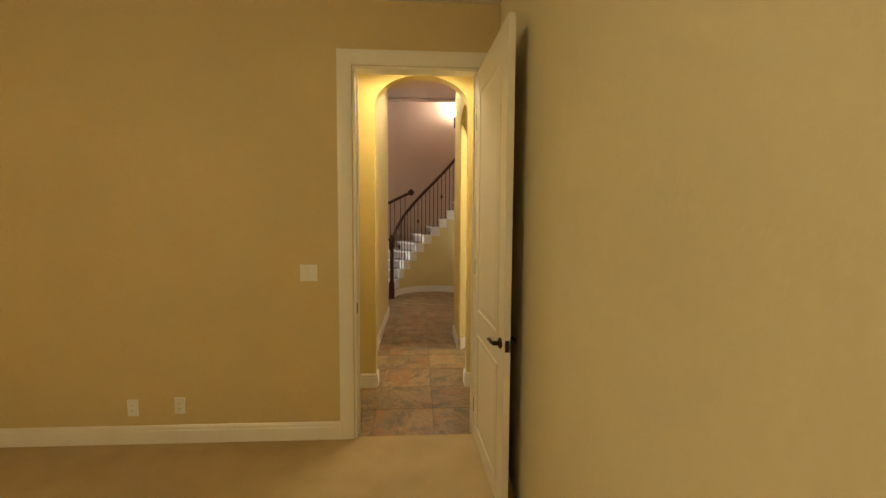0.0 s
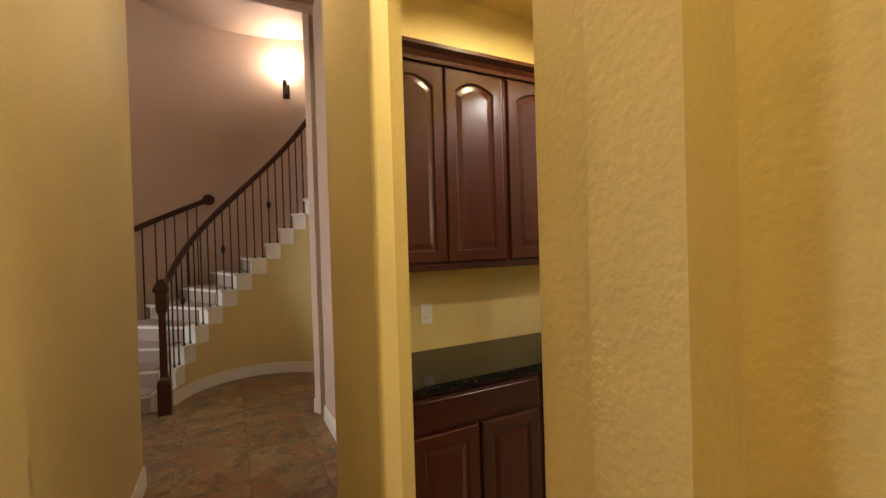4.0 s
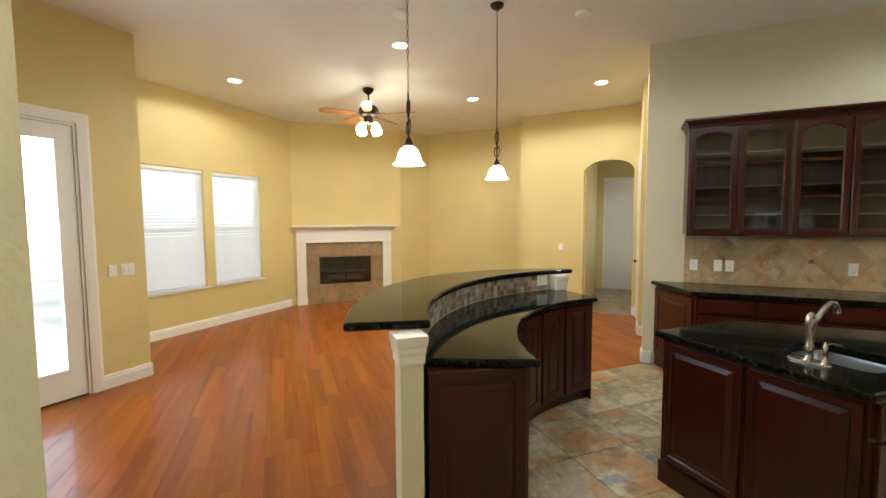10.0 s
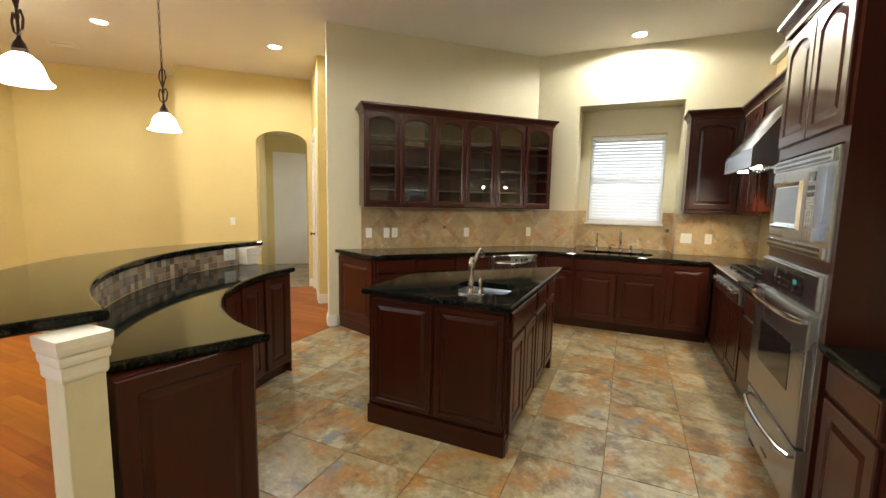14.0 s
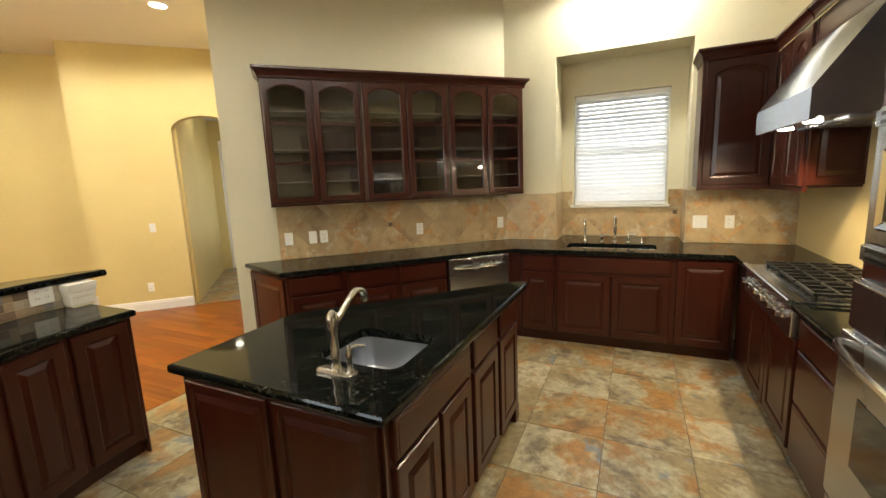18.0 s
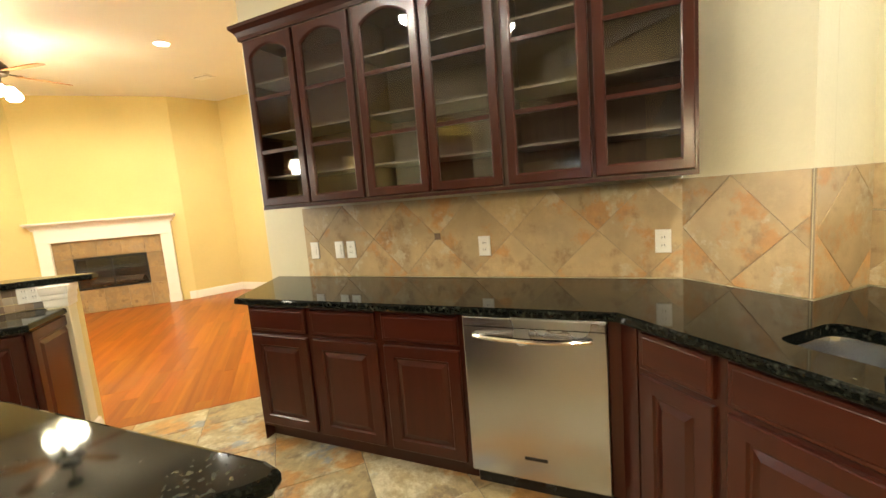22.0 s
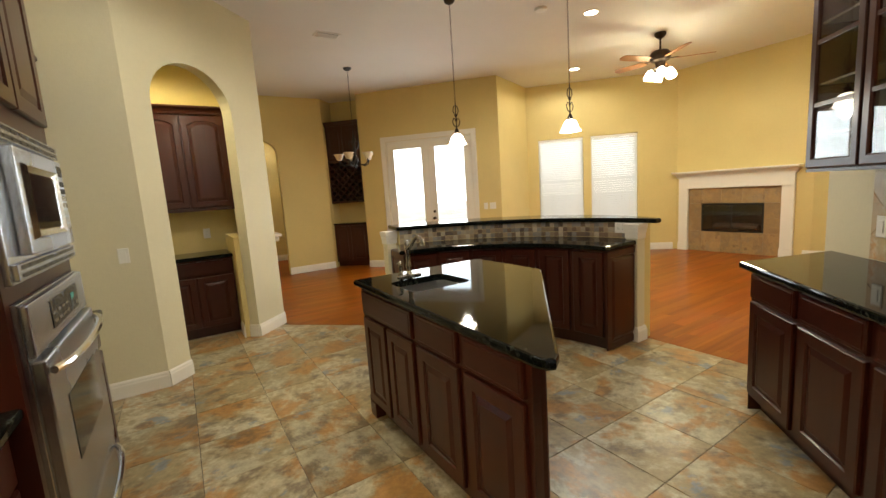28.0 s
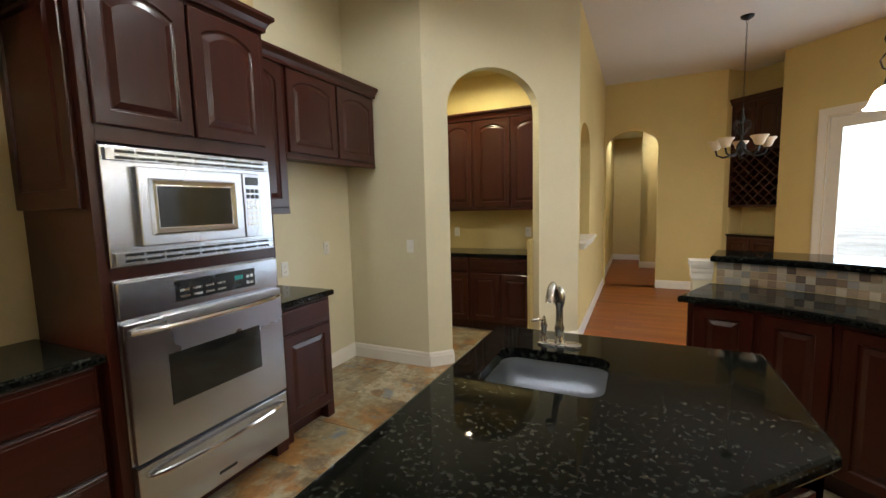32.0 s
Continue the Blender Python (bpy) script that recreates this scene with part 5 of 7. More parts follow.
part("handle", bm, CHROME, ov, "curved steel handle", True)
wd = thing("warming_drawer", "stainless warming drawer with a curved handle", "drawer", pose(1.20, -2.79, 0, 0, 0, 90))
part("front", box(bmesh.new(), 0.040, -0.045, 0.098, 0.860, 0.30, 0.398, 0.006), STEEL, wd)
bm = bmesh.new()
tube(bm, [(0.08 + 0.74 * i / 14, -0.055 - 0.045 * math.sin(math.pi * i / 14) ** 0.5, 0.345) for i in range(15)], 0.012, 8)
part("handle", bm, CHROME, wd, "curved steel handle", True)
part("badge", box(bmesh.new(), 0.40, -0.0475, 0.150, 0.50, -0.0445, 0.164), BLACK, wd, "small dark name badge")

# small base, tall wall cabinet and cabinets over the refrigerator space
cabinet("base_cabinet", "small cherry base cabinet with a drawer beside the ovens", pose(1.17, -1.897, 0, 0, 0, 90), 0.465, 0.585, 0, 0.875, base_items(0.465),
        extra=lambda ob: [part("foot", box(bmesh.new(), fx, -0.004, 0.0, fx + 0.07, 0.068, 0.10, 0.004), CHERRY, ob) for fx in (0.0, 0.395)])
cabinet("wall_cabinet", "tall narrow cherry wall cabinet beside the ovens", pose(0.91, -1.897, 0, 0, 0, 90), 0.415, 0.325, 1.475, 2.465, [("arch", 0.02, 0.395, 1.490, 2.445)], toe=0,
        crown=[(0, -0.02), (0.415, -0.02)], group="cherry wall cabinets")
cabinet("wall_cabinet", "short cherry wall cabinet over the empty refrigerator space", pose(0.91, -1.480, 0, 0, 0, 90), 1.075, 0.325, 1.86, 2.465,
        [("arch", 0.02, 0.535, 1.875, 2.445), ("arch", 0.555, 1.05, 1.875, 2.445)], toe=0, crown=[(0, -0.02), (1.075, -0.02)], group="cherry wall cabinets")

# worktops
SINK = round_rect(1.725, -5.215, 2.495, -4.925, 0.05)
top = bmesh.new()
bx, by = (8.65 - math.sqrt(2) * -1.11) / 2, (-8.65 - math.sqrt(2) * -1.11) / 2
slab_top(top, [(bx - 0.004, by + 0.004), (4.436, -3.292), (2.950, -4.765), (1.195, -4.765), (1.195, -4.408), (0.592, -4.408), (0.592, -5.430), (1.487, -5.430), (1.487, -5.803), (2.662, -5.803), (2.662, -5.430), (3.192, -5.430)],
         0.876, 0.916, hole=SINK)
solid("granite_worktop", top, GRANITE, "polished black granite worktop on the cherry cabinets", "countertop")
solid("granite_worktop", slab_top(bmesh.new(), [(0.592, -3.444), (1.195, -3.444), (1.195, -2.796), (0.592, -2.796)], 0.876, 0.916), GRANITE, "short black granite worktop beside the ovens", "countertop")
solid("granite_worktop", slab_top(bmesh.new(), [(0.592, -1.893), (1.215, -1.893), (1.215, -1.425), (0.592, -1.425)], 0.876, 0.916), GRANITE, "small black granite worktop on the end cabinet", "countertop")


def basin(name, label, outline_fn, z, depth, m=None, divider=None):
    ob = thing(name, label, "sink", m)
    bm = bmesh.new()
    rings = [[(x, y, z + h) for x, y in outline_fn(i)] for i, h in ((-0.012, 0), (0.0, 0.0), (0.004, -0.02), (0.012, -depth + 0.03), (0.04, -depth), (0.12, -depth - 0.004))]
    loops(bm, rings, caps=(False, True))
    part("bowl", bm, STEEL, ob, "satin stainless bowl", True)
    return ob


main_sink = basin("kitchen_sink", "undermount stainless double sink under the window", lambda i: round_rect(1.725 + i, -5.215 + i, 2.495 - i, -4.925 - i, max(0.05 - i * 0.2, 0.012)), 0.874, 0.19)
part("divider", box(bmesh.new(), 2.095, -5.205, 0.70, 2.125, -4.935, 0.860, 0.008), STEEL, main_sink, "steel divider between the bowls")
for x in (1.91, 2.31):
    lb = bmesh.new()
    lathe(lb, ((0.045, 0.0), (0.045, 0.004), (0.03, 0.002), (0.0, 0.001)), 16, caps=(True, False))
    part("drain", lb, CHROME, main_sink, m=pose(x, -5.07, 0.682))


def gooseneck(m, label, height=0.24, reach=0.17, name="faucet"):
    ob = thing(name, label, "faucet", m)
    bm = bmesh.new()
    lathe(bm, ((0.028, 0), (0.028, 0.008), (0.020, 0.016), (0.016, 0.03), (0.019, 0.045), (0.014, 0.06), (0.013, height * 0.6), (0.018, height * 0.63), (0.012, height * 0.68)), 14)
    part("column", bm, NICKEL, ob, "", True)
    bm = bmesh.new()
    pts = [(0, 0, height * 0.66)] + [(0, -reach / 2 + reach / 2 * math.cos(a), height * 0.78 + 0.075 * math.sin(a)) for a in [math.pi * k / 10 for k in range(11)]] + [(0, -reach, height * 0.70)]
    tube(bm, pts, [0.012] * (len(pts) - 2) + [0.013, 0.015], 10)
    part("spout", bm, NICKEL, ob, "curved nickel spout", True)
    return ob


def small_fixture(m, label, h, name, lever=False):
    ob = thing(name, label, "tap")
    ob.matrix_basis = m
    bm = bmesh.new()
    lathe(bm, ((0.022, 0), (0.022, 0.006), (0.013, 0.014), (0.011, h * 0.5), (0.016, h * 0.6), (0.011, h * 0.85), (0.004, h)), 12)
    part("stem", bm, NICKEL, ob, "", True)
    if lever:
        bm = bmesh.new()
        tube(bm, [(0, 0, h * 0.8), (0.03, -0.01, h * 0.9), (0.065, -0.015, h * 0.85)], 0.006, 8)
        part("lever", bm, NICKEL, ob, "", True)
    return ob


gooseneck(pose(2.08, -5.30, 0.916, 0, 0, 180), "satin nickel gooseneck faucet behind the window sink")
small_fixture(pose(2.20, -5.30, 0.916, 0, 0, 180), "nickel tap handle beside the faucet", 0.09, "tap_handle", True)
small_fixture(pose(1.96, -5.30, 0.916, 0, 0, 180), "nickel tap handle beside the faucet", 0.09, "tap_handle", True)
small_fixture(pose(1.84, -5.30, 0.916, 0, 0, 180), "small nickel soap dispenser", 0.06, "soap_dispenser")
gooseneck(pose(2.36, -5.30, 0.916, 0, 0, 180), "small nickel drinking water tap", 0.20, 0.07, "water_tap")

# backsplash
def gw(s, out=0.0):
    mm = on_glass_wall(s, out).translation
    return (mm.x, mm.y)


backsplash("tan stone backsplash of diagonal tiles under the glass cabinets", gw(-0.80), gw(1.612), 0.917, 1.405, shift=0.12)
backsplash("tan stone backsplash tiles beside the window alcove", (3.205, -5.441), (2.676, -5.441), 0.917, 1.405)
backsplash("tan stone backsplash tiles beside the window alcove", (1.473, -5.441), (0.59, -5.441), 0.917, 1.405, shift=0.1)
backsplash("tan stone backsplash tiles under the window", (2.672, -5.815), (1.477, -5.815), 0.917, 1.22, shift=0.2)
backsplash("tan stone backsplash tiles on the cheek of the alcove", (2.674, -5.443), (2.674, -5.813), 0.917, 1.405)
backsplash("tan stone backsplash tiles on the cheek of the alcove", (1.475, -5.813), (1.475, -5.443), 0.917, 1.405)
backsplash("tan stone backsplash tiles beside the window", (2.672, -5.815), (2.555, -5.815), 1.225, 1.405)
backsplash("tan stone backsplash tiles beside the window", (1.605, -5.815), (1.477, -5.815), 1.225, 1.405)
backsplash("tan stone backsplash tiles behind the cooktop", (0.58, -5.43), (0.58, -2.80), 0.917, 1.43, shift=0.15)

for s, kind, w in ((-0.715, "switch", 0.072), (-0.50, "switch", 0.072), (-0.40, "outlet", 0.072), (0.557, "outlet", 0.072), (1.49, "outlet", 0.072)):
    outlet(on_glass_wall(s, 0.0145, 1.105), kind, w)
outlet(pose(1.36, -5.4265, 1.11, 0, 0, 180), "switch", 0.118)
outlet(pose(1.13, -5.4265, 1.11, 0, 0, 180), "outlet")
outlet(pose(0.5945, -4.9, 1.11, 0, 0, 90), "outlet")
outlet(pose(0.5945, -3.2, 1.11, 0, 0, 90), "outlet")
outlet(pose(1.257, -0.4015, 1.116, 0, 0, 0), "switch")
outlet(pose(0.5815, -1.25, 1.0, 0, 0, 90), "outlet")
outlet(pose(0.5815, -0.75, 1.12, 0, 0, 90), "outlet")

# ---------------------------------------------------------------- island
island = thing("island_cabinet", "dark cherry kitchen island with an angled end and raised panels", "island", pose(0, 0, 0))
bm = bmesh.new()
prism(bm, [(2.58, -1.905), (2.58, -3.43), (2.62, -3.43), (3.515, -2.52), (3.515, -1.905)], 0.10, 0.70)
prism(bm, [(2.58, -2.56), (2.58, -3.43), (2.62, -3.43), (3.515, -2.52), (3.515, -2.56)], 0.7005, 0.874)
box(bm, 2.58, -2.56, 0.70, 2.60, -1.905, 0.874)
box(bm, 3.30, -2.56, 0.70, 3.515, -1.905, 0.874)
box(bm, 2.60, -1.925, 0.70, 3.30, -1.905, 0.874)
prism(bm, [(2.64, -1.915), (2.64, -3.38), (3.50, -2.51), (3.50, -1.915)], 0.0, 0.10)
part("body", bm, CHERRY, island)
wm = pose(2.58, -1.925, 0, 0, 0, -90)
for x0, x1, n in ((0.0, 0.68, 2), (0.695, 1.085, 1), (1.10, 1.49, 1)):
    part("drawer_front", door_mesh(x1 - x0 - 0.03, 0.145, flat=True), CHERRYX, island, m=wm @ pose(x0 + 0.015, 0, 0.712))
    for k in range(n):
        w_ = (x1 - x0) / n
        part("cabinet_door", door_mesh(w_ - 0.03, 0.565), CHERRY, island, m=wm @ pose(x0 + k * w_ + 0.015, 0, 0.125))
nm = pose(3.515, -1.905, 0, 0, 0, 180)
for x0 in (0.03, 0.49):
    part("raised_panel", door_mesh(0.43, 0.70, 0, 0.03), CHERRY, island, m=nm @ pose(x0, 0, 0.155))
part("plinth", box(bmesh.new(), 2.575, -1.905, 0.0, 3.52, -1.888, 0.13, 0.004), CHERRYX, island)
for fx, fy in ((2.578, -3.46), (2.578, -1.985)):
    part("corner_foot", box(bmesh.new(), fx - 0.006, fy, 0.0, fx + 0.06, fy + 0.075, 0.10, 0.004), CHERRY, island)
am = pose(2.62, -3.43, 0, 0, 0, 45.5)
for x0 in (0.03, 0.45, 0.87):
    part("raised_panel", door_mesh(0.38, 0.70, 0, 0.05), CHERRY, island, m=am @ pose(x0, 0, 0.13))
em = pose(3.515, -2.50, 0, 0, 0, 90)
part("raised_panel", door_mesh(0.54, 0.70, 0, 0.06), CHERRY, island, m=em @ pose(0.025, 0, 0.13))
ISINK = round_rect(2.665, -2.475, 3.055, -2.130, 0.06)
slab = slab_top(bmesh.new(), [(2.548, -1.858), (2.520, -3.50), (2.530, -3.545), (2.560, -3.560), (2.600, -3.535), (3.546, -2.548), (3.554, -2.52), (3.554, -1.872)], 0.876, 0.916, 0.012, hole=ISINK)
solid("granite_island_top", slab, GRANITE, "polished black granite top with an angled tip on the island", "countertop")
isink = basin("island_sink", "small undermount stainless prep sink in the island", lambda i: round_rect(2.665 + i, -2.475 + i, 3.055 - i, -2.130 - i, max(0.06 - i * 0.2, 0.012)), 0.874, 0.165)
lb = bmesh.new()
lathe(lb, ((0.045, 0.0), (0.045, 0.004), (0.03, 0.002), (0.0, 0.001)), 16, caps=(True, False))
part("drain", lb, CHROME, isink, m=pose(2.86, -2.30, 0.706))

fa = thing("island_faucet", "satin nickel bridge faucet with a curved spout on the island", "faucet", pose(2.86, -2.045, 0.916, 0, 0, 0))
bm = bmesh.new()
loops(bm, [[(x, y, z) for x, y in round_rect(-0.085 + i, -0.03 + i, 0.085 - i, 0.03 - i, 0.028 - i * 0.5)] for i, z in ((0, 0), (0, 0.008), (0.006, 0.012))])
part("base_plate", bm, NICKEL, fa, "", True)
bm = bmesh.new()
lathe(bm, ((0.026, 0.01), (0.018, 0.022), (0.015, 0.05), (0.020, 0.07), (0.015, 0.085), (0.0135, 0.15), (0.020, 0.17), (0.022, 0.20), (0.016, 0.222), (0.005, 0.235)), 16)
part("column", bm, NICKEL, fa, "", True)
bm = bmesh.new()
tube(bm, [(0, -0.01, 0.185), (0, -0.05, 0.205), (0, -0.10, 0.245), (0, -0.14, 0.268), (0, -0.175, 0.262), (0, -0.195, 0.238), (0, -0.20, 0.215)], [0.014, 0.013, 0.012, 0.012, 0.013, 0.014, 0.016], 10)
part("spout", bm, NICKEL, fa, "curved nickel spout", True)
bm = bmesh.new()
lathe(bm, ((0.018, 0.01), (0.012, 0.02), (0.010, 0.06), (0.014, 0.075), (0.008, 0.10), (0.003, 0.115)), 12, (-0.06, 0.0, 0.0))
tube(bm, [(-0.06, 0, 0.095), (-0.075, -0.02, 0.105), (-0.10, -0.04, 0.10)], 0.006, 8)
part("lever_handle", bm, NICKEL, fa, "", True)

# ---------------------------------------------------------------- curved breakfast bar
A0, A1 = 0.7, 79.0
drum("wall_bar", 1.918, 2.03, 0, 76.5, 0, 1.058, GOLD, "curved gold half-height wall behind the bar counter", 40, BAR)
bar_wall = bpy.data.objects["wall_bar"]
baseb = bmesh.new()
prism(baseb, ring(BAR, 2.0315, 2.5, 73.5, 40) + ring(BAR, 2.047, 73.5, 2.5, 40), 0.0, 0.13)
setting("baseboard", baseb, TRIM, "white curved baseboard along the bar wall", "baseboard")


def bar_outer(a):
    keys = ((-4, 1.96), (8, 2.13), (19, 2.27), (33, 2.37), (48, 2.385), (62, 2.34), (78, 2.29))
    for (a0, r0), (a1, r1) in zip(keys, keys[1:]):
        if a <= a1:
            return r0 + (r1 - r0) * (a - a0) / (a1 - a0)
    return keys[-1][1]


def polar(r, a, c=BAR):
    return (c.x + r * math.cos(radians(a)), c.y + r * math.sin(radians(a)))


n = 44
angs = [-4.2 + 81.3 * i / n for i in range(n + 1)]
outline = [polar(1.885, a) for a in angs] + [polar(bar_outer(a), a) for a in angs[::-1]]
solid("granite_bar_top", slab_top(bmesh.new(), outline, 1.060, 1.102, 0.012), GRANITE, "raised curved black granite bar top on the half wall", "countertop")
outline = [polar(1.378, -0.4 + 82.0 * i / n) for i in range(n + 1)] + [polar(1.912, 77.2 - 77.2 * i / n) for i in range(n + 1)]
solid("granite_worktop", slab_top(bmesh.new(), outline, 0.876, 0.916, 0.012), GRANITE, "curved black granite worktop on the bar cabinets", "countertop")

units = 6
step_a = (A1 - A0) / units
for k in range(units):
    a0, a1 = A0 + k * step_a, A0 + (k + 1) * step_a
    am_ = (a0 + a1) / 2
    ob = thing("curved_base_cabinet", "dark cherry bar cabinet with one tall raised-panel door on a curve", "cabinet", pose(BAR.x, BAR.y, 0, 0, 0, am_ - 90), "curved bar cabinets")
    h = math.radians(step_a / 2)
    bm = bmesh.new()

    def arc(r, z):
        return [(r * math.sin(-h + 2 * h * i / 6), r * math.cos(-h + 2 * h * i / 6), z) for i in range(7)]
    loops(bm, [arc(1.418, z) + arc(1.905, z)[::-1] for z in (0.10, 0.874)])
    loops(bm, [arc(1.475, z) + arc(1.905, z)[::-1] for z in (0.0, 0.0995)])
    part("body", bm, CHERRY, ob)
    w_ = 2 * 1.418 * math.sin(h) - 0.040
    d_ = door_mesh(w_, 0.735)
    for v in d_.verts:
        x = v.co.x - w_ / 2
        v.co.y += 1.418 - 1.418 * (1 - math.cos(x / 1.418))
        v.co.x = x
    part("cabinet_door", d_, CHERRY, ob, m=pose(0, 0, 0.125))
    if k in (0, units - 1):
        side = -1 if k == units - 1 else 1
        e = bmesh.new()
        pm = pose(side * 1.418 * math.sin(h), 1.418 * math.cos(h), 0, 0, 0, 90 - side * math.degrees(h)) if side > 0 else pose(-1.905 * math.sin(h), 1.905 * math.cos(h), 0, 0, 0, -90 + math.degrees(h))
        part("end_panel", door_mesh(0.485, 0.86, 0, 0.06, 0.014), CHERRY, ob, m=pm @ pose(0, 0.0, 0.01))


def bar_post(m, label):
    ob = thing("bar_post", label, "post", m, "posts at the ends of the bar")
    bm = bmesh.new()
    box(bm, -0.055, -0.055, 0.0, 0.055, 0.055, 0.94, 0.006)
    part("shaft", bm, BEIGE, ob)
    bm = bmesh.new()
    prof = ((0.0555, 0.925), (0.0585, 0.928), (0.061, 0.937), (0.0615, 0.972), (0.0655, 0.979), (0.0665, 0.992), (0.0655, 1.005), (0.070, 1.012), (0.073, 1.030), (0.074, 1.058))
    loops(bm, [[(x, y, z) for x, y in ((-o, -o), (o, -o), (o, o), (-o, o))] for o, z in prof])
    part("capital", bm, TRIM, ob, "white moulded capital")
    bm = bmesh.new()
    prof = ((0.072, 0.0), (0.072, 0.095), (0.066, 0.108), (0.066, 0.12), (0.0565, 0.135))
    loops(bm, [[(x, y, z) for x, y in ((-o, -o), (o, -o), (o, o), (-o, o))] for o, z in prof])
    part("base_moulding", bm, TRIM, ob, "white baseboard round the post")
    return ob


bar_post(pose(3.535, -0.333, 0), "gold square post with white capital beside the pantry arch")
bar_post(pose(5.016, -2.250, 0), "gold square post with white capital and base moulding")
outlet(pose(*polar(1.9065, 6.0), 1.02, 0, 0, 6.0 - 90), "outlet", 0.118)

# mosaic band on the bar wall
tile_me = [finish("mosaic_tile", box(bmesh.new(), -0.0222, -0.006, -0.0222, 0.0222, 0.0, 0.0222), mm) for mm in MOSAIC]
rnd = random.Random(4)
for i in range(56):
    a = 0.4 + 75.6 * (i + 0.5) / 56
    for j in range(3):
        p = polar(1.9165, a)
        share("mosaic_tile", tile_me[rnd.choice((0, 0, 1, 1, 2, 3, 3, 4))], bar_wall, pose(p[0], p[1], 0.940 + j * 0.0475, 0, 0, a - 90))


# ---------------------------------------------------------------- lamps: those of the place and four added cans
def pendant(x, y):
    ob = thing("pendant_light", "bronze pendant with scrollwork and a lit white glass bell shade", "pendant light", pose(x, y, 0), "pendants over the bar")
    bm = bmesh.new()
    lathe(bm, ((0.0, 2.055), (0.022, 2.06), (0.028, 2.075), (0.020, 2.10), (0.010, 2.115), (0.006, 2.13)), 14)
    part("socket_cup", bm, BRONZE, ob, "", True)
    bm = bmesh.new()
    lathe(bm, ((0.102, 1.945), (0.088, 1.957), (0.078, 1.978), (0.070, 2.008), (0.057, 2.036), (0.036, 2.054), (0.020, 2.062)), 28, caps=(False, False))
    lathe(bm, ((0.097, 1.946), (0.083, 1.959), (0.073, 1.980), (0.065, 2.008), (0.053, 2.033), (0.033, 2.050), (0.020, 2.057)), 28, caps=(False, False))
    part("shade", bm, SHADEGLOW, ob, "lit frosted glass bell shade", True)
    bm = bmesh.new()
    tube(bm, [(0, 0, 2.12), (0, 0, 2.40)], 0.006, 8)
    for s in (-1, 1):
        tube(bm, [(0, 0, 2.13), (s * 0.035, 0, 2.15), (s * 0.048, 0, 2.19), (s * 0.03, 0, 2.225), (s * 0.008, 0, 2.215), (s * 0.012, 0, 2.195)], 0.005, 6)
        tube(bm, [(0, 0, 2.36), (s * 0.025, 0, 2.345), (s * 0.036, 0, 2.30), (s * 0.015, 0, 2.26), (s * 0.004, 0, 2.24)], 0.005, 6)
    part("scrollwork", bm, BRONZE, ob, "wrought bronze scrolls", True)
    bm = bmesh.new()
    for k in range(26):
        z = 2.40 + k * 0.0385
        a = 0 if k % 2 else 1.57
        tube(bm, [(0.007 * math.cos(t) * math.cos(a), 0.007 * math.cos(t) * math.sin(a), z + 0.022 + 0.022 * math.sin(t)) for t in [i * math.pi / 3 for i in range(7)]], 0.0022, 5)
    part("chain", bm, BRONZE, ob, "thin bronze chain", True)
    bm = bmesh.new()
    lathe(bm, ((0.0, 3.385), (0.03, 3.39), (0.055, 3.41), (0.060, 3.429)), 18)
    part("ceiling_rose", bm, BRONZE, ob, "", True)
    return ob


for px_, py_ in ((4.336, -0.58), (4.996, -1.577)):
    pendant(px_, py_)

# fixtures for every can, the four added unseen ones included
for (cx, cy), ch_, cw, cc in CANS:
    ob = thing("recessed_light", "lit recessed ceiling light with a white ring, four of the set added", "ceiling light", pose(cx, cy, ch_), "recessed ceiling lights")
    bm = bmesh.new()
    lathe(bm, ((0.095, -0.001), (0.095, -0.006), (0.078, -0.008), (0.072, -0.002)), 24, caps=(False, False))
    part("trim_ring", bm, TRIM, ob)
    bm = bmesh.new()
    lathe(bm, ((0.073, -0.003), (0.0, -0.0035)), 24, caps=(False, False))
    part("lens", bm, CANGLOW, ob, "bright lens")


def vent(x, y, rz, label):
    ob = thing("ceiling_vent", label, "vent", pose(x, y, CEIL, 0, 0, rz))
    bm = bmesh.new()
    box(bm, -0.15, -0.09, -0.008, 0.15, 0.09, -0.0005)
    part("frame", bm, TRIM, ob)
    part("backing", box(bmesh.new(), -0.125, -0.066, -0.0105, 0.125, 0.066, -0.0085), BLACK, ob)
    for k in range(8):
        part("slat", box(bmesh.new(), -0.125, -0.062 + k * 0.016, -0.016, 0.125, -0.053 + k * 0.016, -0.010), WHITE, ob)


vent(3.465, 0.82, 0, "white louvred ceiling air vent")
vent(8.86, -2.78, 45, "white louvred ceiling air vent")
for dx, dy in ((5.417, -0.84), (4.85, -2.367)):
    det = thing("smoke_detector", "round white smoke detector on the ceiling", "smoke detector", pose(dx, dy, CEIL), "ceiling detectors")
    bm = bmesh.new()
    lathe(bm, ((0.07, -0.0005), (0.07, -0.02), (0.06, -0.03), (0.0, -0.034)), 22, caps=(True, False))
    part("body", bm, WHITE, det, "", True)

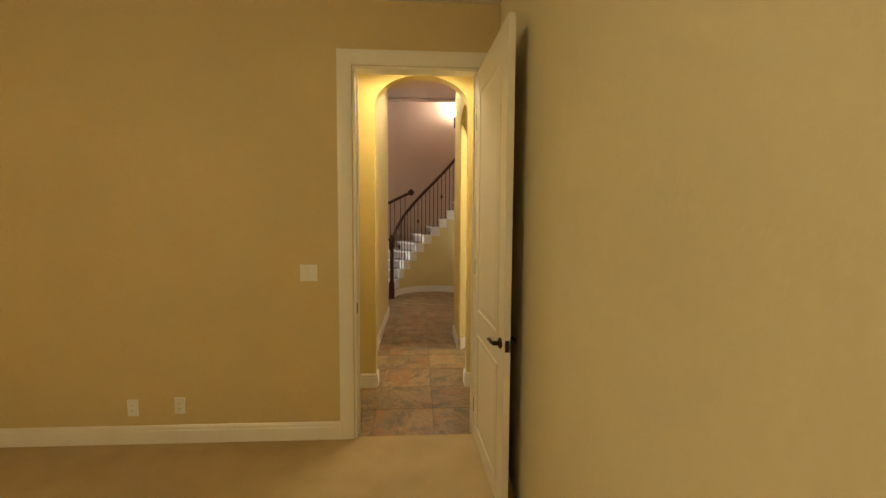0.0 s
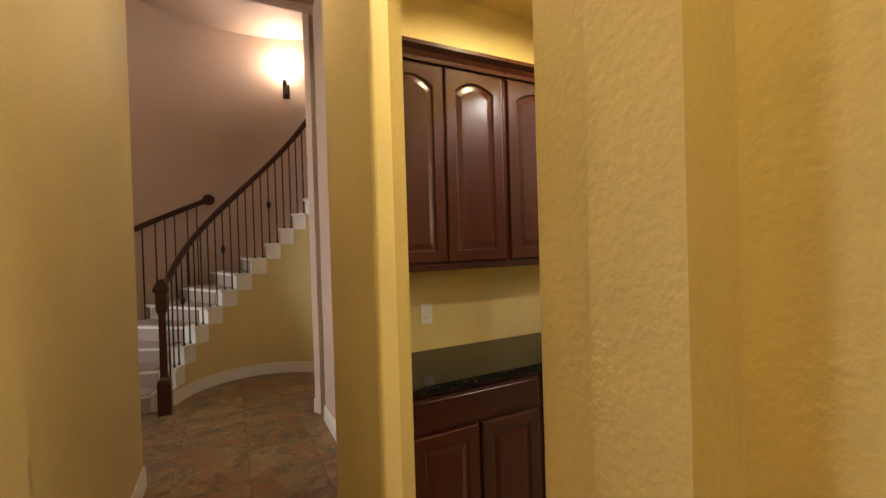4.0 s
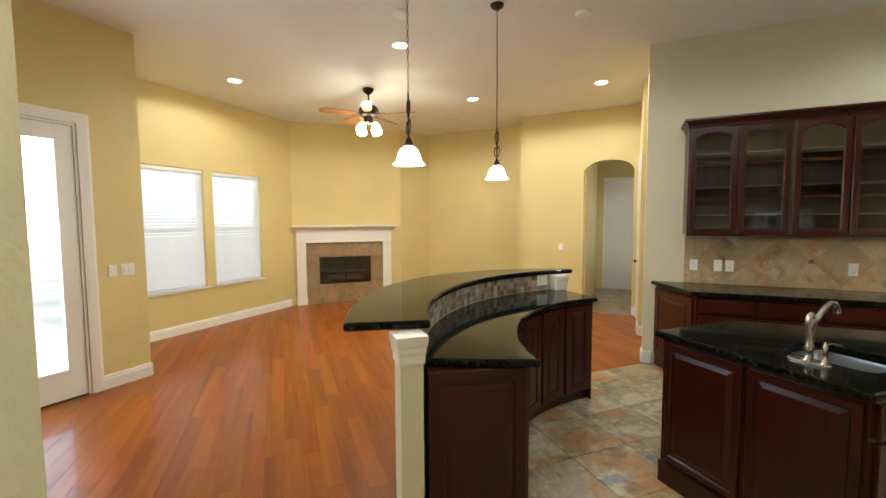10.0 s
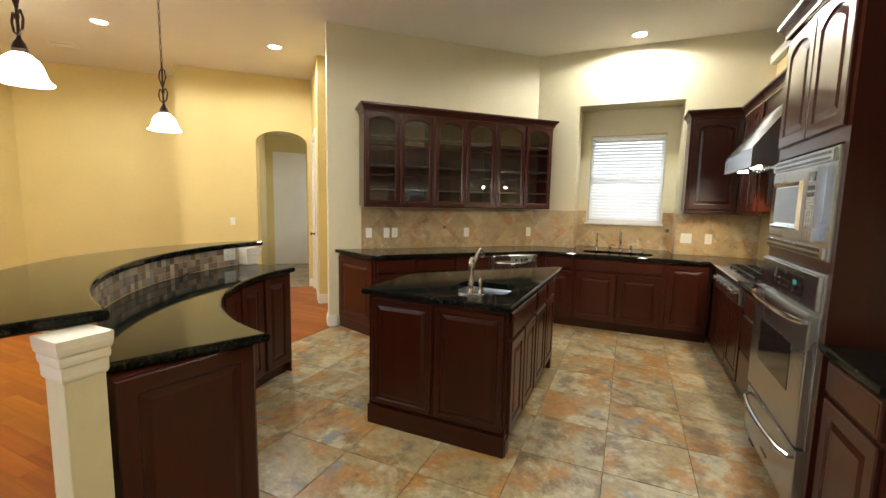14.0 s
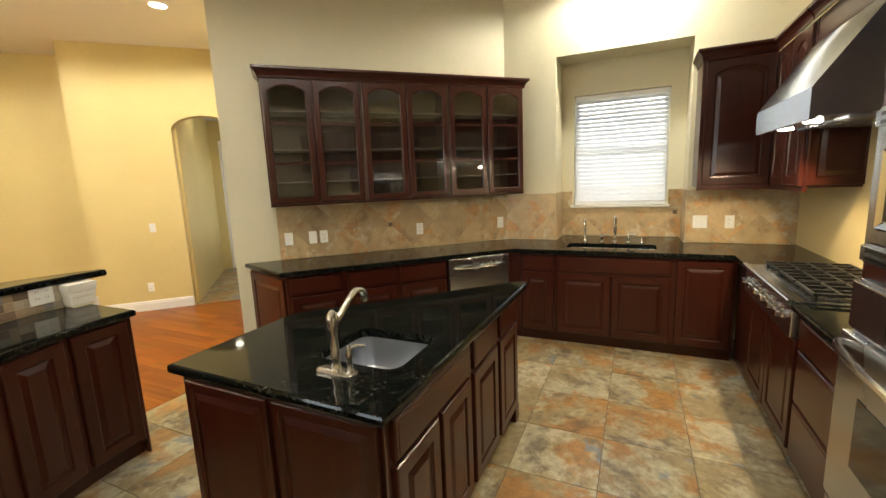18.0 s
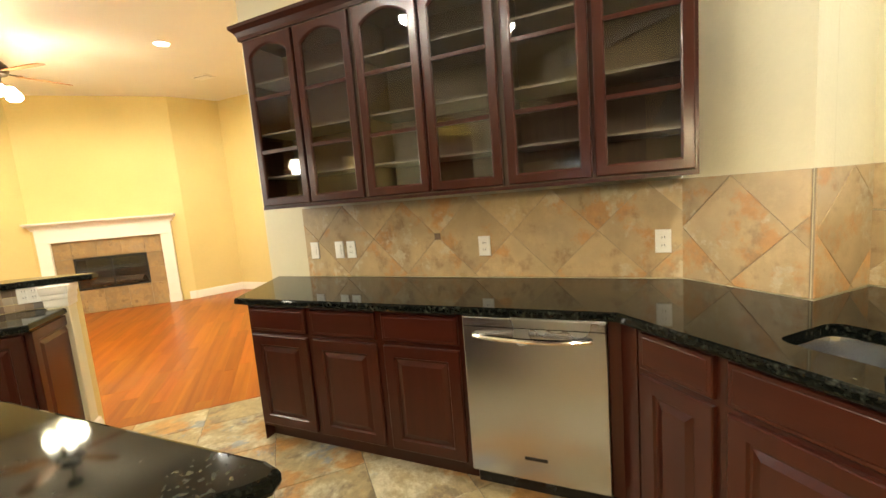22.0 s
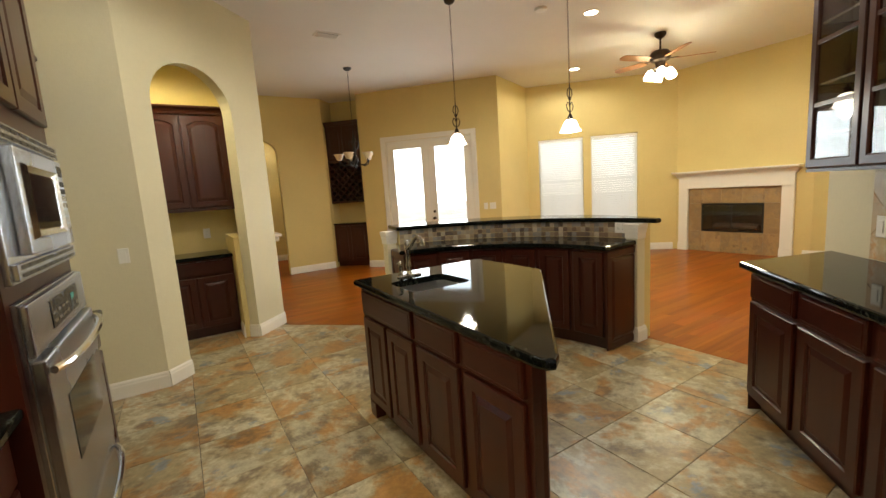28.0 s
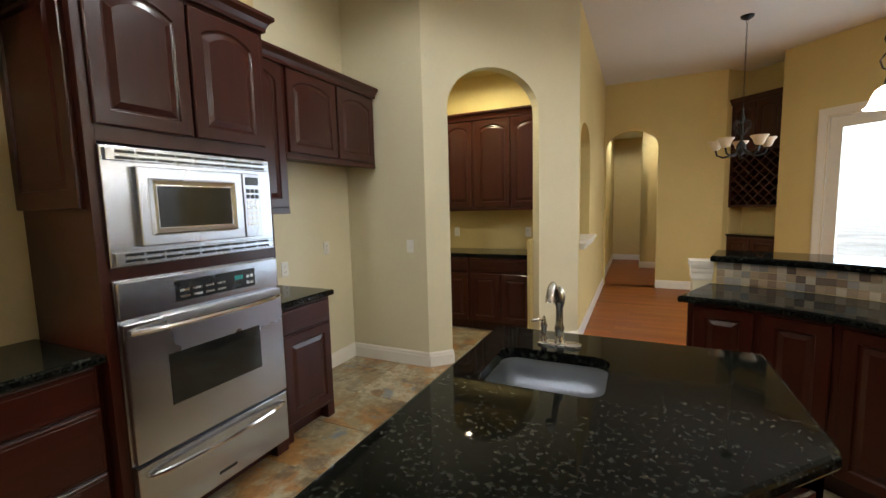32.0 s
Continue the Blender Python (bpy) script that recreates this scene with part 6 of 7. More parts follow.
fan = thing("ceiling_fan", "bronze ceiling fan with wooden blades and lit glass shades", "ceiling fan", pose(7.62, -0.965, 0))
bm = bmesh.new()
lathe(bm, ((0.075, 3.429), (0.075, 3.40), (0.05, 3.365), (0.02, 3.35), (0.013, 3.34), (0.013, 3.22), (0.03, 3.20)), 20)
part("downrod", bm, BRONZE, fan, "", True)
bm = bmesh.new()
lathe(bm, ((0.03, 3.21), (0.10, 3.19), (0.135, 3.15), (0.14, 3.10), (0.12, 3.06), (0.07, 3.04), (0.06, 2.99), (0.075, 2.96), (0.05, 2.93), (0.0, 2.925)), 26, caps=(True, False))
part("motor", bm, BRONZE, fan, "", True)
for k in range(5):
    a = k * 72 + 22
    mk = pose(0, 0, 3.085, 0, 0, a)
    bm = bmesh.new()
    box(bm, 0.11, -0.018, -0.008, 0.24, 0.018, 0.0, 0.002)
    arm = part("blade_arm", bm, BRONZE, fan, m=mk)
    bm = bmesh.new()
    pts = [(0.20, -0.045), (0.30, -0.062), (0.55, -0.070), (0.64, -0.062), (0.675, -0.03), (0.675, 0.03), (0.64, 0.062), (0.55, 0.070), (0.30, 0.062), (0.20, 0.045)]
    prism(bm, pts, -0.004, 0.004)
    part("blade", bm, FANWOOD, fan, "wooden fan blade", m=mk @ pose(0, 0, -0.012, 12, 0, 0))
for k in range(4):
    a = radians(k * 90 + 35)
    cx, cy = 0.125 * math.cos(a), 0.125 * math.sin(a)
    bm = bmesh.new()
    tube(bm, [(0.05 * math.cos(a), 0.05 * math.sin(a), 2.965), (0.10 * math.cos(a), 0.10 * math.sin(a), 2.965), (cx, cy, 2.935)], 0.010, 8)
    part("lamp_arm", bm, BRONZE, fan, "", True)
    bm = bmesh.new()
    lathe(bm, ((0.030, 0.03), (0.046, 0.0), (0.062, -0.04), (0.070, -0.075), (0.066, -0.10), (0.060, -0.10)), 20, caps=(True, False))
    part("shade", bm, SHADEGLOW, fan, "lit tulip glass shade", True, m=pose(cx, cy, 2.915, 22 * math.sin(a), 22 * math.cos(a), 0))

ch = thing("chandelier", "black iron chandelier with five unlit cream glass shades", "chandelier", pose(4.15, 2.00, 0))
bm = bmesh.new()
lathe(bm, ((0.0, 3.385), (0.03, 3.39), (0.06, 3.41), (0.065, 3.429)), 18)
part("ceiling_rose", bm, IRON, ch, "", True)
bm = bmesh.new()
for k in range(22):
    z = 2.46 + k * 0.042
    aa = 0 if k % 2 else 1.57
    tube(bm, [(0.008 * math.cos(t) * math.cos(aa), 0.008 * math.cos(t) * math.sin(aa), z + 0.024 + 0.024 * math.sin(t)) for t in [i * math.pi / 3 for i in range(7)]], 0.0025, 5)
part("chain", bm, IRON, ch, "thin black chain", True)
bm = bmesh.new()
lathe(bm, ((0.008, 2.48), (0.012, 2.40), (0.030, 2.34), (0.014, 2.28), (0.012, 2.12), (0.045, 2.06), (0.05, 2.02), (0.025, 1.97), (0.012, 1.94), (0.018, 1.92), (0.0, 1.90)), 16, caps=(True, False))
part("stem", bm, IRON, ch, "", True)
for k in range(5):
    a = radians(72 * k + 10)
    c_, s_ = math.cos(a), math.sin(a)
    bm = bmesh.new()
    tube(bm, [(r * c_, r * s_, z) for r, z in ((0.03, 2.03), (0.09, 1.96), (0.17, 1.94), (0.235, 1.97), (0.25, 2.03))], 0.010, 8)
    part("arm", bm, IRON, ch, "curved iron arm", True)
    bm = bmesh.new()
    tube(bm, [(r * c_, r * s_, z) for r, z in ((0.02, 2.30), (0.07, 2.33), (0.09, 2.27), (0.05, 2.21), (0.02, 2.17))], 0.007, 6)
    part("scroll", bm, IRON, ch, "small iron scroll", True)
    bm = bmesh.new()
    lathe(bm, ((0.018, 0.0), (0.035, 0.006), (0.050, 0.03), (0.058, 0.06), (0.085, 0.10), (0.080, 0.10), (0.052, 0.058), (0.03, 0.012)), 18, (0.25 * c_, 0.25 * s_, 2.03), caps=(True, False))
    part("shade", bm, CREAMGLASS, ch, "cream glass cup shade", True)


# ---------------------------------------------------------------- windows and blinds
def window(name, label, p0, p1, u0, u1, z0, z1, wall_t, sash=True, sill=True, blind=True, tilt=52):
    """Window in the wall p0 to p1 with frame, two panes, sill and a blind; room on the right side."""
    m = along(p0, p1)
    w, h = u1 - u0, z1 - z0
    ob = tagged(new(name), label, "window", kind="structure")
    ob.matrix_basis = m @ pose(u0, 0, z0)
    bm = bmesh.new()
    yy0, yy1, f = wall_t - 0.06, wall_t - 0.02, 0.045
    box(bm, 0, yy0, 0, f, yy1, h)
    box(bm, w - f, yy0, 0, w, yy1, h)
    box(bm, f, yy0, 0, w - f, yy1, f)
    box(bm, f, yy0, h - f, w - f, yy1, h)
    box(bm, f, yy0 - 0.01, h / 2 - 0.025, w - f, yy1, h / 2 + 0.025)
    part("window_frame", bm, TRIM, ob)
    for a, b in ((f, h / 2 - 0.025), (h / 2 + 0.025, h - f)):
        pn = part("pane", box(bmesh.new(), f, wall_t - 0.042, a, w - f, wall_t - 0.038, b), GLASS, ob)
        pn.visible_shadow = False
    if sill:
        part("window_sill", box(bmesh.new(), -0.03, -0.035, -0.022, w + 0.03, wall_t - 0.062, 0.0, 0.005), TRIM, ob)
    if blind:
        bl = thing("window_blind", "closed white horizontal slat blind in the window", "blind", m @ pose(u0, 0, z0))
        part("head_rail", box(bmesh.new(), 0.012, 0.012, h - 0.052, w - 0.012, 0.060, h - 0.006, 0.003), WHITE, bl)
        n_ = int((h - 0.075) / 0.043)
        me = finish("slat", box(bmesh.new(), 0.014, -0.025, -0.0014, w - 0.014, 0.025, 0.0014), BLINDM)
        for k in range(n_):
            share("slat", me, bl, pose(0, 0.036, h - 0.075 - k * 0.043, tilt, 0, 0))
        part("bottom_rail", box(bmesh.new(), 0.014, 0.018, 0.004, w - 0.014, 0.054, 0.022, 0.003), WHITE, bl)
        for x in (0.16, w - 0.16):
            part("ladder_cord", box(bmesh.new(), x - 0.001, 0.010, 0.02, x + 0.001, 0.0115, h - 0.05), WHITE, bl)
    return ob


window("window_1", "white sash window over the kitchen sink", (2.80, -5.815), (1.35, -5.815), 0.26, 1.18, 1.25, 2.42, 0.15)
window("window_2", "white sash window beside the fireplace", (7.98, 2.07), (10.0, 0.05), 0.22, 1.11, 0.62, 2.35, 0.15)
window("window_3", "white sash window beside the fireplace", (7.98, 2.07), (10.0, 0.05), 1.255, 2.145, 0.62, 2.35, 0.15)
window("window_4", "tall white window with a blind in the far living room", (-5.35, -1.0), (-5.35, 14.0), 9.6, 10.9, 0.68, 2.90, 0.15)
w5 = tagged(new("window_5"), "white fan-shaped window light above the blind", "window", kind="structure")
w5.matrix_basis = along((-5.35, -1.0), (-5.35, 14.0)) @ pose(9.6, 0, 2.905)
bm = bmesh.new()
outer = [(0.0, 0.0)] + arch_points(0.0, 1.3, 0.03, 0.64) + [(1.3, 0.0)]
inner = [(0.05, 0.05)] + arch_points(0.05, 1.25, 0.06, 0.59) + [(1.25, 0.05)]
loops(bm, [[(x, y, z) for x, z in o] for o, y in ((outer, 0.09), (inner, 0.09), (inner, 0.13), (outer, 0.13), (outer, 0.09))], caps=(False, False))
for a in (36, 72, 108, 144):
    tube(bm, [(0.65, 0.11, 0.04), (0.65 + 0.60 * math.cos(radians(a)), 0.11, 0.06 + 0.54 * math.sin(radians(a)))], 0.014, 6)
part("window_frame", bm, TRIM, w5)
bm = bmesh.new()
loops(bm, [[(x, y, z) for x, z in inner] for y in (0.108, 0.112)])
pn = part("pane", bm, GLASS, w5)
pn.visible_shadow = False


def casing(name, m, w, h, width=0.095, label="white moulded door casing", mat=TRIM):
    """Architrave round an opening w by h at y = 0, standing out to -y."""
    ob = tagged(new(name), label, "trim", kind="structure")
    ob.matrix_basis = m
    prof = ((0.004, 0.0), (0.004, -0.012), (0.03, -0.016), (width - 0.02, -0.020), (width, -0.018), (width, 0.0))
    path = [(0, 0), (0, h), (w, h), (w, 0)]
    bm = bmesh.new()
    rings = []
    for i, (x, z) in enumerate(path):
        ox = -1 if i < 2 else 1
        oz = 1 if i in (1, 2) else 0
        rings.append([(x + ox * o, y - 0.001, z + oz * o) for o, y in prof])
    loops(bm, rings)
    part("architrave", bm, mat, ob)
    return ob


def jamb(m, w, h, t, name="door_jamb"):
    bm = bmesh.new()
    box(bm, 0.001, 0.0, 0, 0.018, t, h - 0.001)
    box(bm, w - 0.018, 0.0, 0, w - 0.001, t, h - 0.001)
    box(bm, 0.018, 0.0, h - 0.018, w - 0.018, t, h - 0.001)
    box(bm, 0.018, t * 0.55, 0, 0.030, t * 0.75, h - 0.018)
    box(bm, w - 0.030, t * 0.55, 0, w - 0.018, t * 0.75, h - 0.018)
    ob = tagged(new(name, finish(name, bm, TRIM)), "white door jamb lining", "trim", kind="structure")
    ob.matrix_basis = m
    return ob


fm = along((4.87, 3.56), (6.74, 1.52))
casing("trim_french_door", fm @ pose(0.55, 0, 0), 1.70, 2.46)
jamb(fm @ pose(0.55, 0, 0), 1.70, 2.46, 0.15)
fd = thing("french_door", "white french door of two glazed leaves, closed", "door", fm @ pose(0.55, 0, 0))
for x0 in (0.022, 0.852):
    leaf = bmesh.new()
    box(leaf, x0, 0.014, 0.012, x0 + 0.12, 0.057, 2.437)
    box(leaf, x0 + 0.706, 0.014, 0.012, x0 + 0.826, 0.057, 2.437)
    box(leaf, x0 + 0.12, 0.014, 0.012, x0 + 0.706, 0.057, 0.262)
    box(leaf, x0 + 0.12, 0.014, 2.31, x0 + 0.706, 0.057, 2.437)
    lf = part("leaf", leaf, TRIM, fd)
    bead = bmesh.new()
    for a, b, c, d in ((0.12, 0.262, 0.132, 2.31), (0.694, 0.262, 0.706, 2.31), (0.132, 0.262, 0.694, 0.274), (0.132, 2.298, 0.694, 2.31)):
        box(bead, x0 + a, 0.006, b, x0 + c, 0.0138, d)
    part("bead", bead, TRIM, lf)
    pn = part("pane", box(bmesh.new(), x0 + 0.12, 0.034, 0.262, x0 + 0.706, 0.038, 2.31), GLASS, lf)
    pn.visible_shadow = False
bm = bmesh.new()
lathe(bm, ((0.027, 0), (0.027, 0.006), (0.012, 0.012), (0.012, 0.04), (0.026, 0.05), (0.028, 0.065), (0.0, 0.075)), 14, caps=(True, False))
part("knob", bm, BRONZE, fd, "dark round door knob", True, m=pose(0.912, 0.014, 0.94, 90, 0, 0))
bm = bmesh.new()
lathe(bm, ((0.026, 0), (0.026, 0.008), (0.018, 0.014), (0.0, 0.016)), 14, caps=(True, False))
part("deadbolt", bm, BRONZE, fd, "dark deadbolt", True, m=pose(0.912, 0.014, 1.07, 90, 0, 0))
part("threshold", box(bmesh.new(), 0.02, 0.0, 0.0, 1.68, 0.148, 0.012, 0.003), BRONZE, fd, "dark metal threshold")
outlet(fm @ pose(2.47, -0.001, 1.12), "switch", 0.074)
outlet(fm @ pose(2.60, -0.001, 1.12), "switch", 0.118)
# closet door in the passage
cm = along((6.905, -5.205), (6.00, -4.30))
casing("trim_closet_door", cm @ pose(0.17, 0, 0), 0.76, 2.43, 0.09)
jamb(cm @ pose(0.17, 0, 0), 0.76, 2.43, 0.12)
cd = thing("closet_door", "white two-panel closet door, closed, with a dark knob", "door", cm @ pose(0.19, 0, 0))
part("slab", box(bmesh.new(), 0.0, 0.012, 0.01, 0.72, 0.047, 2.408, 0.002), TRIM, cd)
for z0_, z1_ in ((0.15, 0.80), (0.95, 2.26)):
    bm = bmesh.new()
    loops(bm, [[(x, y, z) for x, z in panel_outline(0.50, z1_ - z0_, i, 0, 2)] for i, y in ((0, 0.0), (0.006, -0.004), (0.018, -0.005), (0.026, 0.001), (0.05, -0.001), (0.065, -0.004), (0.07, -0.004))])
    part("panel_moulding", bm, TRIM, cd, m=pose(0.11, 0.0112, z0_))
bm = bmesh.new()
lathe(bm, ((0.027, 0), (0.027, 0.006), (0.012, 0.012), (0.012, 0.04), (0.026, 0.05), (0.028, 0.065), (0.0, 0.075)), 14, caps=(True, False))
part("knob", bm, BRONZE, cd, "dark round door knob", True, m=pose(0.06, 0.012, 0.93, 90, 0, 0))
outlet(along((8.28, -3.83), (6.72, -5.39)) @ pose(0.72, -0.001, 1.12), "switch")
outlet(along((8.28, -3.83), (6.72, -5.39)) @ pose(0.60, -0.001, 0.32), "outlet")
outlet(along((10.3, -2.77), (8.76, -4.31)) @ pose(1.0, -0.001, 0.32), "outlet")


# ---------------------------------------------------------------- fireplace
fp = thing("fireplace", "white wooden mantel round a tan tiled fireplace with a black firebox", "fireplace", pose(10.0, 0.05, 0, 0, 0, -90))
for a, b in ((0.065, 0.235), (1.71, 1.88)):
    part("pilaster", box(bmesh.new(), a, -0.055, 0.1405, b, -0.001, 1.18, 0.004), TRIM, fp, "white pilaster")
    part("plinth_block", box(bmesh.new(), a - 0.008, -0.065, 0.0, b + 0.008, -0.001, 0.14, 0.004), TRIM, fp)
part("frieze", box(bmesh.new(), 0.065, -0.058, 1.181, 1.88, -0.001, 1.40, 0.004), TRIM, fp)
part("frieze_bead", box(bmesh.new(), 0.215, -0.070, 1.185, 1.73, -0.0585, 1.205, 0.003), TRIM, fp)
bm = bmesh.new()
sweep(bm, [(0.05, -0.002), (0.05, -0.055), (1.895, -0.055), (1.895, -0.002)], tuple((o * 1.5, h_ * 1.1) for o, h_ in CROWN), 1.385)
part("cornice", bm, TRIM, fp)
part("mantel_shelf", box(bmesh.new(), -0.015, -0.18, 1.478, 1.965, -0.001, 1.506, 0.006), TRIM, fp)
part("tile_bed", box(bmesh.new(), 0.235, -0.008, 0.0, 0.474, -0.001, 1.18), GROUTL, fp)
part("tile_bed", box(bmesh.new(), 1.466, -0.008, 0.0, 1.71, -0.001, 1.18), GROUTL, fp)
part("tile_bed", box(bmesh.new(), 0.474, -0.008, 0.0, 1.466, -0.001, 0.378), GROUTL, fp)
part("tile_bed", box(bmesh.new(), 0.474, -0.008, 0.902, 1.466, -0.001, 1.18), GROUTL, fp)
fmx = Matrix(((1, 0, 0, 0), (0, 0, -1, -0.008), (0, 1, 0, 0), (0, 0, 0, 1)))
for z0_, z1_ in ((0.002, 0.375), (0.378, 0.64), (0.643, 0.90), (0.905, 1.178)):
    for x0_, x1_ in ((0.238, 0.472), (0.475, 0.803), (0.806, 1.134), (1.137, 1.464), (1.468, 1.708)):
        if 0.37 < z0_ < 0.9 and 0.47 < x0_ < 1.46:
            continue
        tile_piece("tile", [(x0_, z0_), (x1_, z0_), (x1_, z1_), (x0_, z1_)], 0.008, HEARTH, fp, fmx)
bm = bmesh.new()
box(bm, 0.476, 0.40, 0.381, 1.464, 0.42, 0.899)
box(bm, 0.476, 0.0, 0.381, 1.464, 0.40, 0.383)
box(bm, 0.476, 0.0, 0.897, 1.464, 0.40, 0.899)
box(bm, 0.476, 0.0, 0.383, 0.478, 0.40, 0.897)
box(bm, 1.462, 0.0, 0.383, 1.464, 0.40, 0.897)
part("firebox", bm, SOOT, fp, "sooty black firebox")
bm = bmesh.new()
for a, b, c, d in ((0.476, 0.381, 0.50, 0.899), (1.44, 0.381, 1.464, 0.899), (0.50, 0.381, 1.44, 0.402), (0.50, 0.868, 1.44, 0.899)):
    box(bm, a, -0.022, b, c, 0.0, d)
part("firebox_frame", bm, IRON, fp, "black metal frame")
gp = part("glass_door", box(bmesh.new(), 0.50, -0.012, 0.402, 1.44, -0.008, 0.868), CABGLASS, fp, "smoked glass doors")
gp.visible_shadow = False
part("door_stile", box(bmesh.new(), 0.958, -0.020, 0.402, 0.982, -0.006, 0.868), IRON, fp)
for k in range(3):
    bm = bmesh.new()
    tube(bm, [(0.62, 0.14 + 0.07 * k, 0.45 + 0.03 * (k % 2)), (0.98, 0.15 + 0.07 * k, 0.455 + 0.03 * (k % 2)), (1.33, 0.13 + 0.07 * k, 0.45 + 0.03 * (k % 2))], [0.035, 0.042, 0.033], 9)
    part("log", bm, LOG, fp, "charred log", True)
bm = bmesh.new()
for k in range(6):
    box(bm, 0.62 + k * 0.14, 0.08, 0.383, 0.635 + k * 0.14, 0.36, 0.415)
part("grate", bm, IRON, fp)

# ---------------------------------------------------------------- hutch in the niche
hm = along((4.40, 4.21), (4.945, 3.665))
hb = cabinet("corner_hutch", "dark cherry base cabinet of the corner hutch", hm @ pose(0.005, 0.0, 0), 0.75, 0.28, 0, 0.885, [("door", 0.02, 0.365, 0.12, 0.86), ("door", 0.385, 0.73, 0.12, 0.86)])
solid("hutch_worktop", slab_top(bmesh.new(), [(0.0, -0.03), (0.76, -0.03), (0.76, 0.28), (0.0, 0.28)], 0.886, 0.916, 0.008), GRANITE, "dark stone top on the hutch base", "countertop", hm)
hu = thing("hutch_wine_cabinet", "dark cherry wall cabinet with a diamond lattice wine rack", "cabinet", hm @ pose(0.005, 0.0, -0.05))
bm = bmesh.new()
box(bm, 0, 0, 2.22, 0.75, 0.28, 2.95)
box(bm, 0, 0, 1.385, 0.03, 0.28, 2.22)
box(bm, 0.72, 0, 1.385, 0.75, 0.28, 2.22)
box(bm, 0.03, 0, 1.385, 0.72, 0.28, 1.42)
box(bm, 0.03, 0.25, 1.42, 0.72, 0.28, 2.22)
part("body", bm, CHERRY, hu)
fronts(hu, [("arch", 0.02, 0.365, 2.25, 2.93), ("arch", 0.385, 0.73, 2.25, 2.93)])
part("crown_moulding", sweep(bmesh.new(), [(0, -0.02), (0.75, -0.02)], CROWN, 2.94), CHERRYX, hu)
for s in (1, -1):
    for k in range(-5, 6):
        c_ = 0.375 + k * 0.150
        (xa, za), (xb, zb) = sorted((c_ + s * (z - 1.82), z) for z in (1.42, 2.22))
        f0 = max(0.0, (0.03 - xa) / (xb - xa))
        f1 = min(1.0, (0.72 - xa) / (xb - xa))
        if f1 - f0 < 0.05:
            continue
        a_ = Vector((xa + (xb - xa) * f0, 0, za + (zb - za) * f0))
        b_ = Vector((xa + (xb - xa) * f1, 0, za + (zb - za) * f1))
        L_ = (b_ - a_).length
        ang = math.degrees(math.atan2(b_.z - a_.z, b_.x - a_.x))
        part("lattice_bar", box(bmesh.new(), 0, 0.004 + (0.002 if s > 0 else 0), -0.008, L_, 0.20, 0.008), CHERRYX, hu, m=pose(a_.x, 0, a_.z, 0, -ang, 0))

# pass-through sill on the nook wall
bm = bmesh.new()
box(bm, 2.42, 0.795, 1.041, 2.665, 1.825, 1.075, 0.006)
box(bm, 2.583, 0.810, 0.985, 2.635, 1.810, 1.0395, 0.01)
setting("trim_sill", bm, TRIM, "white moulded sill of the pass-through opening", "sill")

# ---------------------------------------------------------------- pantry
for x0, w_ in ((0.605, 0.745), (1.352, 0.755)):
    cabinet("pantry_base_cabinet", "dark cherry pantry base cabinet with a wide drawer over two doors", pose(x0, 0.80, 0), w_, 0.545, 0, 0.875,
            [("drawer", 0.02, w_ - 0.02, 0.705, 0.857), ("door", 0.02, w_ / 2 - 0.008, 0.125, 0.685), ("door", w_ / 2 + 0.008, w_ - 0.02, 0.125, 0.685)], group="pantry base cabinets")
solid("granite_worktop", slab_top(bmesh.new(), [(0.578, 0.762), (2.112, 0.762), (2.112, 1.347), (0.578, 1.347)], 0.876, 0.916), GRANITE, "polished black granite pantry worktop", "countertop")
for x0, w_, e in ((0.575, 0.765, 0), (1.342, 0.900, 1)):
    cr2 = [(0, -0.02), (w_, -0.02)] + ([(w_, 0.30)] if e else [])
    cabinet("pantry_wall_cabinet", "dark cherry pantry wall cabinet with two arched doors", pose(x0, 1.035, 0), w_, 0.312, 1.43, 2.475,
            [("arch", 0.02, w_ / 2 - 0.006, 1.445, 2.455), ("arch", w_ / 2 + 0.006, w_ - 0.02, 1.445, 2.455)], toe=0, crown=cr2, group="pantry wall cabinets")
for x in (1.92, 0.973):
    outlet(pose(x, 1.349, 1.13), "outlet")

# ---------------------------------------------------------------- bedroom doorway
# dome is an added, unseen fixture for the bedroom's fill light
dome = thing("added_dome_light", "lit frosted glass dome added out of view to light the bedroom", "ceiling light", pose(-1.9, -5.2, 3.05))
bm = bmesh.new()
lathe(bm, ((0.17, -0.0005), (0.17, -0.02), (0.155, -0.025)), 24)
part("base_ring", bm, BRONZE, dome, "", True)
bm = bmesh.new()
lathe(bm, ((0.150, -0.026), (0.135, -0.06), (0.09, -0.085), (0.0, -0.095)), 24, caps=(True, False))
part("glass_dome", bm, SHADEGLOW, dome, "", True)
casing("trim_bedroom_door", pose(-0.553, -1.55, 0), 0.871, 2.62, 0.10)
casing("trim_vestibule_door", pose(0.318, -1.435, 0, 0, 0, 180), 0.871, 2.62, 0.085)
jamb(pose(-0.553, -1.55, 0), 0.871, 2.62, 0.115)
sp = thing("strike_plate", "dark metal strike plate on the door jamb", "strike plate", pose(-0.535, -1.525, 0.95))
part("plate", box(bmesh.new(), -0.0002, -0.016, -0.035, 0.003, 0.016, 0.035, 0.0008), BRONZE, sp)
bd = thing("bedroom_door", "open white two-panel door with a bronze lever handle", "door", pose(0.300, -1.578, 0, 0, 0, -87.3))
DW, DH, DT = 0.83, 2.585, 0.035
bm = bmesh.new()
box(bm, 0, 0.0, 0.012, DW, DT, DH, 0.002)
part("slab", bm, TRIM, bd)
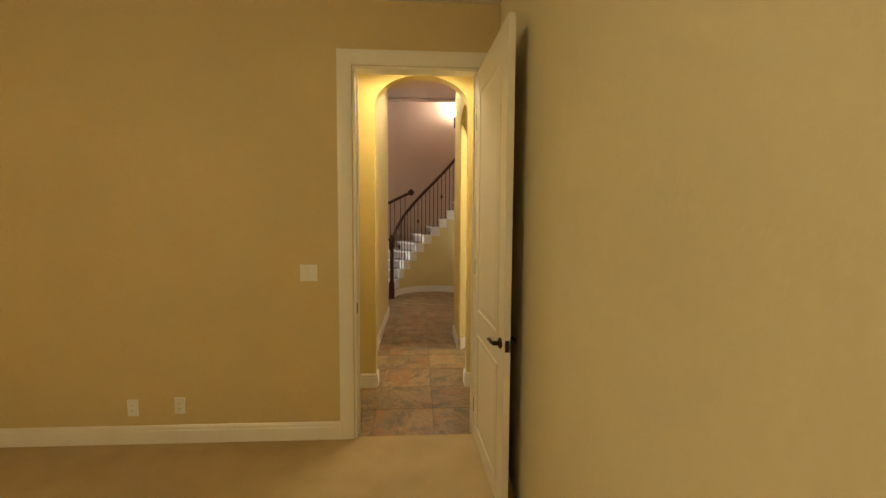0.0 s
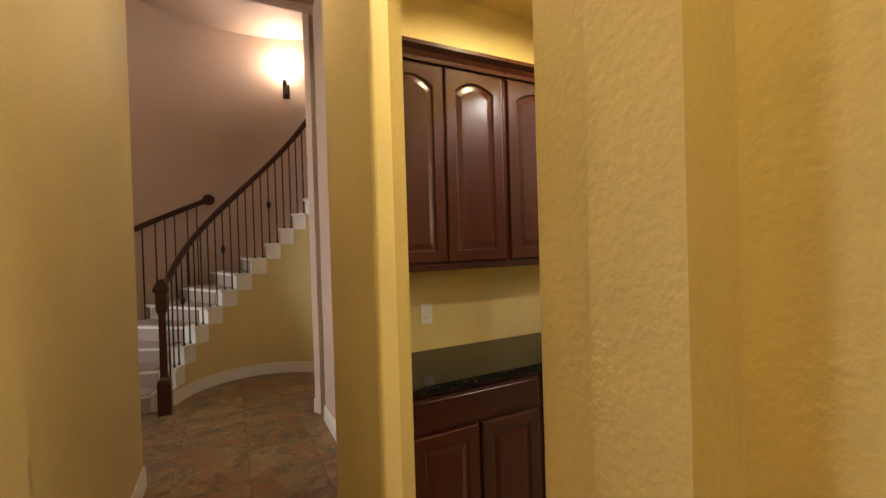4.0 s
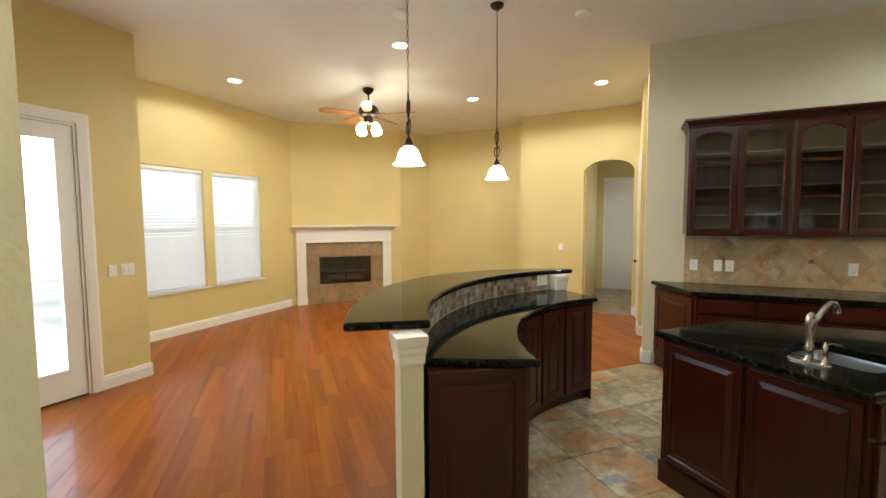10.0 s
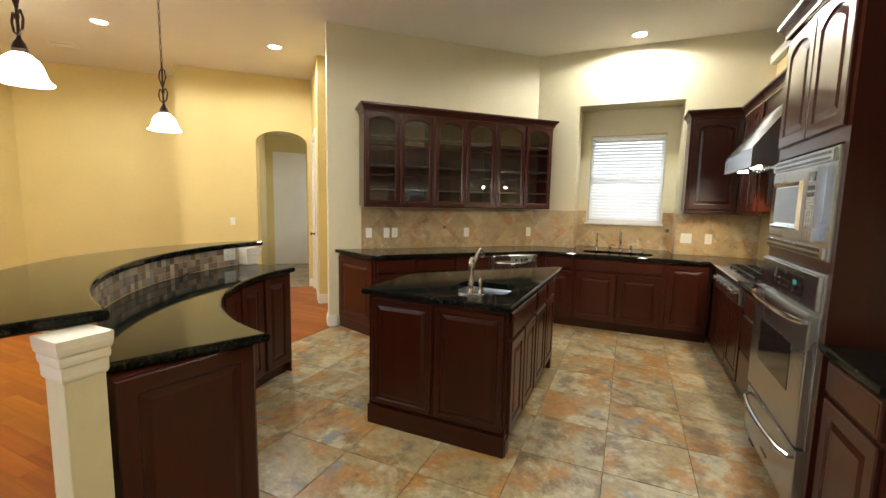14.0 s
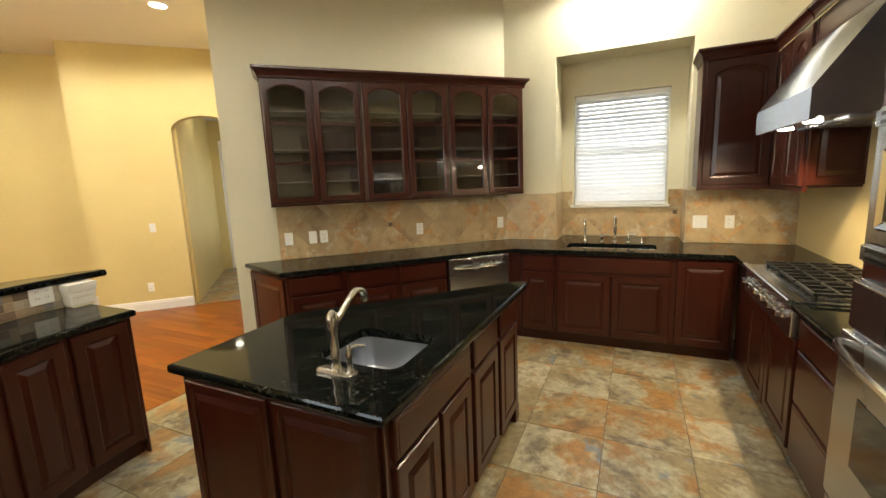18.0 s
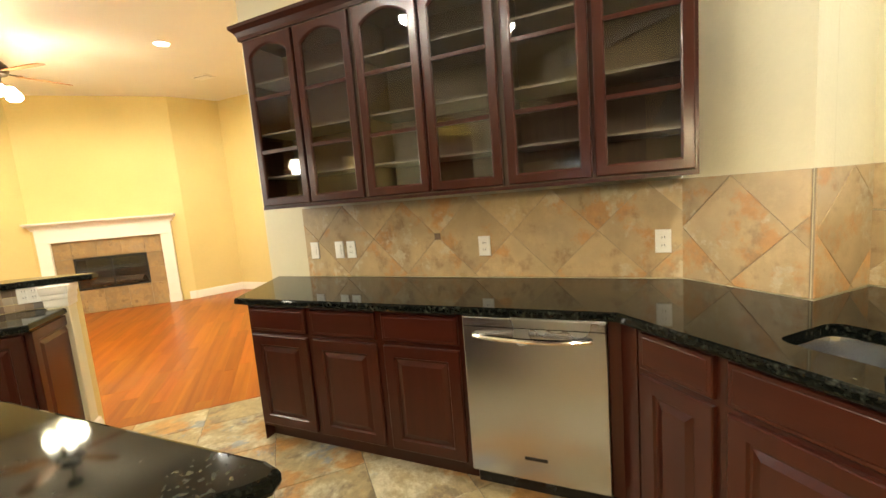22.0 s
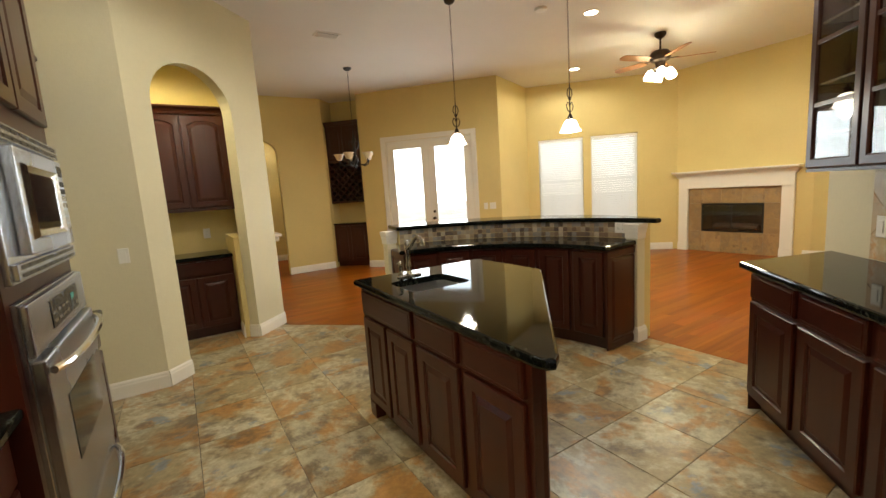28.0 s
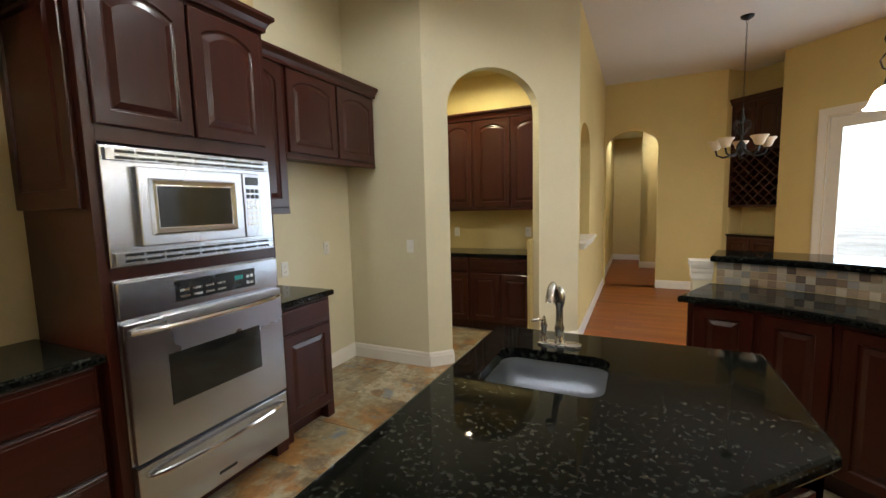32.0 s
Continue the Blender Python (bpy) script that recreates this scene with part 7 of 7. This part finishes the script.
for z0_, z1_ in ((0.13, 0.80), (0.95, 2.43)):
    for side in (0, 1):
        bm = bmesh.new()
        rr = [[(x, y, z) for x, z in panel_outline(DW - 0.26, z1_ - z0_, i, 0, 2)] for i, y in ((0, 0.0), (0.006, -0.004), (0.018, -0.005), (0.026, 0.001), (0.05, -0.001), (0.065, -0.004), (0.07, -0.004))]
        loops(bm, rr)
        mm_ = pose(0.13, -0.0008, z0_) if side == 0 else pose(DW - 0.13, DT + 0.0008, z0_, 0, 0, 180)
        part("panel_moulding", bm, TRIM, bd, m=mm_)
for side in (0, 1):
    mm_ = pose(DW - 0.065, 0.0, 0.93) if side == 0 else pose(DW - 0.065, DT, 0.93, 0, 0, 180)
    bm = bmesh.new()
    lathe(bm, ((0.030, 0), (0.030, 0.006), (0.022, 0.012), (0.012, 0.016), (0.012, 0.045), (0.0, 0.046)), 16, caps=(True, False))
    part("rose", bm, BRONZE, bd, "", True, m=mm_ @ pose(0, 0, 0, 90, 0, 0))
    bm = bmesh.new()
    s = -1 if side == 0 else 1
    tube(bm, [(0, -0.040, 0), (s * 0.02, -0.048, 0.003), (s * 0.06, -0.048, 0.006), (s * 0.10, -0.046, -0.004), (s * 0.115, -0.044, -0.010)], [0.010, 0.010, 0.009, 0.008, 0.009], 8)
    part("lever", bm, BRONZE, bd, "bronze lever handle", True, m=mm_)
part("latch_plate", box(bmesh.new(), DW - 0.0002, 0.006, 0.90, DW + 0.002, DT - 0.006, 0.96), BRONZE, bd)
for z in (0.25, 1.25, 2.25):
    bm = bmesh.new()
    tube(bm, [(-0.004, 0.004, z - 0.05), (-0.004, 0.004, z + 0.05)], 0.007, 8)
    part("hinge", bm, BRONZE, bd, "", True)
outlet(pose(-0.86, -1.551, 1.205), "switch", 0.118)
outlet(pose(-2.077, -1.551, 0.262), "outlet")
outlet(pose(-1.761, -1.551, 0.272), "outlet", label="white blank cover plate on the wall")

# bedroom door at the end of the far hall
dm = along(hall_at(2.9, 2.84), hall_at(1.0, 2.84))
casing("trim_far_door", dm @ pose(0.93, 0, 0), 0.70, 2.53, 0.10)
jamb(dm @ pose(0.93, 0, 0), 0.70, 2.53, 0.12)
d2 = thing("hall_door", "white two-panel door standing slightly ajar in the far hall", "door", dm @ pose(1.605, 0.055, 0, 0, 0, 180 - 7))
part("slab", box(bmesh.new(), 0, -0.035, 0.01, 0.65, 0.0, 2.50, 0.002), TRIM, d2)
for z0_, z1_ in ((0.13, 0.80), (0.95, 2.36)):
    bm = bmesh.new()
    rr = [[(x, y, z) for x, z in panel_outline(0.43, z1_ - z0_, i, 0, 2)] for i, y in ((0, 0.0), (0.006, -0.004), (0.018, -0.005), (0.026, 0.001), (0.05, -0.001), (0.065, -0.004), (0.07, -0.004))]
    loops(bm, rr)
    part("panel_moulding", bm, TRIM, d2, m=pose(0.54, 0.0008, z0_, 0, 0, 180))
for z in (0.25, 1.25, 2.25):
    part("hinge", box(bmesh.new(), -0.006, -0.008, z - 0.05, 0.006, 0.004, z + 0.05), BRONZE, d2)

# ---------------------------------------------------------------- winding stair
RISE, TURN, A_START = 0.18, 11.6, 174.0


def wedge(bm, r0, r1, a0, a1, z0, z1, c=STAIR, n=4):
    return prism(bm, ring(c, r0, a0, a1, n) + ring(c, r1, a1, a0, n), z0, z1)


stair = thing("winding_stair", "white winding stair with beige carpeted treads", "stair")
under = bmesh.new()
for i in range(15):
    a0, a1 = A_START - TURN * i, A_START - TURN * (i + 1)
    zt = RISE * (i + 1)
    bm = bmesh.new()
    wedge(bm, 0.842, 1.93, a0, a1, zt - RISE - (0.02 if i else 0), zt - 0.03)
    wedge(bm, 0.825, 1.945, a0 + 1.6, a1, zt - 0.03, zt)
    part("step", bm, TRIM, stair)
    bm = bmesh.new()
    wedge(bm, 1.00, 1.85, a0 + 2.0, a1 + 0.4, zt + 0.0005, zt + 0.012)
    wedge(bm, 1.00, 1.85, a0 + 0.9, a0 + 0.0, zt - RISE + 0.012, zt - 0.031)
    part("carpet_tread", bm, TREAD, stair, "beige carpet on the step")
    if i:
        wedge(under, 0.85, 0.92, a0, a1, 0.0, zt - RISE - 0.021)
setting("wall_under_stair", under, GOLD, "curved gold wall under the stair", "wall")
drum("wall_stair_core", 0.838, 0.92, -1.0, -62, 0, FOYER_H, PINK, "curved rose wall of the stair core", 20)
bm = bmesh.new()
wedge(bm, 0.822, 0.837, 166, -62, 0.0, 0.13, n=48)
setting("baseboard", bm, TRIM, "white curved baseboard under the stair", "baseboard")

rail = thing("stair_railing", "dark wooden handrail with thin black iron balusters and a newel post", "railing")


def helix(r, a, lift):
    p = polar(r, a, STAIR)
    return (p[0], p[1], (A_START - a) / TURN * RISE + lift)


bm = bmesh.new()
tube(bm, [helix(0.87, 178 - 4 * i, 1.10 + (0.21 if i == 0 else 0.15 if i == 1 else 0.08 if i == 2 else 0.03 if i == 3 else 0)) for i in range(43)], 0.030, 10, 1.15)
part("handrail", bm, RAILWOOD, rail, "dark stained handrail", True)
for i in range(14):
    for j in (0.25, 0.75):
        a = A_START - TURN * (i + j)
        if a > 173:
            continue
        p0_, p1_ = helix(0.87, a, 0), helix(0.87, a, 1.09)
        zt = RISE * (i + 1)
        bm = bmesh.new()
        box(bm, p0_[0] - 0.007, p0_[1] - 0.007, zt, p0_[0] + 0.007, p0_[1] + 0.007, p1_[2])
        box(bm, p0_[0] - 0.013, p0_[1] - 0.013, zt, p0_[0] + 0.013, p0_[1] + 0.013, zt + 0.02)
        if (2 * i + (j > 0.5)) % 6 == 4:
            lathe(bm, ((0.007, -0.05), (0.022, -0.02), (0.026, 0.0), (0.022, 0.02), (0.007, 0.05)), 8, (p0_[0], p0_[1], (zt + p1_[2]) / 2))
        part("baluster", bm, IRON, rail)
nx, ny = -0.645, 3.85
bm = bmesh.new()
prof = ((0.055, 0.0), (0.055, 0.30), (0.048, 0.33), (0.030, 0.36), (0.028, 0.95), (0.040, 0.98), (0.046, 1.00), (0.046, 1.16), (0.062, 1.17), (0.062, 1.20), (0.045, 1.235), (0.020, 1.285))
loops(bm, [[(nx + x, ny + y, z) for x, y in ((-o, -o), (o, -o), (o, o), (-o, o))] for o, z in prof])
part("newel_post", bm, RAILWOOD, rail, "dark square newel post")
rail2 = thing("outer_stair_railing", "short dark handrail with iron balusters ending at the wall", "railing")
bm = bmesh.new()
tube(bm, [helix(1.90, 171 - 4 * i, 1.19) for i in range(17)], 0.030, 10, 1.15)
part("handrail", bm, RAILWOOD, rail2, "dark stained handrail", True)
bm = bmesh.new()
lathe(bm, ((0.07, 0), (0.075, 0.012), (0.06, 0.03), (0.0, 0.035)), 18, caps=(True, False))
part("rosette", bm, RAILWOOD, rail2, "round wooden rosette", True, m=pose(*helix(1.90, 105.7, 1.19), 90, 0, 15.7))
for i in range(6):
    for j in (0.2, 0.5, 0.8):
        a = A_START - TURN * (i + j)
        if a < 107:
            continue
        p0_ = helix(1.90, a, 0)
        zt, z1_ = RISE * (i + 1), helix(1.90, a, 1.18)[2]
        bm = bmesh.new()
        box(bm, p0_[0] - 0.007, p0_[1] - 0.007, zt, p0_[0] + 0.007, p0_[1] + 0.007, z1_)
        part("baluster", bm, IRON, rail2)

sc = thing("wall_sconce", "lit glass wall sconce with a dark metal arm", "wall lamp", pose(*polar(2.078, 73.9, STAIR), 0.135, 0, 0, -16.1))
bm = bmesh.new()
lathe(bm, ((0.0, 3.82), (0.028, 3.85), (0.036, 3.89), (0.028, 3.93), (0.012, 3.95), (0.012, 3.98)), 14, (0, -0.13, 0), caps=(False, True))
tube(bm, [(0, -0.002, 3.80), (0, -0.05, 3.76), (0, -0.11, 3.78), (0, -0.13, 3.86)], 0.008, 8)
tube(bm, [(0, -0.13, 3.83), (0, -0.13, 3.74), (0, -0.125, 3.68)], [0.008, 0.006, 0.003], 8)
part("arm", bm, BRONZE, sc, "dark bronze arm", True)
part("back_plate", box(bmesh.new(), -0.05, -0.014, 3.70, 0.05, 0.001, 3.92, 0.006), BRONZE, sc)
bm = bmesh.new()
lathe(bm, ((0.03, 0.0), (0.06, 0.03), (0.075, 0.08), (0.10, 0.15), (0.095, 0.15), (0.07, 0.08), (0.03, 0.01)), 22, (0, -0.13, 3.97), caps=(True, False))
part("shade", bm, SHADEGLOW, sc, "bright glass cup shade", True)

# ---------------------------------------------------------------- outdoors
gm = bmesh.new()
prism(gm, [(-400, -400), (400, -400), (400, 400), (-400, 400)], -0.6, -0.30)
setting("ground", gm, GRASS, "pale patio and dry lawn outside", "ground")
pt = bmesh.new()
prism(pt, [(5.01, 3.69), (5.0, 5.2), (7.2, 8.6), (11.5, 4.8), (8.12, 2.24), (6.84, 1.70)], -0.299, -0.06)
setting("patio", pt, PATIO, "pale concrete patio outside the french door", "patio")
# added ring that glows, so the glass reads overexposed and daylight enters
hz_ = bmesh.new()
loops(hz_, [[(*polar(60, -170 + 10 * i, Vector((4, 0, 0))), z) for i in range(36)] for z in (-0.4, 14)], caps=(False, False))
setting("backdrop", hz_, BACKGLOW, "glowing white ring standing in for the overexposed distance outside", "backdrop")

# ---------------------------------------------------------------- floor pieces, last
def clip_region(region, x0, y0, x1, y1):
    return clip_to_rect(list(region), x0, y0, x1, y1)


def tile_floor(parent, region, ox, oy, size, mat, gap=0.0032, top=0.0, offset=0.0):
    xs, ys = [p[0] for p in region], [p[1] for p in region]
    i0, i1 = math.floor((min(xs) - ox) / size) - 1, math.ceil((max(xs) - ox) / size) + 1
    j0, j1 = math.floor((min(ys) - oy) / size), math.ceil((max(ys) - oy) / size)
    for j in range(j0, j1):
        for i in range(i0, i1):
            x, y = ox + i * size + (offset * size if j % 2 else 0), oy + j * size
            pts = clip_region(region, x + gap / 2, y + gap / 2, x + size - gap / 2, y + size - gap / 2)
            if pts:
                tile_piece("tile", pts, 0.010, mat, parent, Matrix.Translation((0, 0, top - 0.010)), 0.0018)


BAR_EDGE = [polar(2.0, a) for a in range(0, 77, 7)]
KITCHEN = [(0.58, -5.82), (3.22, -5.82), (5.12, -3.56), (5.115, -2.30)] + BAR_EDGE + [(3.52, -0.29), (2.585, 0.645), (2.10, 1.34), (0.50, 1.34), (0.50, -0.30), (0.58, -0.42)]
tile_floor(floor_tile, KITCHEN, 1.575, -1.09, 0.465, SLATE)
FOYER = [(-0.80, -1.533), (0.46, -1.533), (0.46, 1.40), (2.3, 1.40), (2.3, 4.2), (1.2, 5.8), (-1.2, 5.8), (-1.3, 6.2), (-5.35, 6.2), (-5.35, 2.8), (-0.69, 2.8)]
tile_floor(floor_foyer, FOYER, 0.02, -0.62, 0.465, SLATED)

# planks of the family room floor, running east
WOODR = [(2.595, 0.640), (3.525, -0.285)] + [polar(1.995, a) for a in range(76, -1, -4)] + [(5.120, -2.30), (5.125, -3.56), (5.26, -3.62), (4.98, -3.90), (5.70, -4.60), (6.00, -4.31), (6.90, -5.21), (7.6, -4.51), (8.76, -4.34), (10.32, -2.77), (10.02, -1.9), (10.02, 0.06), (8.0, 2.1), (6.76, 1.55), (4.90, 3.58), (5.2, 3.9), (4.62, 4.42), (2.50, 4.22), (2.595, 4.0)]
rw = random.Random(12)
near_boards, far_boards = 0, bmesh.new()
PW = 0.118
jmin, jmax = -46, 38
for j in range(jmin, jmax):
    y = 0.0 + j * PW
    x = 2.3 - rw.uniform(0, 0.9)
    while x < 10.6:
        L_ = rw.uniform(0.55, 1.35)
        pts = clip_region(WOODR, x + 0.0004, y + 0.0003, x + L_ - 0.0004, y + PW - 0.0003)
        if pts:
            if near_boards < 300 and x < 7.0 and -3.9 < y < 2.3:
                tile_piece("plank", pts, 0.010, FLOORWOOD, floor_wood, Matrix.Translation((0, 0, -0.010)), 0.0006)
                near_boards += 1
            else:
                o = anticlockwise(pts)
                loops(far_boards, [[(px2, py2, -0.010) for px2, py2 in o], [(px2, py2, 0.0) for px2, py2 in o]], caps=(False, True))
        x += L_


def island_wood(src):
    """The same plank wood for joined boards: the tone changes from board to board."""
    m = src.copy()
    N, L = m.node_tree.nodes, m.node_tree.links
    g = N.new("ShaderNodeNewGeometry")
    for n_ in list(N):
        if n_.type == "OBJECT_INFO":
            for l in list(n_.outputs["Random"].links):
                L.new(g.outputs["Random Per Island"], l.to_socket)
    return m


fb = part("planks", far_boards, island_wood(FLOORWOOD), floor_wood)
tagged(fb, kind="stuff")
